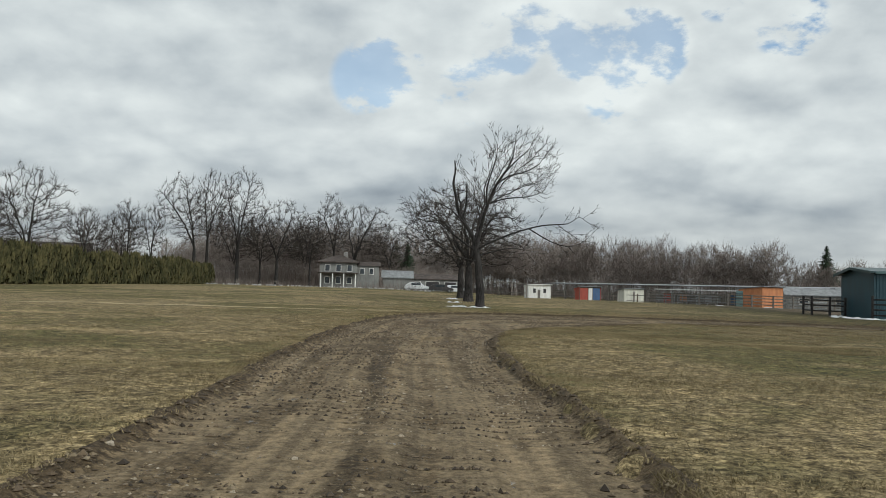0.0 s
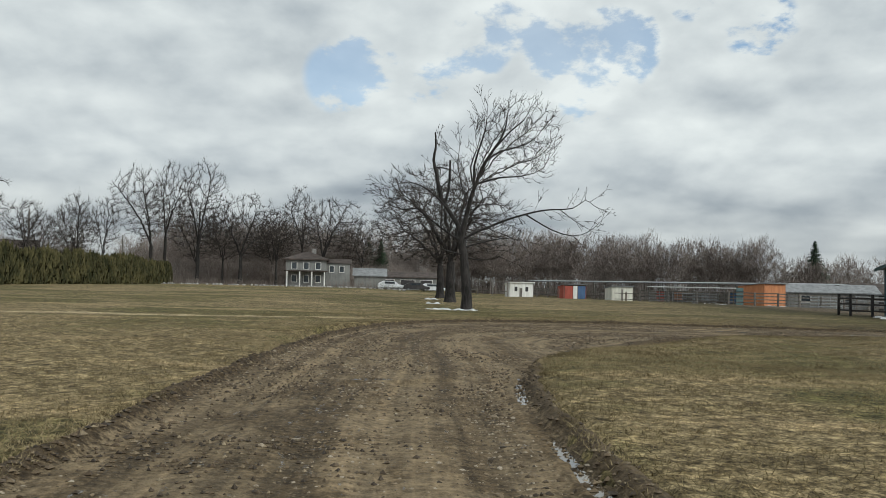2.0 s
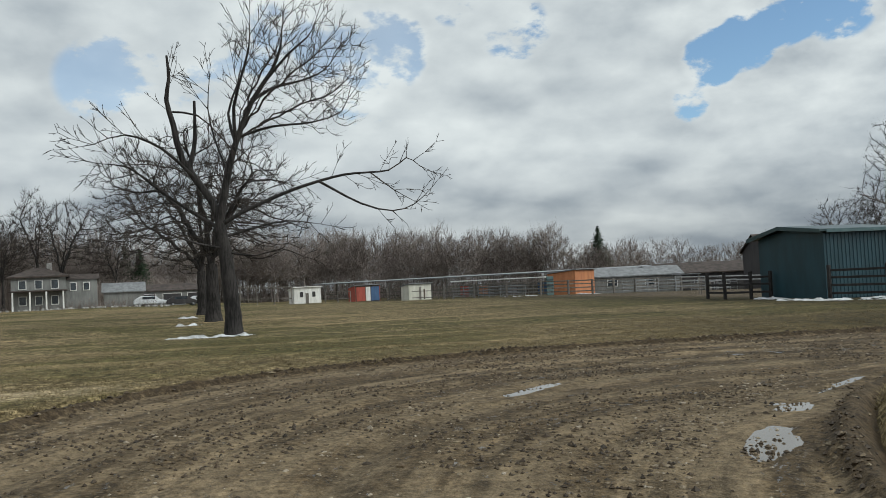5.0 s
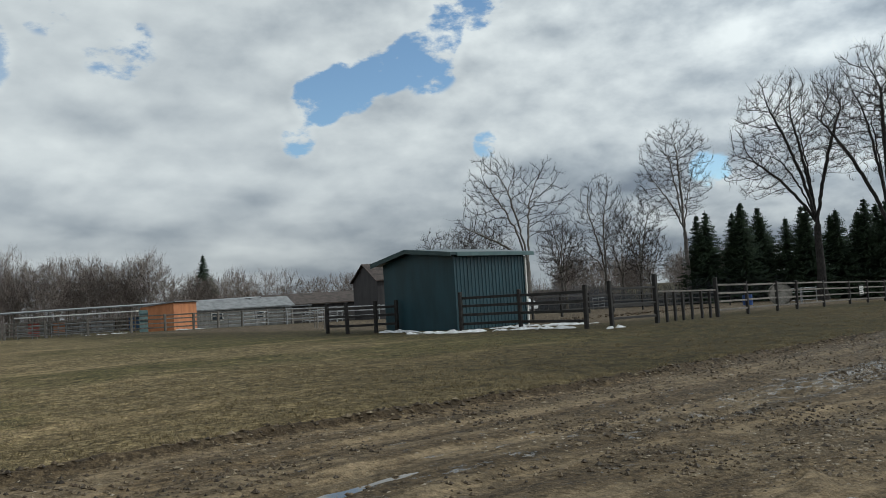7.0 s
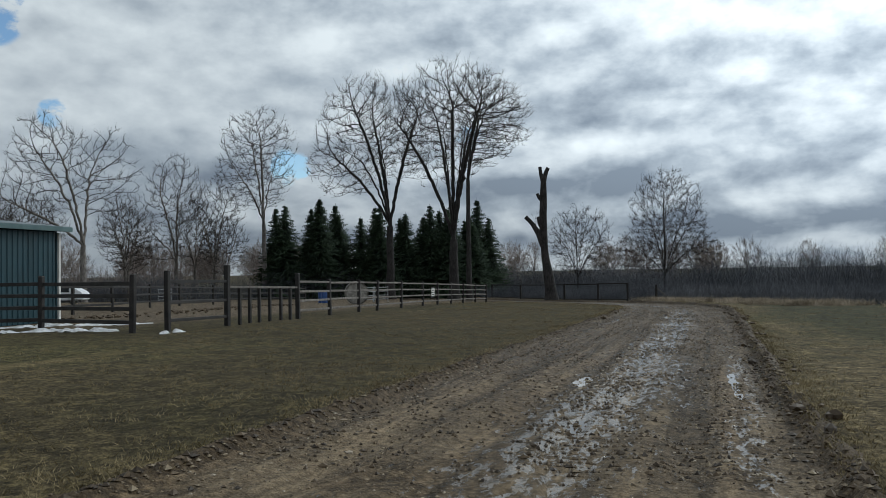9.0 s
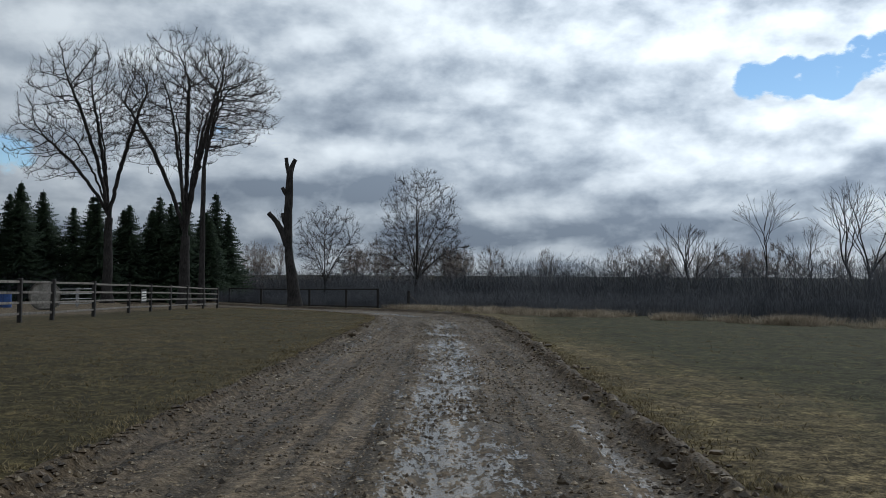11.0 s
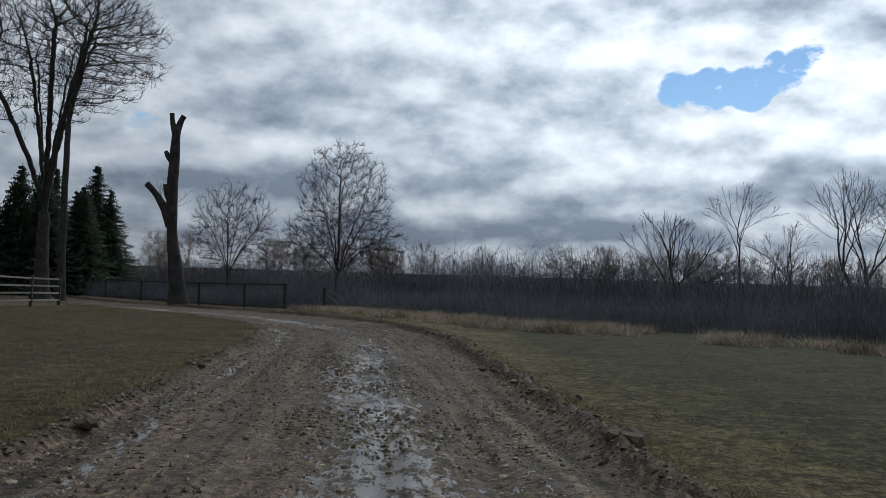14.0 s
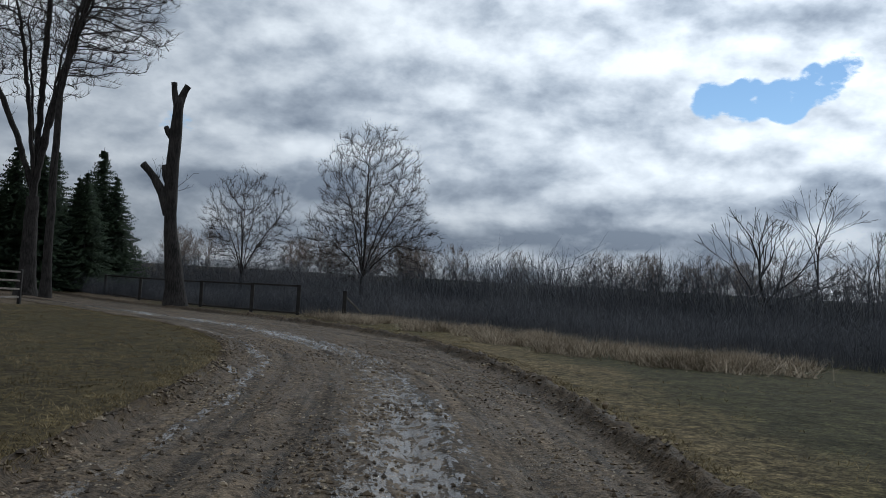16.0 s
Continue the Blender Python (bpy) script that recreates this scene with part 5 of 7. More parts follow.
def woods():
    """Far belts of bare trees, too many to count: stems and limbs, with fine twigs round them."""
    kinds = []
    for seed in range(7):
        g = Grower(300 + seed)
        g.thick.append((0, 0, -0.5, 0, 0, 3.2, 0.17, 0.13))
        r = np.random.default_rng(seed)
        wide = r.uniform(2.7, 3.9)
        nodes, parent, share, _ = crown_arrays(300 + seed, (0, 0, 3.2), 11.5, [(0, 0, 7.6, wide, wide, 3.9), (r.normal(0, 0.6), r.normal(0, 0.6), 5.6, wide * 0.9, wide * 0.9, 2.6)], 230, 0.75, 5, 0.0, 0.14, 0.12)
        wood_rows(g, nodes, parent, np.maximum(share * 0.13, 0.034))
        n = 950
        pick = r.integers(1, len(nodes), n)
        out = nodes[pick] - (0, 0, 3.0)
        out /= np.linalg.norm(out, axis=1, keepdims=True)
        base = nodes[pick] + r.normal(0, 0.25, (n, 3))
        tip = base + (out + r.normal(0, 0.4, (n, 3)) + (0, 0, 0.15)) * r.uniform(0.5, 1.3, (n, 1))
        kinds.append((np.array(g.thick + g.fine), base, tip))
    rng = np.random.default_rng(5)

    def belt(name, line, depth, count, tall, label):
        line = np.asarray(line, float)
        seg = np.linalg.norm(np.diff(line, axis=0), axis=1)
        cum = np.concatenate([[0], np.cumsum(seg)])
        rows, bases, tips = [], [], []
        for _ in range(count):
            s = rng.uniform(0, cum[-1])
            i = min(len(seg) - 1, int(np.searchsorted(cum, s) - 1)) if s > 0 else 0
            f = (s - cum[i]) / seg[i]
            t = (line[i + 1] - line[i]) / seg[i]
            nrm = np.array([-t[1], t[0]])
            p = line[i] + t * f * seg[i] + nrm * rng.uniform(0, depth)
            k = rng.uniform(*tall) / 11.5
            a = rng.uniform(0, 2 * math.pi)
            r = np.array([[math.cos(a), -math.sin(a), 0], [math.sin(a), math.cos(a), 0], [0, 0, 1]]) * k
            src, low, high = kinds[rng.integers(len(kinds))]
            q = src.copy()
            base = np.array([p[0], p[1], ground_at(*p)])
            q[:, 0:3], q[:, 3:6] = src[:, 0:3] @ r.T + base, src[:, 3:6] @ r.T + base
            q[:, 6:] *= 0.6 + 0.4 * k
            rows.append(q)
            bases.append(low @ r.T + base)
            tips.append(high @ r.T + base)
        ob = thing(name, Matrix.Identity(4), label, "woods")
        tagged(ob, label, "woods", kind="stuff")
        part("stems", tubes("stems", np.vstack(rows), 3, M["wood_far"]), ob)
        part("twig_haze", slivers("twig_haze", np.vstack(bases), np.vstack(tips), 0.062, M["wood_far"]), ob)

    belt("far_woods", [(-190, 120), (-120, 190), (-60, 215), (0, 212), (60, 200), (110, 185), (150, 150), (185, 110)], 26, 310, (8.5, 12.5), "grey-brown belt of leafless woods behind the farm")
    belt("far_woods", [(-60, 190), (0, 190), (40, 190), (75, 182)], 16, 130, (11.5, 15.0), "taller leafless woods rising behind the stable row")
    belt("far_woods", [(175, 120), (190, 60), (190, 0), (170, -80), (130, -150)], 26, 80, (7.5, 10.5), "low leafless woods beyond the open thicket")


woods()


def brush(name, line, depth, count, tall, label, thick, material="brush", shoots=3):
    """Dense upright stems of scrub with fine side shoots."""
    rng = np.random.default_rng(len(name) + count)
    line = np.asarray(line, float)
    seg = np.linalg.norm(np.diff(line, axis=0), axis=1)
    cum = np.concatenate([[0], np.cumsum(seg)])
    s = rng.uniform(0, cum[-1], count)
    i = np.clip(np.searchsorted(cum, s) - 1, 0, len(seg) - 1)
    t = (line[i + 1] - line[i]) / seg[i, None]
    p = line[i] + t * (s - cum[i])[:, None] + np.stack([-t[:, 1], t[:, 0]], 1) * (rng.uniform(0, 1, count) ** 1.3 * depth)[:, None]
    base = np.column_stack([p, land(p[:, 0], p[:, 1]) - 0.1])
    clump = fbm(p[:, 0] * 0.11, p[:, 1] * 0.11, 3, 3)
    h = rng.uniform(*tall, count) * (0.62 + 0.8 * clump)
    top = base + np.column_stack([rng.normal(0, 0.21, (count, 2)) * h[:, None], h])
    low, high, wide = [base], [top], [np.full(count, thick)]
    for k in range(shoots):
        f = rng.uniform(0.1, 0.9, count)[:, None]
        root = base * (1 - f) + top * f
        low.append(root)
        high.append(root + np.column_stack([rng.normal(0, 0.16, (count, 2)) * h[:, None], rng.uniform(0.08, 0.34, count) * h]))
        wide.append(np.full(count, thick * 0.7))
    tagged(new(name, slivers(name, np.vstack(low), np.vstack(high), np.concatenate(wide), M[material])), label, "brush", kind="stuff")


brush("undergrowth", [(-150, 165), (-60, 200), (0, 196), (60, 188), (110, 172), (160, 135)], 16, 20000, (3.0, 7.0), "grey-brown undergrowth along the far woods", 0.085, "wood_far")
brush("thicket", [(12, -4), (30, 4), (45, 12), (55, 18), (62, 23), (68, 28), (80, 34), (92, 42), (104, 53), (118, 66)], -10, 38000, (0.7, 1.7), "dark leafless thicket behind the tall grass", 0.022, shoots=4)
brush("thicket", [(20, -14), (40, -4), (58, 6), (72, 14), (84, 24), (100, 37), (118, 53), (135, 72)], -34, 28000, (2.5, 4.6), "dark leafless thicket reaching back to the horizon", 0.040)
brush("windbreak_scrub", [(88, 116), (96, 98), (104, 88), (112, 74), (118, 64)][::-1], -12, 7000, (1.6, 4.2), "leafless scrub beneath the trees beyond the paddock", 0.035)

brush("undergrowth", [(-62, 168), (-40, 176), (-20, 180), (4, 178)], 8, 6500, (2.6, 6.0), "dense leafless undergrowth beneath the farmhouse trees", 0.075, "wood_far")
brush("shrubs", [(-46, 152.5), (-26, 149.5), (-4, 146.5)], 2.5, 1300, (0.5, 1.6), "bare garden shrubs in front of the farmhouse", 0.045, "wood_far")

# ================= shed by the paddock =================
def gable_face(name, pts, depth_vec, material):
    """A flat slab whose outline is pts, drawn out by depth_vec."""
    bm = bmesh.new()
    a = [bm.verts.new(p) for p in pts]
    f = bm.faces.new(a)
    ext = bmesh.ops.extrude_face_region(bm, geom=[f])
    bmesh.ops.translate(bm, vec=depth_vec, verts=[v for v in ext["geom"] if isinstance(v, bmesh.types.BMVert)])
    bmesh.ops.recalc_face_normals(bm, faces=bm.faces)
    return bm_mesh(name, bm, material)


def ribbed(name, length, height, pitch, depth, material):
    """Corrugated sheet in the xz plane, its ribs standing out towards -y."""
    bm = bmesh.new()
    x, prof = 0.0, []
    while x < length - 1e-6:
        for dx, dy in ((0.0, 0.0), (0.52, 0.0), (0.62, -1.0), (0.88, -1.0), (0.98, 0.0)):
            if x + dx * pitch <= length:
                prof.append((x + dx * pitch, dy * depth))
        x += pitch
    prof.append((length, 0.0))
    low = [bm.verts.new((px, py, 0)) for px, py in prof]
    top = [bm.verts.new((px, py, height)) for px, py in prof]
    for i in range(len(prof) - 1):
        bm.faces.new((low[i], low[i + 1], top[i + 1], top[i]))
    return bm_mesh(name, bm, material)


def green_shed(x, y):
    W, D, H, PEAK, PY = 4.75, 4.7, 3.32, 3.78, 2.7
    ob = thing("run_in_shed", pose(x, y, ground_at(x + 2, y + 2) - 0.04), "dark green metal run-in shed with ribbed siding", "shed")
    side = [(0, 0, 0), (0, D, 0), (0, D, H - 0.12), (0, PY, PEAK - 0.22), (0, 0, H)]
    part("wall", gable_face("wall", side, (0.1, 0, 0), M["green"]), ob, "flat dark green west wall")
    part("wall", gable_face("wall", [(W - 0.1, b, c) for _, b, c in side], (0.1, 0, 0), M["green"]), ob)
    part("wall", box_mesh("wall", (W - 0.2, 0.08, H - 0.12), M["green"], (W / 2, D - 0.04, (H - 0.12) / 2)), ob)
    part("siding", ribbed("siding", W - 0.12, H - 0.1, 0.228, 0.03, M["green"]), ob, "vertically ribbed green metal siding", pose(0.06, 0.0, 0.03))
    part("wall", box_mesh("wall", (W - 0.22, 0.06, H - 0.1), M["green"], (W / 2, 0.05, H / 2 - 0.02)), ob)
    part("corner_trim", box_mesh("corner_trim", (0.10, 0.10, H), M["white"], (W + 0.052, -0.02, H / 2 - 0.1)), ob, "white corner trim")
    part("corner_trim", box_mesh("corner_trim", (0.08, 0.07, H - 0.06), M["green"], (0.02, -0.038, H / 2)), ob)
    o = 0.38
    slope_n = [(-o, D + 0.45, H - 0.16), (-o, PY, PEAK - 0.12), (-o, PY, PEAK), (-o, D + 0.45, H - 0.02)]
    slope_s = [(-o, PY, PEAK - 0.12), (-o, -0.30, H + 0.0), (-o, -0.30, H + 0.12), (-o, PY, PEAK)]
    part("roof", gable_face("roof", slope_n, (W + 2 * o, 0, 0), M["roof_dark"]), ob, "low dark metal roof slope")
    part("roof", gable_face("roof", slope_s, (W + 2 * o, 0, 0), M["roof_dark"]), ob)
    part("fascia", box_mesh("fascia", (W + 0.42, 0.05, 0.17), M["fascia"], (W / 2 + 0.17, -0.33, H + 0.02)), ob, "grey-green eave trim")
    part("barge_board", gable_face("barge_board", [(-o - 0.03, D + 0.45, H - 0.26), (-o - 0.03, PY, PEAK - 0.2), (-o - 0.03, -0.30, H - 0.06), (-o - 0.03, -0.30, H + 0.10), (-o - 0.03, PY, PEAK - 0.01), (-o - 0.03, D + 0.45, H - 0.05)], (0.03, 0, 0), M["roof_dark"]), ob)


green_shed(30.5, 57.7)


# ================= fences =================
def post_mesh(h, w, material, cap=0.0):
    bm = bmesh.new()
    box(bm, (w, w, h + 0.3), (0, 0, h / 2 - 0.15), None, w * 0.12)
    if cap:
        box(bm, (w * 1.3, w * 1.3, cap), (0, 0, h + cap / 2), None, 0.01)
    return bm_mesh("post", bm, material)


def fence(name, posts, heights, material, label, post_h=1.5, post_w=0.13, rail=(0.05, 0.11), group="paddock fences", tall=(), category="fence", jitter=0.01, posts_of=""):
    """Posts at given places with rails between them; heights: of the rails over the ground."""
    rng = random.Random(len(posts) * 7 + len(name))
    ob = thing(name, pose(posts[0][0], posts[0][1], ground_at(*posts[0])), label, category, group)
    ox, oy, oz = ob.matrix_basis.translation
    shared, high = post_mesh(post_h, post_w, M[posts_of or material]), post_mesh(post_h * 1.13, post_w * 1.15, M[posts_of or material])
    for i, (x, y) in enumerate(posts):
        m = pose(x - ox, y - oy, ground_at(x, y) - oz, rng.gauss(0, 0.7), rng.gauss(0, 0.7), rng.gauss(0, 4))
        part("post", high if i in tall else shared, ob, at=m)
    for (x0, y0), (x1, y1) in zip(posts[:-1], posts[1:]):
        for h in heights:
            a = (x0 - ox, y0 - oy, ground_at(x0, y0) - oz + h + rng.gauss(0, jitter))
            b = (x1 - ox, y1 - oy, ground_at(x1, y1) - oz + h + rng.gauss(0, jitter))
            part("rail", rail_mesh("rail", a, b, rail[0], rail[1], M[material]), ob)
    return ob


BOARD = "black board fence with four rails around the paddock"
fence("board_fence", [(30.0, 56.9), (31.25, 54.7), (30.15, 50.6)], (0.28, 0.66, 1.02, 1.36), "black", BOARD, 1.62, 0.15)
fence("board_fence", [(30.75, 49.9), (34.0, 50.0)], (0.30, 0.82, 1.42), "black", "black three-rail fence bay beside the pen gate", 1.72, 0.14, rail=(0.05, 0.09), tall=(1,))
fence("board_fence", [(39.5, 50.3), (43.5, 50.8), (47.35, 51.05), (50.0, 51.15), (54.9, 51.6), (60.4, 52.1), (64.2, 52.3), (68.4, 52.55), (72.2, 52.7), (76.4, 52.8), (80.4, 52.85)],
      (0.30, 0.68, 1.04, 1.42), "weathered", "weathered four-rail fence on dark posts along paddock", 1.55, 0.14, rail=(0.05, 0.085), tall=(0,), posts_of="black")
fence("board_fence", [(28.4, 64.2), (28.35, 62.6), (29.3, 61.7), (30.3, 61.4)], (0.36, 0.78, 1.16), "black", "short black fence stub beside the green shed", 1.45, 0.15)
fence("board_fence", [(36.2, 60.5), (43.0, 63.8), (46.3, 64.2), (55.0, 68.4), (59.0, 69.0), (65.0, 70.2), (74, 71.5), (84, 72)], (0.4, 0.85, 1.3), "black", "black board fence across the inner paddock", 1.5, 0.13)
fence("dark_fence", [(88.0, 41.3), (91.0, 44.3), (95.5, 48.2), (104, 54.5), (113, 60)], (0.12, 1.62), "black", "dark wire fence with top rail beyond the bend", 1.68, 0.2, rail=(0.06, 0.10))


def pen_gate():
    """A low gate of upright posts under one top rail."""
    ob = thing("pen_gate", place(34.1, 50.05), "low pen gate of dark uprights under top rail", "gate", "paddock fences")
    ox, oy, oz = ob.matrix_basis.translation
    up = box_mesh("upright", (0.10, 0.10, 1.3), M["black"], (0, 0, 0.55))
    for x in (34.9, 35.6, 36.3, 37.1, 38.0, 38.8):
        y = 50.05 + (x - 34) * 0.045
        part("upright", up, ob, at=pose(x - ox, y - oy, ground_at(x, y) - oz))
    part("top_rail", rail_mesh("top_rail", (0.0, 0.0, 1.24), (5.3, 0.24, 1.20 + ground_at(39.4, 50.3) - oz), 0.06, 0.07, M["weathered"]), ob)


pen_gate()


def notice(x, y, turn):
    ob = thing("notice_board", place(x, y, turn), "white notice with two dark lines on the fence", "sign")
    part("panel", box_mesh("panel", (1.0, 0.03, 0.72), M["black"], (0, 0, 0.86)), ob, "dark backing board")
    for z in (0.72, 1.0):
        plate = part("plate", box_mesh("plate", (0.88, 0.03, 0.22), M["white"], (0, -0.022, z)), ob, "white plate")
        part("text_bar", box_mesh("text_bar", (0.66, 0.01, 0.06), M["black"], (0, -0.04, z), 0.002), plate)


notice(62.8, 52.2, 4)


def lean_post(x, y):
    ob = thing("corner_post", place(x, y), "dark wooden corner post with pale diagonal brace", "fence post")
    part("post", box_mesh("post", (0.2, 0.2, 1.5), M["black"], (0, 0, 0.7), 0.02), ob)
    part("brace", rail_mesh("brace", (0.05, -0.05, 1.15), (0.3, -1.25, 0.03), 0.08, 0.08, M["weathered"]), ob, "pale weathered brace")


lean_post(84.3, 38.6)


# ================= far farm buildings =================
def roofed(name, at, w, d, h, rise, wall, roof, label, category, over=0.3, group="", ridge="x", windows=(), doors=(), roof_label=""):
    """A building with a gable roof. windows, doors: (face, along, sill, width, height, material)."""
    ob = thing(name, at, label, category, group)
    t = 0.15
    for yy in (-d / 2 + t / 2, d / 2 - t / 2):
        part("wall", box_mesh("wall", (w - 2 * t, t, h), M[wall], (0, yy, h / 2)), ob)
    for xx in (-w / 2, w / 2 - t):
        if ridge == "x":
            pts = [(xx, -d / 2, 0), (xx, d / 2, 0), (xx, d / 2, h), (xx, 0, h + rise), (xx, -d / 2, h)]
        else:
            pts = [(xx, -d / 2, 0), (xx, d / 2, 0), (xx, d / 2, h), (xx, -d / 2, h)]
        part("wall", gable_face("wall", pts, (t, 0, 0), M[wall]), ob)
    k = 0.14
    if ridge == "x":
        for s in (-1, 1):
            e = rise * over / (d / 2)
            pts = [(-w / 2 - over, s * (d / 2 + over), h - e), (-w / 2 - over, 0, h + rise), (-w / 2 - over, 0, h + rise + k), (-w / 2 - over, s * (d / 2 + over), h - e + k)]
            part("roof", gable_face("roof", pts, (w + 2 * over, 0, 0), M[roof]), ob, roof_label)
    else:
        for yy in (-d / 2, d / 2 - t):
            part("gable", gable_face("gable", [(-w / 2, yy, h), (w / 2, yy, h), (0, yy, h + rise)], (0, t, 0), M[wall]), ob)
        for s in (-1, 1):
            e = rise * over / (w / 2)
            pts = [(s * (w / 2 + over), -d / 2 - over, h - e), (0, -d / 2 - over, h + rise), (0, -d / 2 - over, h + rise + k), (s * (w / 2 + over), -d / 2 - over, h - e + k)]
            part("roof", gable_face("roof", pts, (0, d + 2 * over, 0), M[roof]), ob, roof_label)
    for kind, rows in (("window", windows), ("door", doors)):
        for face, along, sill, ww, hh, mat in rows:
            yy, turn = (-d / 2 - 0.02, 0) if face == "s" else ((d / 2 + 0.02, 0))
            if face in "we":
                m = pose((-w / 2 - 0.02) if face == "w" else (w / 2 + 0.02), along, sill, 0, 0, 90)
            else:
                m = pose(along, yy, sill)
            fr = part(kind, box_mesh(kind, (ww + 0.16, 0.08, hh + 0.16), M["white" if wall != "white" else "black"], (0, 0, hh / 2)), ob, at=m)
            part("pane" if kind == "window" else "panel", box_mesh("pane", (ww, 0.10, hh), M[mat], (0, 0, hh / 2)), fr)
    return ob


def shelter(name, x, y, turn, w, d, h, wall, roof, label, openings=(), group="animal huts", front=None):
    """A small hut with a lean-to roof, higher at the front; openings: (along, width, height, material)."""
    ob = thing(name, pose(x, y, ground_at(x, y), 0, 0, turn), label, "hut", group)
    for s in (-1, 1):
        part("wall", gable_face("wall", [(s * w / 2 - 0.04, -d / 2, 0), (s * w / 2 - 0.04, d / 2, 0), (s * w / 2 - 0.04, d / 2, h - 0.3), (s * w / 2 - 0.04, -d / 2, h)], (0.08, 0, 0), M[wall]), ob)
    part("wall", box_mesh("wall", (w - 0.1, 0.08, h - 0.3), M[wall], (0, d / 2 - 0.04, (h - 0.3) / 2)), ob)
    part("front_wall", box_mesh("front_wall", (w - 0.1, 0.08, h - 0.02), M[front or wall], (0, -d / 2 + 0.04, h / 2)), ob)
    part("roof", gable_face("roof", [(-w / 2 - 0.2, -d / 2 - 0.3, h + 0.05), (-w / 2 - 0.2, d / 2 + 0.2, h - 0.32), (-w / 2 - 0.2, d / 2 + 0.2, h - 0.22), (-w / 2 - 0.2, -d / 2 - 0.3, h + 0.17)], (w + 0.4, 0, 0), M[roof]), ob)
    for along, low, ww, hh, mat in openings:
        part("opening", box_mesh("opening", (ww, 0.06, hh), M[mat], (along, -d / 2 - 0.02, low + hh / 2)), ob)
    return ob


shelter("animal_hut", 17.9, 153.5, 12, 4.3, 2.6, 2.45, "white", "white", "white wooden animal hut with two dark windows", [(-1.0, 1.0, 0.5, 0.8, "darkwall"), (1.0, 1.0, 0.5, 0.8, "darkwall"), (-0.1, 0.0, 0.5, 1.6, "weathered")])
shelter("animal_hut", 27.1, 152.5, 12, 4.2, 2.6, 2.45, "red", "roof_pale", "red, white and blue painted animal hut", [(-1.15, 0.05, 1.5, 2.2, "red"), (0.1, 0.05, 0.75, 2.2, "white"), (1.3, 0.05, 1.4, 2.2, "blue")], front="brown")
shelter("animal_hut", 32.9, 142.5, 14, 3.7, 2.4, 2.35, "cream", "roof_pale", "pale cream animal hut behind stakes", [(0.0, 0.05, 0.35, 1.9, "weathered"), (0.7, 0.1, 0.25, 1.5, "brown")])
shelter("orange_shed", 44.9, 115.0, 38, 5.3, 3.6, 2.9, "orange", "roof_pale", "rust-orange board shed behind the rail fence", [])


def stable(ax, ay, bx, by, h, d, label, posts):
    """A long low open-fronted stable under a pale metal roof, from a to b."""
    a, b = Vector((ax, ay, 0)), Vector((bx, by, 0))
    L, turn = (b - a).length, math.degrees(math.atan2(by - ay, bx - ax))
    z = (ground_at(ax, ay) + ground_at(bx, by)) / 2
    ob = thing("long_stable", pose(ax, ay, z, 0, 0, turn), label, "stable")
    part("roof", gable_face("roof", [(0, -0.5, h), (0, d, h + 0.22), (0, d, h + 0.32), (0, -0.5, h + 0.12)], (L, 0, 0), M["roof_pale"]), ob, "pale metal roof sheet")
    back = box_mesh("back_board", (L / (posts - 1) - 0.1, 0.06, 1.25), M["brown"], (0, 0, 0.7))
    pm = box_mesh("post", (0.16, 0.16, h), M["weathered"], (0, 0, h / 2))
    far = box_mesh("post", (0.14, 0.14, h + 0.4), M["weathered"], (0, 0, h / 2 + 0.2))
    rng = random.Random(5)
    for i in range(posts):
        x = 0.3 + (L - 0.6) * i / (posts - 1)
        part("post", pm, ob, at=pose(x, -0.2, 0))
        part("post", far, ob, at=pose(x, d - 0.3, 0))
        if i and rng.random() < 0.55:
            part("back_board", back, ob, "weathered brown boards", pose(x - L / (posts - 1) / 2, d - 0.36, 0))
    for k in (0.75, 1.35):
        part("rail", rail_mesh("rail", (0, -0.2, k), (L, -0.2, k), 0.05, 0.09, M["weathered"]), ob)
    part("fascia", box_mesh("fascia", (L, 0.06, 0.14), M["roof_pale"], (L / 2, -0.53, h + 0.07)), ob)


stable(21.5, 170.0, 58.5, 121.0, 3.1, 3.0, "long low open stable under a pale metal roof", 22)


def stall_row():
    """A thin white roof on posts over painted stall panels and steel rails."""
    a, b = Vector((32.2, 121.8, 0)), Vector((41.0, 114.6, 0))
    L, turn = (b - a).length, math.degrees(math.atan2(b.y - a.y, b.x - a.x))
    ob = thing("stall_row", pose(a.x, a.y, ground_at(36, 118), 0, 0, turn), "row of painted stalls under a thin white roof", "stalls")
    part("roof", box_mesh("roof", (L + 0.6, 2.6, 0.12), M["white"], (L / 2, 0.8, 2.15), 0.02), ob, "thin white roof")
    pm = box_mesh("post", (0.1, 0.1, 2.1), M["weathered"], (0, 0, 1.05))
    n = 9
    for i in range(n + 1):
        part("post", pm, ob, at=pose(L * i / n, 0, 0))
    for i, mat in enumerate(("red", "weathered", "orange", "weathered", "greyside", "galv", "greyside", "weathered", "blue")):
        part("panel", box_mesh("panel", (L / n - 0.14, 0.06, 1.5 if mat in ("red", "blue") else 1.05), M[mat], (L * (i + 0.5) / n, 1.9, 0.9)), ob)
    for h in (0.45, 0.85, 1.25):
        part("rail", rail_mesh("rail", (0, -0.05, h), (L, -0.05, h), 0.05, 0.06, M["galv"]), ob)


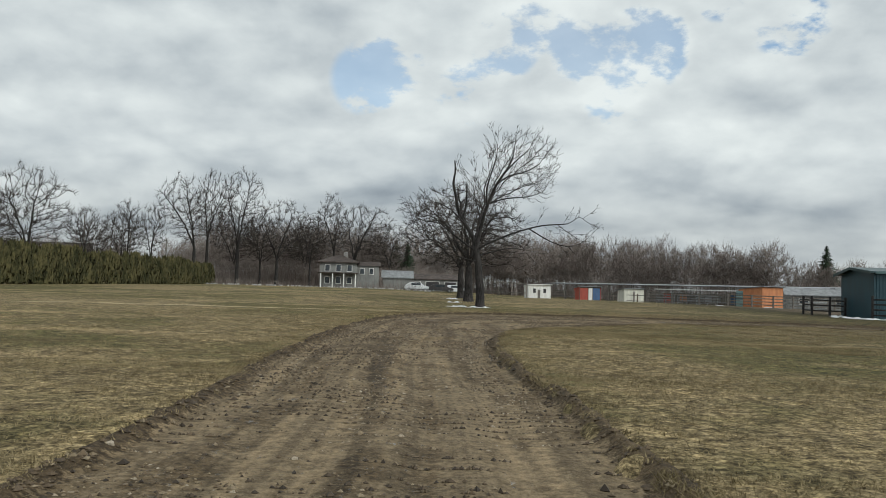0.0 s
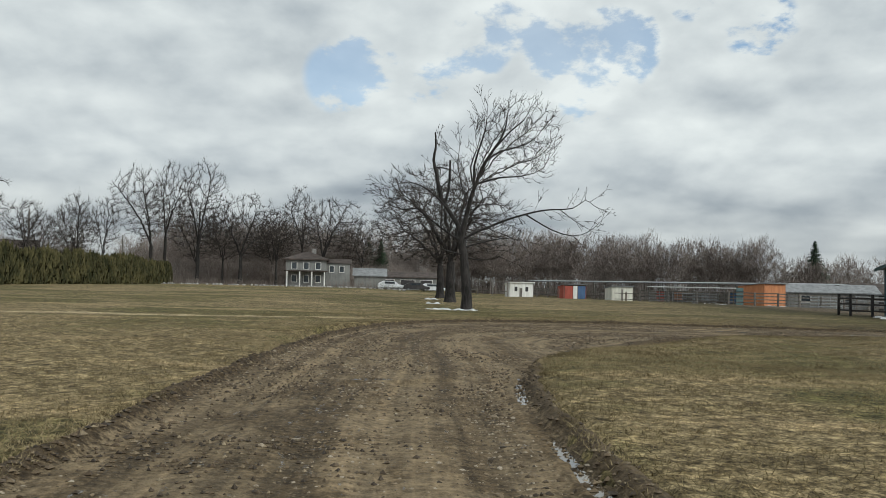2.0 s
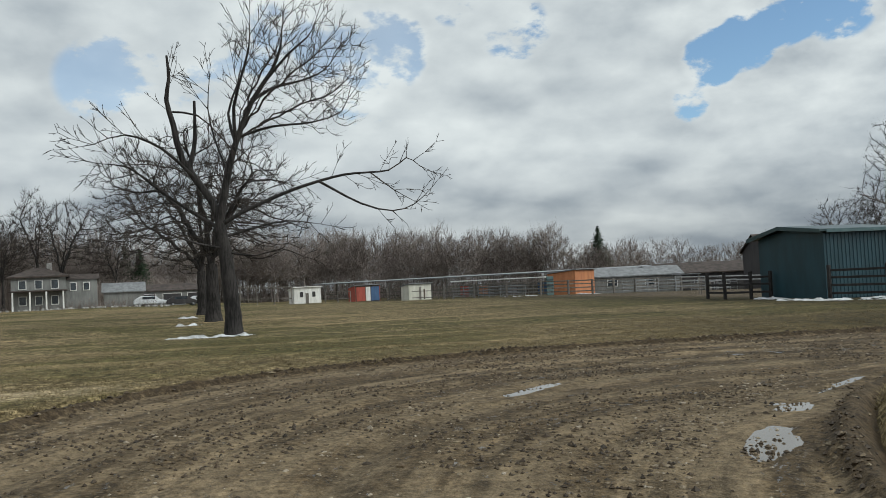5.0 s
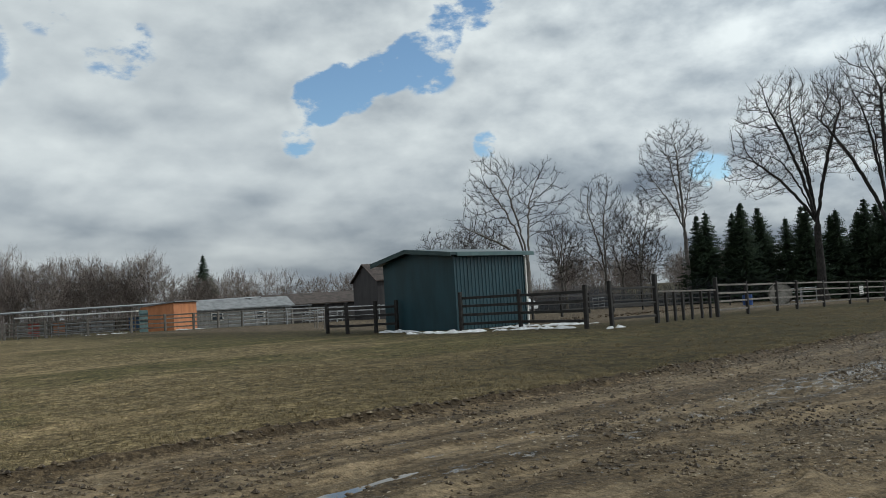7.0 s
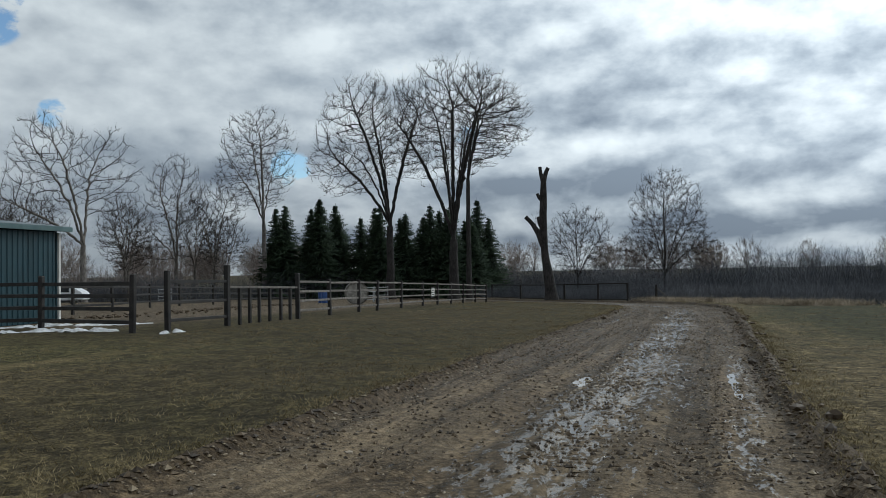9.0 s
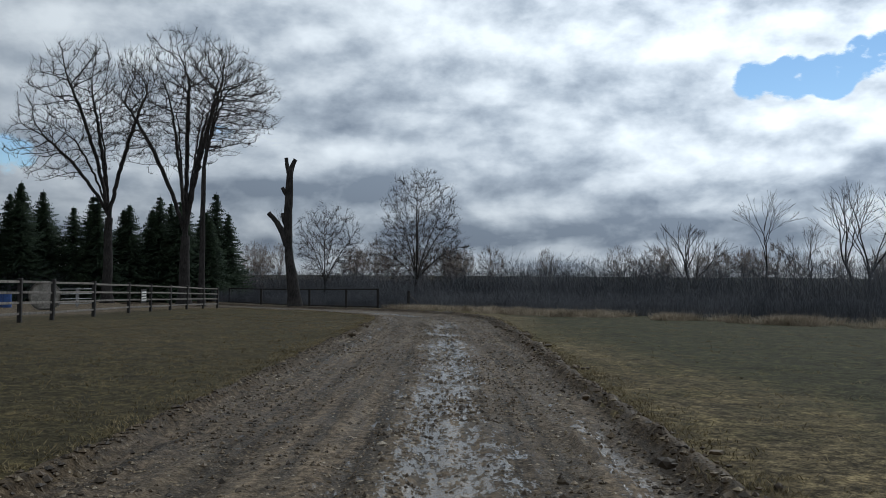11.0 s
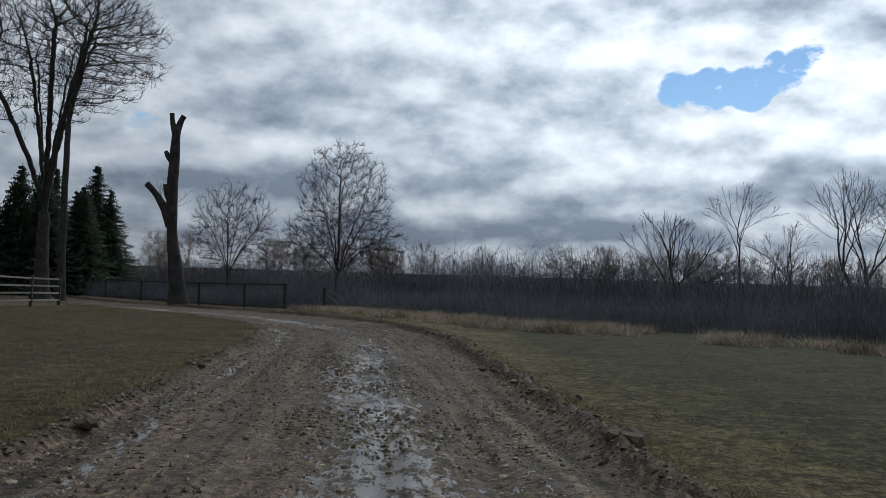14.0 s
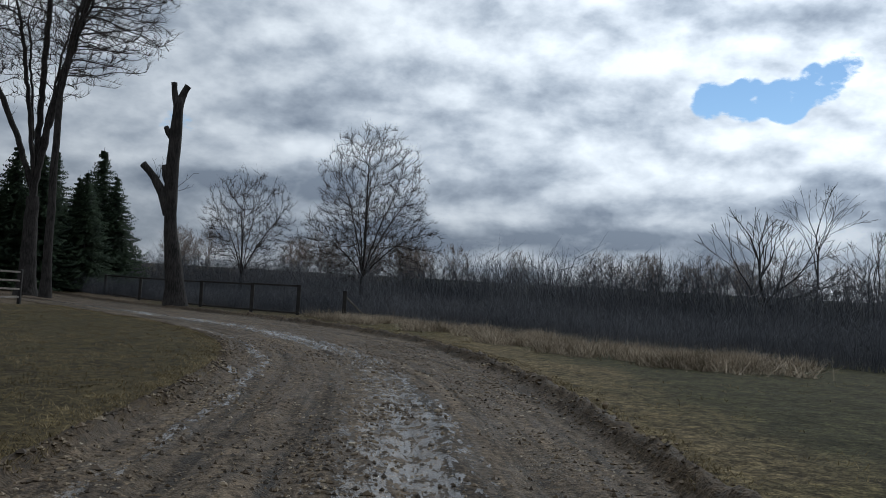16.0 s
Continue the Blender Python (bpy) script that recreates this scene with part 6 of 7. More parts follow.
stall_row()
STEEL = "grey steel pipe corral fence before the stalls"
fence("corral_fence", [(29.6, 117.6), (32.4, 114.9), (35.2, 111.8), (38.0, 108.6), (40.5, 106.8), (43.0, 106.0), (45.4, 105.6), (47.8, 105.2), (50.4, 104.8), (53.0, 104.2), (56, 103.2)],
      (0.35, 0.75, 1.15, 1.5), "weathered", STEEL, 1.6, 0.2, rail=(0.06, 0.12), group="corral fences")
fence("corral_fence", [(47, 96), (52, 95.2), (57, 95), (62, 94.2)], (0.5, 1.0, 1.4), "galv", "pale steel pipe corral panels in the yard", 1.5, 0.12, rail=(0.06, 0.10), group="corral fences")
fence("stake_fence", [(8.0, 152), (10.5, 152), (13.0, 151.5), (15.6, 151)], (0.9, 2.6), "weathered", "tall weathered rail frame beside the white hut", 2.7, 0.12, rail=(0.08, 0.14), group="corral fences")
fence("stake_fence", [(20.6, 150.5), (22.4, 149.6), (24.2, 149)], (0.6, 1.6), "weathered", "weathered low rail fence between the huts", 1.7, 0.12, rail=(0.06, 0.1), group="corral fences")
fence("stake_fence", [(29.4, 146.5), (30.4, 145.6), (31.4, 141.5), (35.0, 138.0), (36.4, 136), (37.6, 133.5)], (0.35, 1.3), "weathered", "weathered stakes and rails before the cream hut", 1.8, 0.12, rail=(0.06, 0.1), group="corral fences")
fence("wire_stake", [(36.4, 76.6), (35.6, 75.2), (34.2, 72.5)], (0.3, 0.9), "weathered", "thin wire mesh stakes at the paddock corner", 1.1, 0.05, rail=(0.012, 0.012), group="paddock fences")

roofed("low_barn", pose(69.5, 122, ground_at(69, 122), 0, 0, -8), 17, 8, 2.6, 1.3, "darkwall", "shingle", "long low dark barn with weathered roof", "barn")
roofed("pale_barn", pose(57.0, 121.5, ground_at(57, 121), 0, 0, -14), 11.5, 5.0, 2.3, 1.0, "greyside", "roof_pale", "low grey barn under a pale metal roof", "barn",
       windows=[("s", -3.4, 1.0, 1.2, 0.8, "glass"), ("s", 1.6, 1.0, 1.2, 0.8, "glass")])
roofed("dark_barn", pose(70.0, 106.5, ground_at(70, 106), 0, 0, -18), 9, 8, 4.6, 1.9, "darkwall", "shingle", "tall dark barn with a brown gable roof", "barn")


# ================= farmhouse and hedge side =================
def farmhouse(x, y):
    ob = thing("farmhouse", pose(x, y, ground_at(x, y) - 0.1, 0, 0, 6), "two-storey grey farmhouse with a hipped brown roof", "house")
    w, d, h = 6.8, 6.4, 4.6
    part("wall", box_mesh("wall", (w, d, h), M["greyside"], (0, 0, h / 2), 0.02), ob, "pale grey siding")
    bm = bmesh.new()
    base = [bm.verts.new(p) for p in ((-w / 2 - 0.5, -d / 2 - 0.5, h), (w / 2 + 0.5, -d / 2 - 0.5, h), (w / 2 + 0.5, d / 2 + 0.5, h), (-w / 2 - 0.5, d / 2 + 0.5, h))]
    lip = [bm.verts.new((v.co.x, v.co.y, h + 0.2)) for v in base]
    peak = [bm.verts.new((-0.5, 0, h + 1.5)), bm.verts.new((0.5, 0, h + 1.5))]
    bm.faces.new(base[::-1])
    for i in range(4):
        bm.faces.new((base[i], base[(i + 1) % 4], lip[(i + 1) % 4], lip[i]))
    for f in ((lip[0], lip[1], peak[1], peak[0]), (lip[1], lip[2], peak[1]), (lip[2], lip[3], peak[0], peak[1]), (lip[3], lip[0], peak[0])):
        bm.faces.new(f)
    roof = part("roof", bm_mesh("roof", bm, M["shingle"]), ob, "hipped brown shingle roof")
    part("chimney", box_mesh("chimney", (0.7, 0.6, 1.6), M["rock"], (1.2, 0.6, h + 1.3), 0.03), roof)
    for wx in (-2.0, 0.0, 2.0):
        for wz in (0.8, 3.0):
            win = part("window", box_mesh("window", (1.0, 0.1, 1.3), M["white"], (wx, -d / 2 - 0.03, wz + 0.65)), ob)
            part("pane", box_mesh("pane", (0.8, 0.1, 1.1), M["glass"], (wx, -d / 2 - 0.05, wz + 0.65)), win)
    porch = part("porch_roof", box_mesh("porch_roof", (w + 0.4, 1.8, 0.2), M["shingle"], (0, -d / 2 - 0.95, 2.75), 0.03), ob)
    for px in (-3.1, -1.0, 1.0, 3.1):
        part("column", box_mesh("column", (0.2, 0.2, 2.65), M["white"], (px, -d / 2 - 1.7, 1.33), 0.02), porch)
    wing = part("wing", box_mesh("wing", (4.0, 5.0, 4.2), M["greyside"], (w / 2 + 2.0, 0.4, 2.1), 0.02), ob, "pale grey side wing")
    part("wing_roof", gable_face("wing_roof", [(w / 2 - 0.1, -2.4, 4.2), (w / 2 - 0.1, 0.4, 5.0), (w / 2 - 0.1, 3.2, 4.2)], (4.4, 0, 0), M["shingle"]), wing)
    for wx in (4.3, 6.0):
        win = part("window", box_mesh("window", (0.9, 0.1, 1.2), M["white"], (wx, -2.13, 3.2)), wing)
    for wx in (4.3, 6.0):
        part("pane", box_mesh("pane", (0.7, 0.1, 1.0), M["glass"], (wx, -2.16, 3.2)), wing)


farmhouse(-19.3, 152)
roofed("garage", pose(-8.6, 156, ground_at(-9, 156), 0, 0, 4), 5.5, 5, 2.2, 1.2, "greyside", "roof_pale", "small pale garage beside the farmhouse", "garage")
roofed("outbuilding", pose(-2.0, 160, ground_at(-2, 160), 0, 0, 4), 10.5, 5, 2.3, 0.9, "greyside", "shingle", "long grey outbuilding with a brown roof", "outbuilding",
       windows=[("s", -3.5, 0.5, 2.2, 1.3, "darkwall"), ("s", 0.0, 0.5, 2.6, 1.3, "darkwall"), ("s", 3.4, 0.5, 2.2, 1.3, "darkwall")])
roofed("hedge_house", pose(-76, 156, ground_at(-76, 156), 0, 0, 20), 16, 9, 4.2, 3.0, "brown", "shingle", "brown-roofed house half hidden behind the hedge", "house",
       windows=[("s", -3.6, 2.6, 1.3, 1.4, "glass"), ("s", -1.6, 2.6, 1.3, 1.4, "glass")])


def hedge():
    """A clipped row of upright cedars."""
    rng = np.random.default_rng(4)
    ys = np.arange(40, 156.5, 0.95)
    v = []
    for y in ys:
        h = rng.uniform(3.5, 4.3) * (0.86 if y > 140 else 1.0)
        n = 190
        a, t = rng.uniform(0, 2 * math.pi, n), rng.uniform(0.02, 1.0, n)
        r = 0.78 * (1 - 0.62 * t ** 1.8) * rng.uniform(0.75, 1.1, n)
        x0, y0 = -44 + np.cos(a) * r + 0.15 * math.sin(y), y + np.sin(a) * r
        z0 = ground_at(-44, y) + t * h
        w, up = rng.uniform(0.12, 0.26, n), rng.uniform(0.35, 0.8, n)
        ox, oy = np.cos(a) * rng.uniform(0.02, 0.22, n), np.sin(a) * rng.uniform(0.02, 0.22, n)
        tx, ty = -np.sin(a) * w, np.cos(a) * w
        v.append(np.stack([np.column_stack([x0 - tx, y0 - ty, z0 - 0.1]), np.column_stack([x0 + tx, y0 + ty, z0 - 0.1]), np.column_stack([x0 + ox, y0 + oy, z0 + up])], 1).reshape(-1, 3))
    v = np.vstack(v)
    tagged(new("cedar_hedge", mesh_of("cedar_hedge", v, np.arange(len(v)).reshape(-1, 3), M["cedar"])), "tall olive-green cedar hedge along the field", "hedge", kind="stuff")


hedge()


def utility_pole(x, y, h, arm=False):
    ob = thing("utility_pole", place(x, y), "pale weathered utility pole rising behind the hedge", "utility pole", "utility poles")
    part("pole", tubes("pole", [(0, 0, -0.3, 0, 0, h, 0.17, 0.12)], 8, M["bark_pale"]), ob)
    if arm:
        part("lamp_arm", tubes("lamp_arm", [(0, 0, h - 0.2, 0.5, 0, h + 0.3, 0.04, 0.04), (0.5, 0, h + 0.3, 1.4, 0, h + 0.35, 0.04, 0.04)], 6, M["galv"]), ob)


utility_pole(-66.6, 151, 12.4)
utility_pole(-64.5, 168, 10.5)
utility_pole(-62.7, 184.7, 10.0, True)

# ================= puddles, snow, clods, stones, grass =================
def blob(name, x, y, length, width, turn, z, material, label, category, seed, dome=0.0, group=""):
    """An irregular patch: flat water, or a low mound of snow."""
    rng = np.random.default_rng(seed)
    n, rings = 72, 9 if dome else 5
    a = np.linspace(0, 2 * math.pi, n, endpoint=False)
    edge = 1 + 0.22 * np.sin(a * 2 + rng.uniform(0, 6)) + 0.13 * np.sin(a * 3 + rng.uniform(0, 6)) + 0.10 * np.sin(a * 5 + rng.uniform(0, 6)) + 0.06 * np.sin(a * 9 + rng.uniform(0, 6)) + 0.04 * np.sin(a * 14 + rng.uniform(0, 6)) + rng.normal(0, 0.015, n)
    edge = edge if dome else np.ones(n)
    c, s = math.cos(radians(turn)), math.sin(radians(turn))
    verts, faces = [(0.0, 0.0, dome)], []
    for k in range(1, rings + 1):
        f = k / rings
        lx, ly = np.cos(a) * edge * f * length / 2, np.sin(a) * edge * f * width / 2
        h = dome * (1 - f * f) * (0.5 + rng.random(n)) - (0.03 * f * f if dome else 0)
        verts += list(zip(lx * c - ly * s, lx * s + ly * c, h))
    for i in range(n):
        j = (i + 1) % n
        faces.append((0, 1 + i, 1 + j))
        for k in range(rings - 1):
            p, q = 1 + k * n, 1 + (k + 1) * n
            faces += [(p + i, q + i, q + j), (p + i, q + j, p + j)]
    verts = np.array(verts)
    if dome:
        verts[:, 2] = ground_z(verts[:, 0] + x, verts[:, 1] + y) - z + verts[:, 2] + 0.34 * (fbm((verts[:, 0] + x) * 3.4, (verts[:, 1] + y) * 3.4, 77, 4) - 0.50)
    ob = new(name, mesh_of(name, verts, faces, M[material], True))
    ob.location = (x, y, z)
    return tagged(ob, label, category, group)


for n, ((x, y, L, W, turn), level) in enumerate(zip(PUDDLES, WATER)):
    blob("puddle", x, y, L * 1.45, W * 1.45, turn, level, "water", "shallow muddy puddle reflecting the grey sky", "puddle", n, 0.0, "puddles")

SNOW = [(28.6, 55.9, 4.6, 1.5, -62), (30.4, 53.2, 3.8, 1.2, -70), (33.3, 56.4, 3.6, 1.0, -20), (29.3, 60.0, 3.4, 0.9, 85), (1.7, 54.5, 2.8, 0.36, 8), (2.9, 54.75, 1.3, 0.4, 5), (1.0, 65.3, 2.2, 0.35, 8), (0.8, 73.6, 2.0, 0.4, 6), (34.4, 54.4, 2.6, 0.6, -30), (30.4, 49.5, 1.4, 0.4, 10), (45.4, 111.6, 4.5, 0.6, -25), (37.8, 113.5, 3.2, 0.5, -35)]
for n, (x, y, L, W, turn) in enumerate(SNOW):
    blob("snow_patch", x, y, L, W, turn, ground_at(x, y), "snow", "thin melting patch of old dirty snow", "snow patch", 50 + n, 0.05, "snow patches")


def pebbles(name, xyz, size, material, label, category, seed, flat=0.7, rough=False):
    """Many lumps of stone or earth in one mesh; rough ones have eight sides only."""
    rng = np.random.default_rng(seed)
    if rough:
        v0 = np.array([(1, 0, 0), (-1, 0, 0), (0, 1, 0), (0, -1, 0), (0, 0, 1), (0, 0, -1)], float)
        f0 = np.array([(a, b, 4) if (a + b // 2) % 2 else (b, a, 4) for a in (0, 1) for b in (2, 3)] + [(b, a, 5) if (a + b // 2) % 2 else (a, b, 5) for a in (0, 1) for b in (2, 3)])
    else:
        ico = bmesh.new()
        bmesh.ops.create_icosphere(ico, subdivisions=1, radius=1.0)
        v0 = np.array([v.co for v in ico.verts])
        f0 = np.array([[v.index for v in f.verts] for f in ico.faces])
        ico.free()
    n = len(xyz)
    v = v0[None] * rng.uniform(0.65, 1.25, (n, len(v0), 1)) * size[:, None, None]
    v = v * np.array([1, 1, flat]) * rng.uniform(0.7, 1.3, (n, 1, 3))
    a = rng.uniform(0, 2 * math.pi, n)
    c, s = np.cos(a)[:, None], np.sin(a)[:, None]
    v = np.stack([v[..., 0] * c - v[..., 1] * s, v[..., 0] * s + v[..., 1] * c, v[..., 2]], -1) + np.asarray(xyz)[:, None]
    f = f0[None] + (np.arange(n) * len(v0))[:, None, None]
    tagged(new(name, mesh_of(name, v.reshape(-1, 3), f.reshape(-1, 3), M[material])), label, category, kind="stuff")


def on_track(rng, n, across):
    """n random places on the track; across: function that gives metres from the outer edge for a width."""
    run = np.concatenate([[0], np.cumsum(np.linalg.norm(np.diff(MID, axis=0), axis=1))])
    i = np.searchsorted(run, rng.uniform(31.0, 128.0, n))
    width = 2 * HALF[i]
    u = across(n, width)
    k = (u / width)[:, None]
    xy = EDGE[i, :2] * (1 - k) + EDGE[i, 2:] * k
    along = run[i]
    return np.column_stack([xy, land(xy[:, 0], xy[:, 1]) + track_height(u, along, width)])


rng = np.random.default_rng(77)
p = on_track(rng, 84000, lambda n, w: np.choose(rng.integers(0, 4, n), [rng.uniform(0.02, 0.98, n), rng.normal(0.46, 0.07, n), np.abs(rng.normal(0.06, 0.10, n)), rng.normal(0.86, 0.05, n)]) * w)
keep = fbm(p[:, 0] * 0.5, p[:, 1] * 0.5, 13, 3) > rng.uniform(0.25, 0.66, len(p))
p = p[keep]
pebbles("gravel", p[:2500], np.minimum(rng.lognormal(-3.8, 0.35, 2500), 0.042), "gravel", "scattered muddy gravel stones on the track", "gravel", 1)
pebbles("gravel", p[2500:], np.minimum(rng.lognormal(-4.15, 0.35, len(p) - 2500), 0.026), "gravel", "fine muddy gravel strewn over the track", "gravel", 3, 0.5, True)
side = rng.random(20000) < 0.6
p = on_track(rng, 20000, lambda n, w: np.where(side, np.where(rng.random(n) < 0.75, rng.normal(-0.02, 0.045, n), np.abs(rng.normal(0.1, 0.5, n))), w - rng.normal(0.05, 0.12, n)))
keep = fbm(p[:, 0] * 0.9, p[:, 1] * 0.9, 15, 3) > rng.uniform(0.2, 0.6, len(p))
pebbles("mud_clods", p[keep] + (0, 0, 0.006), np.minimum(rng.lognormal(-3.95, 0.45, keep.sum()), 0.05), "crumb", "dark crumbled clods of mud along the track edges", "mud clods", 2, 0.6, True)


p = on_track(rng, 90000, lambda n, w: rng.uniform(0.03, 0.97, n) * w)
keep = fbm(p[:, 0] * 0.8, p[:, 1] * 0.8, 23, 3) + 0.05 * smoothstep(p[:, 0], 4, 20) > rng.uniform(0.40, 0.62, len(p))
keep &= (p[:, 0] < 13) & (p[:, 1] > 27) & (rng.random(len(p)) < 0.8) | (p[:, 1] <= 27) & (rng.random(len(p)) < 0.22) | (np.abs(p[:, 1] - 36.4) < 0.8) & (rng.random(len(p)) < 0.6) | (rng.random(len(p)) < 0.28)
p = p[keep]
pebbles("mud_lumps", p + (0, 0, 0.004), np.minimum(rng.lognormal(-3.95, 0.32, len(p)), 0.032), "crumb", "small dark lumps of mud churned up on the track", "mud clods", 14, 0.75, True)
w = rng.uniform(0, 1, 900)
p = np.column_stack([17 + 42 * w, np.zeros(900)])
k = [int(np.argmin(np.abs(EDGE[:, 2] - px) + (EDGE[:, 1] < 20) * 99)) for px in p[:, 0]]
p[:, 1] = EDGE[k, 3] + rng.normal(-0.05, 0.16, 900)
heap = fbm(p[:, 0] * 0.8, p[:, 1] * 0.3, 19, 3) > rng.uniform(0.35, 0.6, 900)
p = p[heap]
pebbles("berm_clods", np.column_stack([p, land(p[:, 0], p[:, 1]) + 0.03]), np.minimum(rng.lognormal(-3.75, 0.5, len(p)), 0.085), "crumb", "dark lumps of turned earth along the berm", "mud clods", 12, 0.7)


def earth_clod(x, y, size, seed):
    """One large lump of turned earth, rough all round."""
    bm = bmesh.new()
    bmesh.ops.create_icosphere(bm, subdivisions=2, radius=1.0)
    for v in bm.verts:
        k = 1 + 0.42 * noise.noise(v.co * 1.4 + Vector((seed, 0, 0))) + 0.22 * noise.noise(v.co * 3.6 + Vector((0, seed, 0)))
        v.co = Vector((v.co.x * k * 1.25, v.co.y * k, v.co.z * k * 0.72)) * size
    ob = new("earth_clod", bm_mesh("earth_clod", bm, M["clod"]))
    ob.matrix_basis = pose(x, y, ground_at(x, y) + size * 0.34, 0, 0, seed * 50)
    tagged(ob, "large dark clod of earth beside the track", "clod", "earth clods")


for n, (x, y, size) in enumerate(((40.55, 34.22, 0.15), (40.9, 34.1, 0.08), (45.1, 34.12, 0.11), (39.4, 34.36, 0.09), (37.6, 34.42, 0.10), (55.6, 34.0, 0.12), (56.4, 34.1, 0.09), (47.6, 39.05, 0.10), (46.6, 39.0, 0.11), (47.0, 39.2, 0.07), (41.2, 38.9, 0.10))):
    earth_clod(x, y, size, n + 1)


def grass(name, xy, blades, tall, wide, material, label, seed, sink=0.0, spread=1.1, clump=6.0):
    """Tufts of thin blades in one mesh."""
    r = np.random.default_rng(seed)
    n = len(xy) * blades
    base = np.repeat(xy, blades, 0) + r.normal(0, wide * clump, (n, 2))
    z = ground_z(base[:, 0], base[:, 1]) - sink
    h = r.uniform(*tall, n)
    a = r.uniform(0, 2 * math.pi, n)
    lean = r.normal(0, spread, (n, 2)) * h[:, None]
    dx, dy = np.cos(a) * wide / 2, np.sin(a) * wide / 2
    v = np.stack([np.column_stack([base[:, 0] - dx, base[:, 1] - dy, z - 0.01]), np.column_stack([base[:, 0] + dx, base[:, 1] + dy, z - 0.01]),
                  np.column_stack([base + lean, z + h])], 1)
    tagged(new(name, mesh_of(name, v.reshape(-1, 3), np.arange(n * 3).reshape(-1, 3), M[material])), label, "grass", kind="stuff")


def near_track(n, lo, hi, seed):
    """Places beside the track, thinning out with distance."""
    r = np.random.default_rng(seed)
    i = r.integers(200, len(EDGE) - 250, n)
    away = lo + (hi - lo) * r.random(n) ** 1.7
    left = r.random(n) < 0.5
    d = EDGE[i, :2] - EDGE[i, 2:]
    d /= np.linalg.norm(d, axis=1, keepdims=True)
    xy = np.where(left[:, None], EDGE[i, :2] + d * away[:, None], EDGE[i, 2:] - d * away[:, None])
    off = off_track(xy[:, 0], xy[:, 1])
    turf = (xy[:, 0] > 16) & (off > 0.5) & (r.random(n) < np.where(xy[:, 1] < 34, 0.92, 0.6))
    return xy[(off > -0.05) & ~turf]


grass("grass_tufts", near_track(62000, 0.0, 10.0, 3), 10, (0.015, 0.05), 0.012, "blade", "short dry straw-coloured grass tufts beside the track", 4)
r = np.random.default_rng(6)
STRIP = spline([(86, 41.2, 0, 0), (77, 36.9, 0, 0), (70, 34.2, 0, 0), (62.3, 31.2, 0, 0), (58, 27.4, 0, 0), (54, 24.2, 0, 0), (49, 21, 0, 0), (40, 16.5, 0, 0), (28, 11, 0, 0), (15, 6, 0, 0)], 0.2)[:, :2]
tang = np.gradient(STRIP, axis=0)
tang /= np.linalg.norm(tang, axis=1, keepdims=True)
k = r.integers(0, len(STRIP), 3000)
xy = STRIP[k] + np.column_stack([-tang[k, 1], tang[k, 0]]) * (r.random(3000) ** 1.8 * 4.2 - 0.2)[:, None]
xy = xy[fbm(xy[:, 0] * 0.8, xy[:, 1] * 0.8, 8, 3) > r.uniform(0.44, 0.58, len(xy))]
grass("tall_grass", xy, 64, (0.08, 0.44), 0.024, "tallgrass", "low tussocks of dry bleached grass before the thicket", 7, 0.0, 0.95, 9.0)
xy = xy[::7]
grass("tall_grass", xy, 26, (0.25, 0.62), 0.018, "tallgrass", "tall dry grass stalks standing above the tussocks", 17, 0.0, 0.35, 10.0)

# ================= yard clutter =================
def bale_feeder(x, y):
    ob = thing("round_bale", place(x, y), "weathered grey round hay bale in the paddock", "hay bale")
    bm = bmesh.new()
    bmesh.ops.create_cone(bm, cap_ends=True, segments=24, radius1=0.85, radius2=0.85, depth=1.3)
    for v in bm.verts:
        k = 1 + 0.06 * noise.noise(v.co * 2.3)
        v.co = Vector((v.co.x * k, v.co.y * k, v.co.z + 0.04 * noise.noise(v.co * 3)))
    bmesh.ops.bevel(bm, geom=[e for e in bm.edges if e.calc_face_angle(0) > 1], offset=0.1, segments=2, affect="EDGES")
    bmesh.ops.rotate(bm, cent=(0, 0, 0), matrix=Matrix.Rotation(radians(90), 3, "Y"), verts=bm.verts)
    bmesh.ops.translate(bm, vec=(0, 0, 0.82), verts=bm.verts)
    part("bale", bm_mesh("bale", bm, M["hay"]), ob, at=pose(0, 0, 0, 0, 0, 25))
    part("wrap", tubes("wrap", [(-0.68, 0, 0.82, 0.68, 0, 0.82, 0.862, 0.862)], 24, M["hay"]), ob, at=pose(0, 0, 0, 0, 0, 25))


bale_feeder(66.5, 59.2)


def barrel(x, y, mat, label):
    ob = thing("barrel", place(x, y), label, "barrel", "yard barrels")
    part("drum", tubes("drum", [(0, 0, 0, 0, 0, 0.9, 0.29, 0.29)], 14, M[mat]), ob)
    for z in (0.3, 0.6):
        part("hoop", tubes("hoop", [(0, 0, z - 0.02, 0, 0, z + 0.02, 0.305, 0.305)], 14, M[mat]), ob)
    part("lid", box_mesh("lid", (0.4, 0.4, 0.03), M[mat], (0, 0, 0.89), 0.01), ob)


barrel(73.5, 65.0, "bluetarp", "blue plastic barrel standing in the paddock")
barrel(74.2, 65.6, "bluetarp", "blue plastic barrel standing in the paddock")


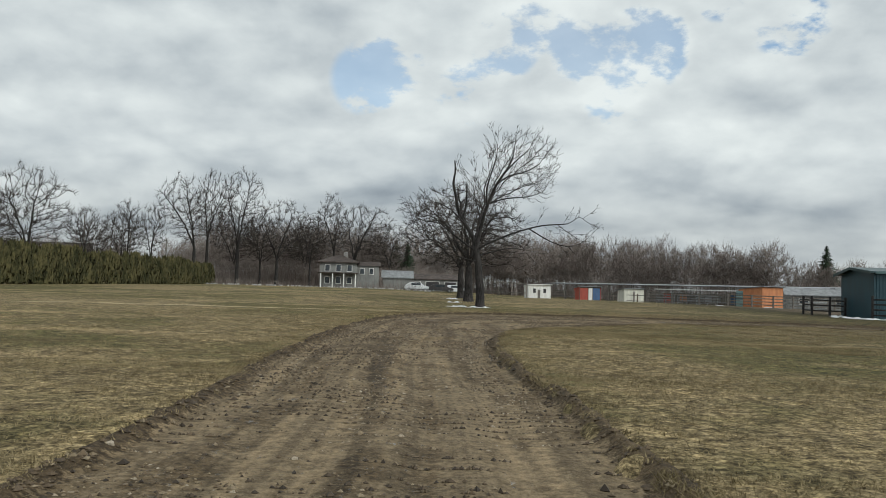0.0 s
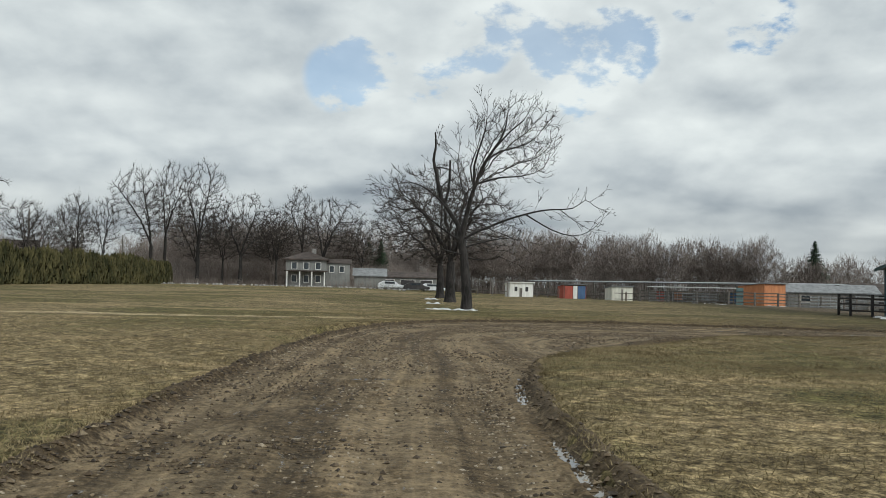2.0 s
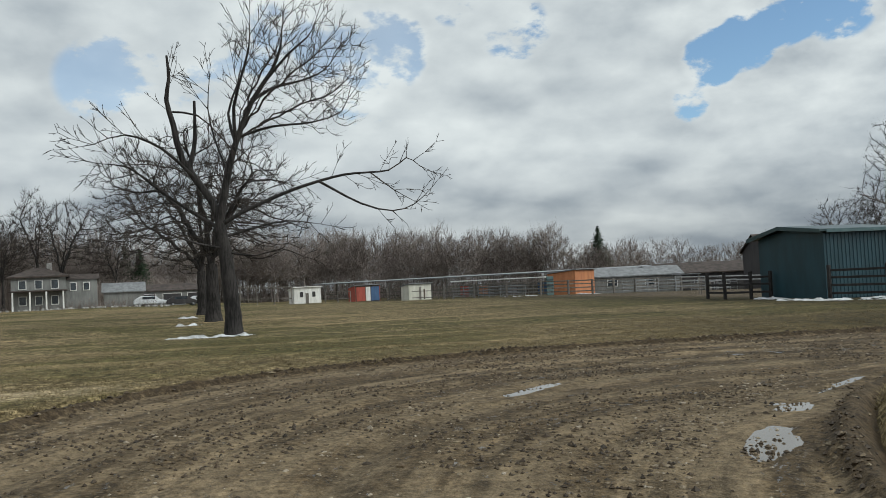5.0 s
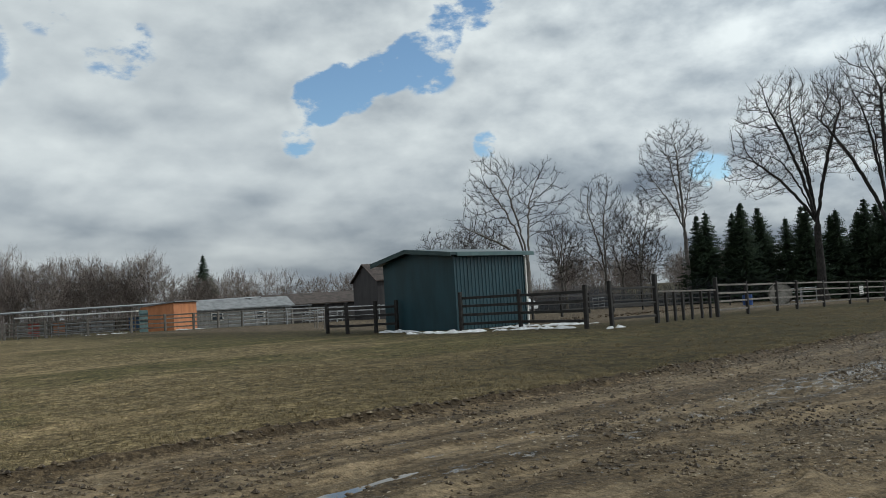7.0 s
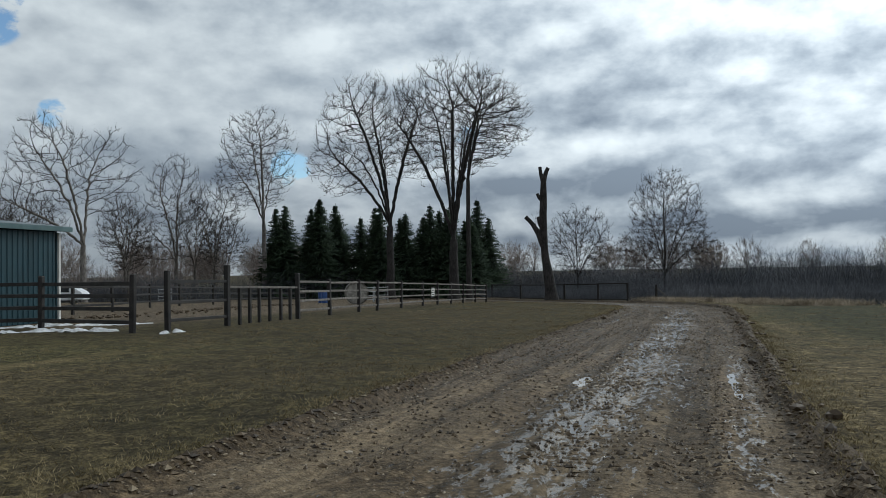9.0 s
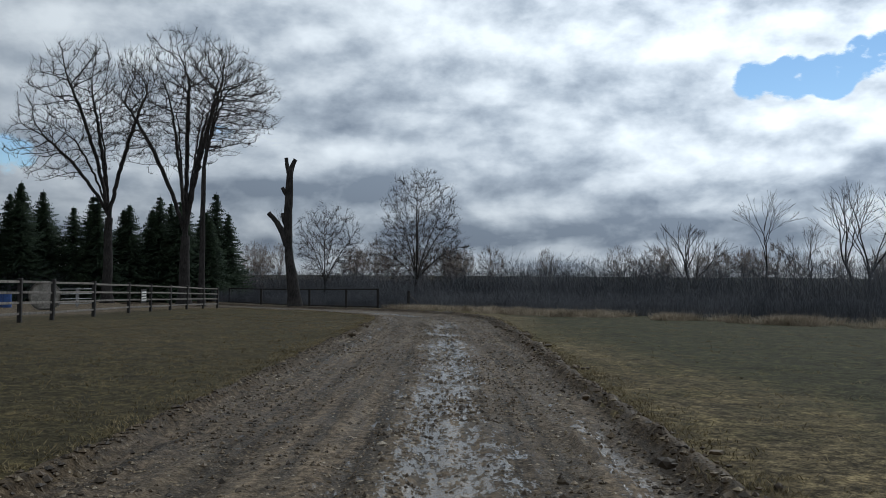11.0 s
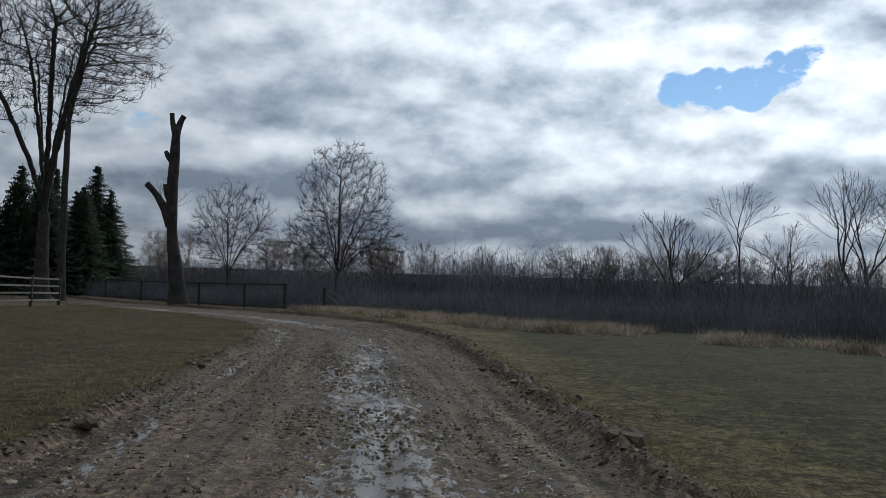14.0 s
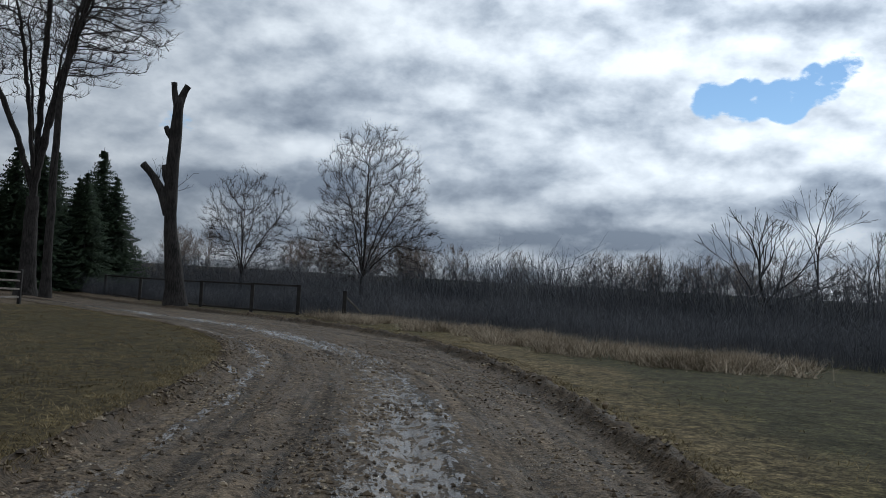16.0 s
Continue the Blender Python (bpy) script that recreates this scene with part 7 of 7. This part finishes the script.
def parked_car(x, y, turn, mat, label, kind="car"):
    ob = thing("parked_car", place(x, y, turn), label, "car", "parked cars")
    bm = bmesh.new()
    lo = [(-2.2, 0.35), (2.2, 0.35), (2.25, 0.75), (1.3, 0.95), (0.7, 1.45), (-1.2, 1.5), (-2.1, 1.0), (-2.25, 0.7)]
    a = [bm.verts.new((px, -0.85, pz)) for px, pz in lo]
    f = bm.faces.new(a)
    e = bmesh.ops.extrude_face_region(bm, geom=[f])
    bmesh.ops.translate(bm, vec=(0, 1.7, 0), verts=[v for v in e["geom"] if isinstance(v, bmesh.types.BMVert)])
    bmesh.ops.recalc_face_normals(bm, faces=bm.faces)
    bmesh.ops.bevel(bm, geom=list(bm.edges), offset=0.07, segments=2, affect="EDGES")
    body = part("body", bm_mesh("body", bm, M[mat]), ob)
    for s in (-0.87, 0.87):
        part("side_window", box_mesh("side_window", (1.7, 0.04, 0.36), M["glass"], (-0.25, s, 1.2)), body)
    for px in (-1.4, 1.4):
        for py in (-0.8, 0.8):
            wheel = part("wheel", tubes("wheel", [(0, -0.1, 0, 0, 0.1, 0, 0.33, 0.33)], 16, M["rubber"]), ob, at=pose(px, py, 0.32))
            part("rim", box_mesh("rim", (0.3, 0.24, 0.3), M["galv"], (0, 0, 0), 0.06), wheel)


parked_car(67.5, 86.5, 110, "carpaint", "pale car parked beyond the paddock fence")
parked_car(-4.6, 148.5, 8, "carpaint", "pale car parked before the grey outbuilding")
parked_car(-0.2, 148.2, 4, "darkwall", "dark car parked before the grey outbuilding")
parked_car(2.5, 150.2, 12, "carpaint", "pale car parked beside the farm drive")


def pallets(x, y, turn):
    ob = thing("steel_rack", place(x, y, turn), "pale steel gate panel leaning in the paddock yard", "gate panel", "yard panels")
    for z in (0.25, 0.6, 0.95, 1.3):
        part("bar", tubes("bar", [(-1.5, 0, z, 1.5, 0, z, 0.035, 0.035)], 6, M["galv"]), ob)
    for px in (-1.5, 0.0, 1.5):
        part("upright", tubes("upright", [(px, 0, 0, px, 0, 1.4, 0.04, 0.04)], 6, M["galv"]), ob)


for x, y, turn in ((82.0, 64.0, 20), (78.5, 62.5, -30), (72.5, 61.8, 5), (84, 88, 10), (58, 92, 30), (54, 99, 0), (33.0, 120.5, -46), (35.4, 118.0, -46), (37.6, 115.6, -44), (49.5, 108.0, -12), (53.0, 107.0, -15), (57.5, 106.0, 20), (60.0, 112.0, 40), (63.5, 110.5, 0), (46.5, 100.5, 10)):
    pallets(x, y, turn)


def feed_shelter(x, y, turn):
    ob = thing("feed_shelter", place(x, y, turn), "small open feed shelter with a pale flat roof", "shelter")
    for px in (-1.5, 1.5):
        for py in (-0.9, 0.9):
            part("post", box_mesh("post", (0.12, 0.12, 2.1), M["weathered"], (px, py, 1.05)), ob)
    part("roof", box_mesh("roof", (3.5, 2.3, 0.12), M["roof_pale"], (0, 0, 2.16)), ob)
    part("manger", box_mesh("manger", (2.6, 0.6, 0.5), M["weathered"], (0, 0.2, 0.6)), ob)


feed_shelter(61.3, 115.6, -30)


def hut_door(x, y, turn):
    ob = thing("hut_door", place(x, y, turn), "teal painted board door leaning beside the orange shed", "door")
    part("panel", box_mesh("panel", (1.7, 0.06, 2.2), M["fascia"], (0, 0, 1.1)), ob)
    for z in (0.4, 1.1, 1.8):
        part("batten", box_mesh("batten", (1.6, 0.04, 0.14), M["green"], (0, -0.05, z)), ob)


hut_door(41.0, 112.6, 38)
rng = np.random.default_rng(31)
t = rng.random(260)
xy = np.column_stack([38 + 26 * t, 58.5 + 5.5 * t]) + rng.normal(0, 0.7, (260, 2))
pebbles("rubble", np.column_stack([xy, land(xy[:, 0], xy[:, 1]) + 0.04]), rng.uniform(0.04, 0.11, 260), "clod", "scattered dark rubble in the trampled paddock", "rubble", 8)
t = rng.random(130)
xy = np.column_stack([-46 + 44 * t, 150.5 - 5.5 * t]) + rng.normal(0, 0.35, (130, 2))
pebbles("border_stones", np.column_stack([xy, land(xy[:, 0], xy[:, 1]) + 0.08]), rng.uniform(0.13, 0.30, 130), "rock", "row of pale border stones before the farmhouse", "stones", 9)
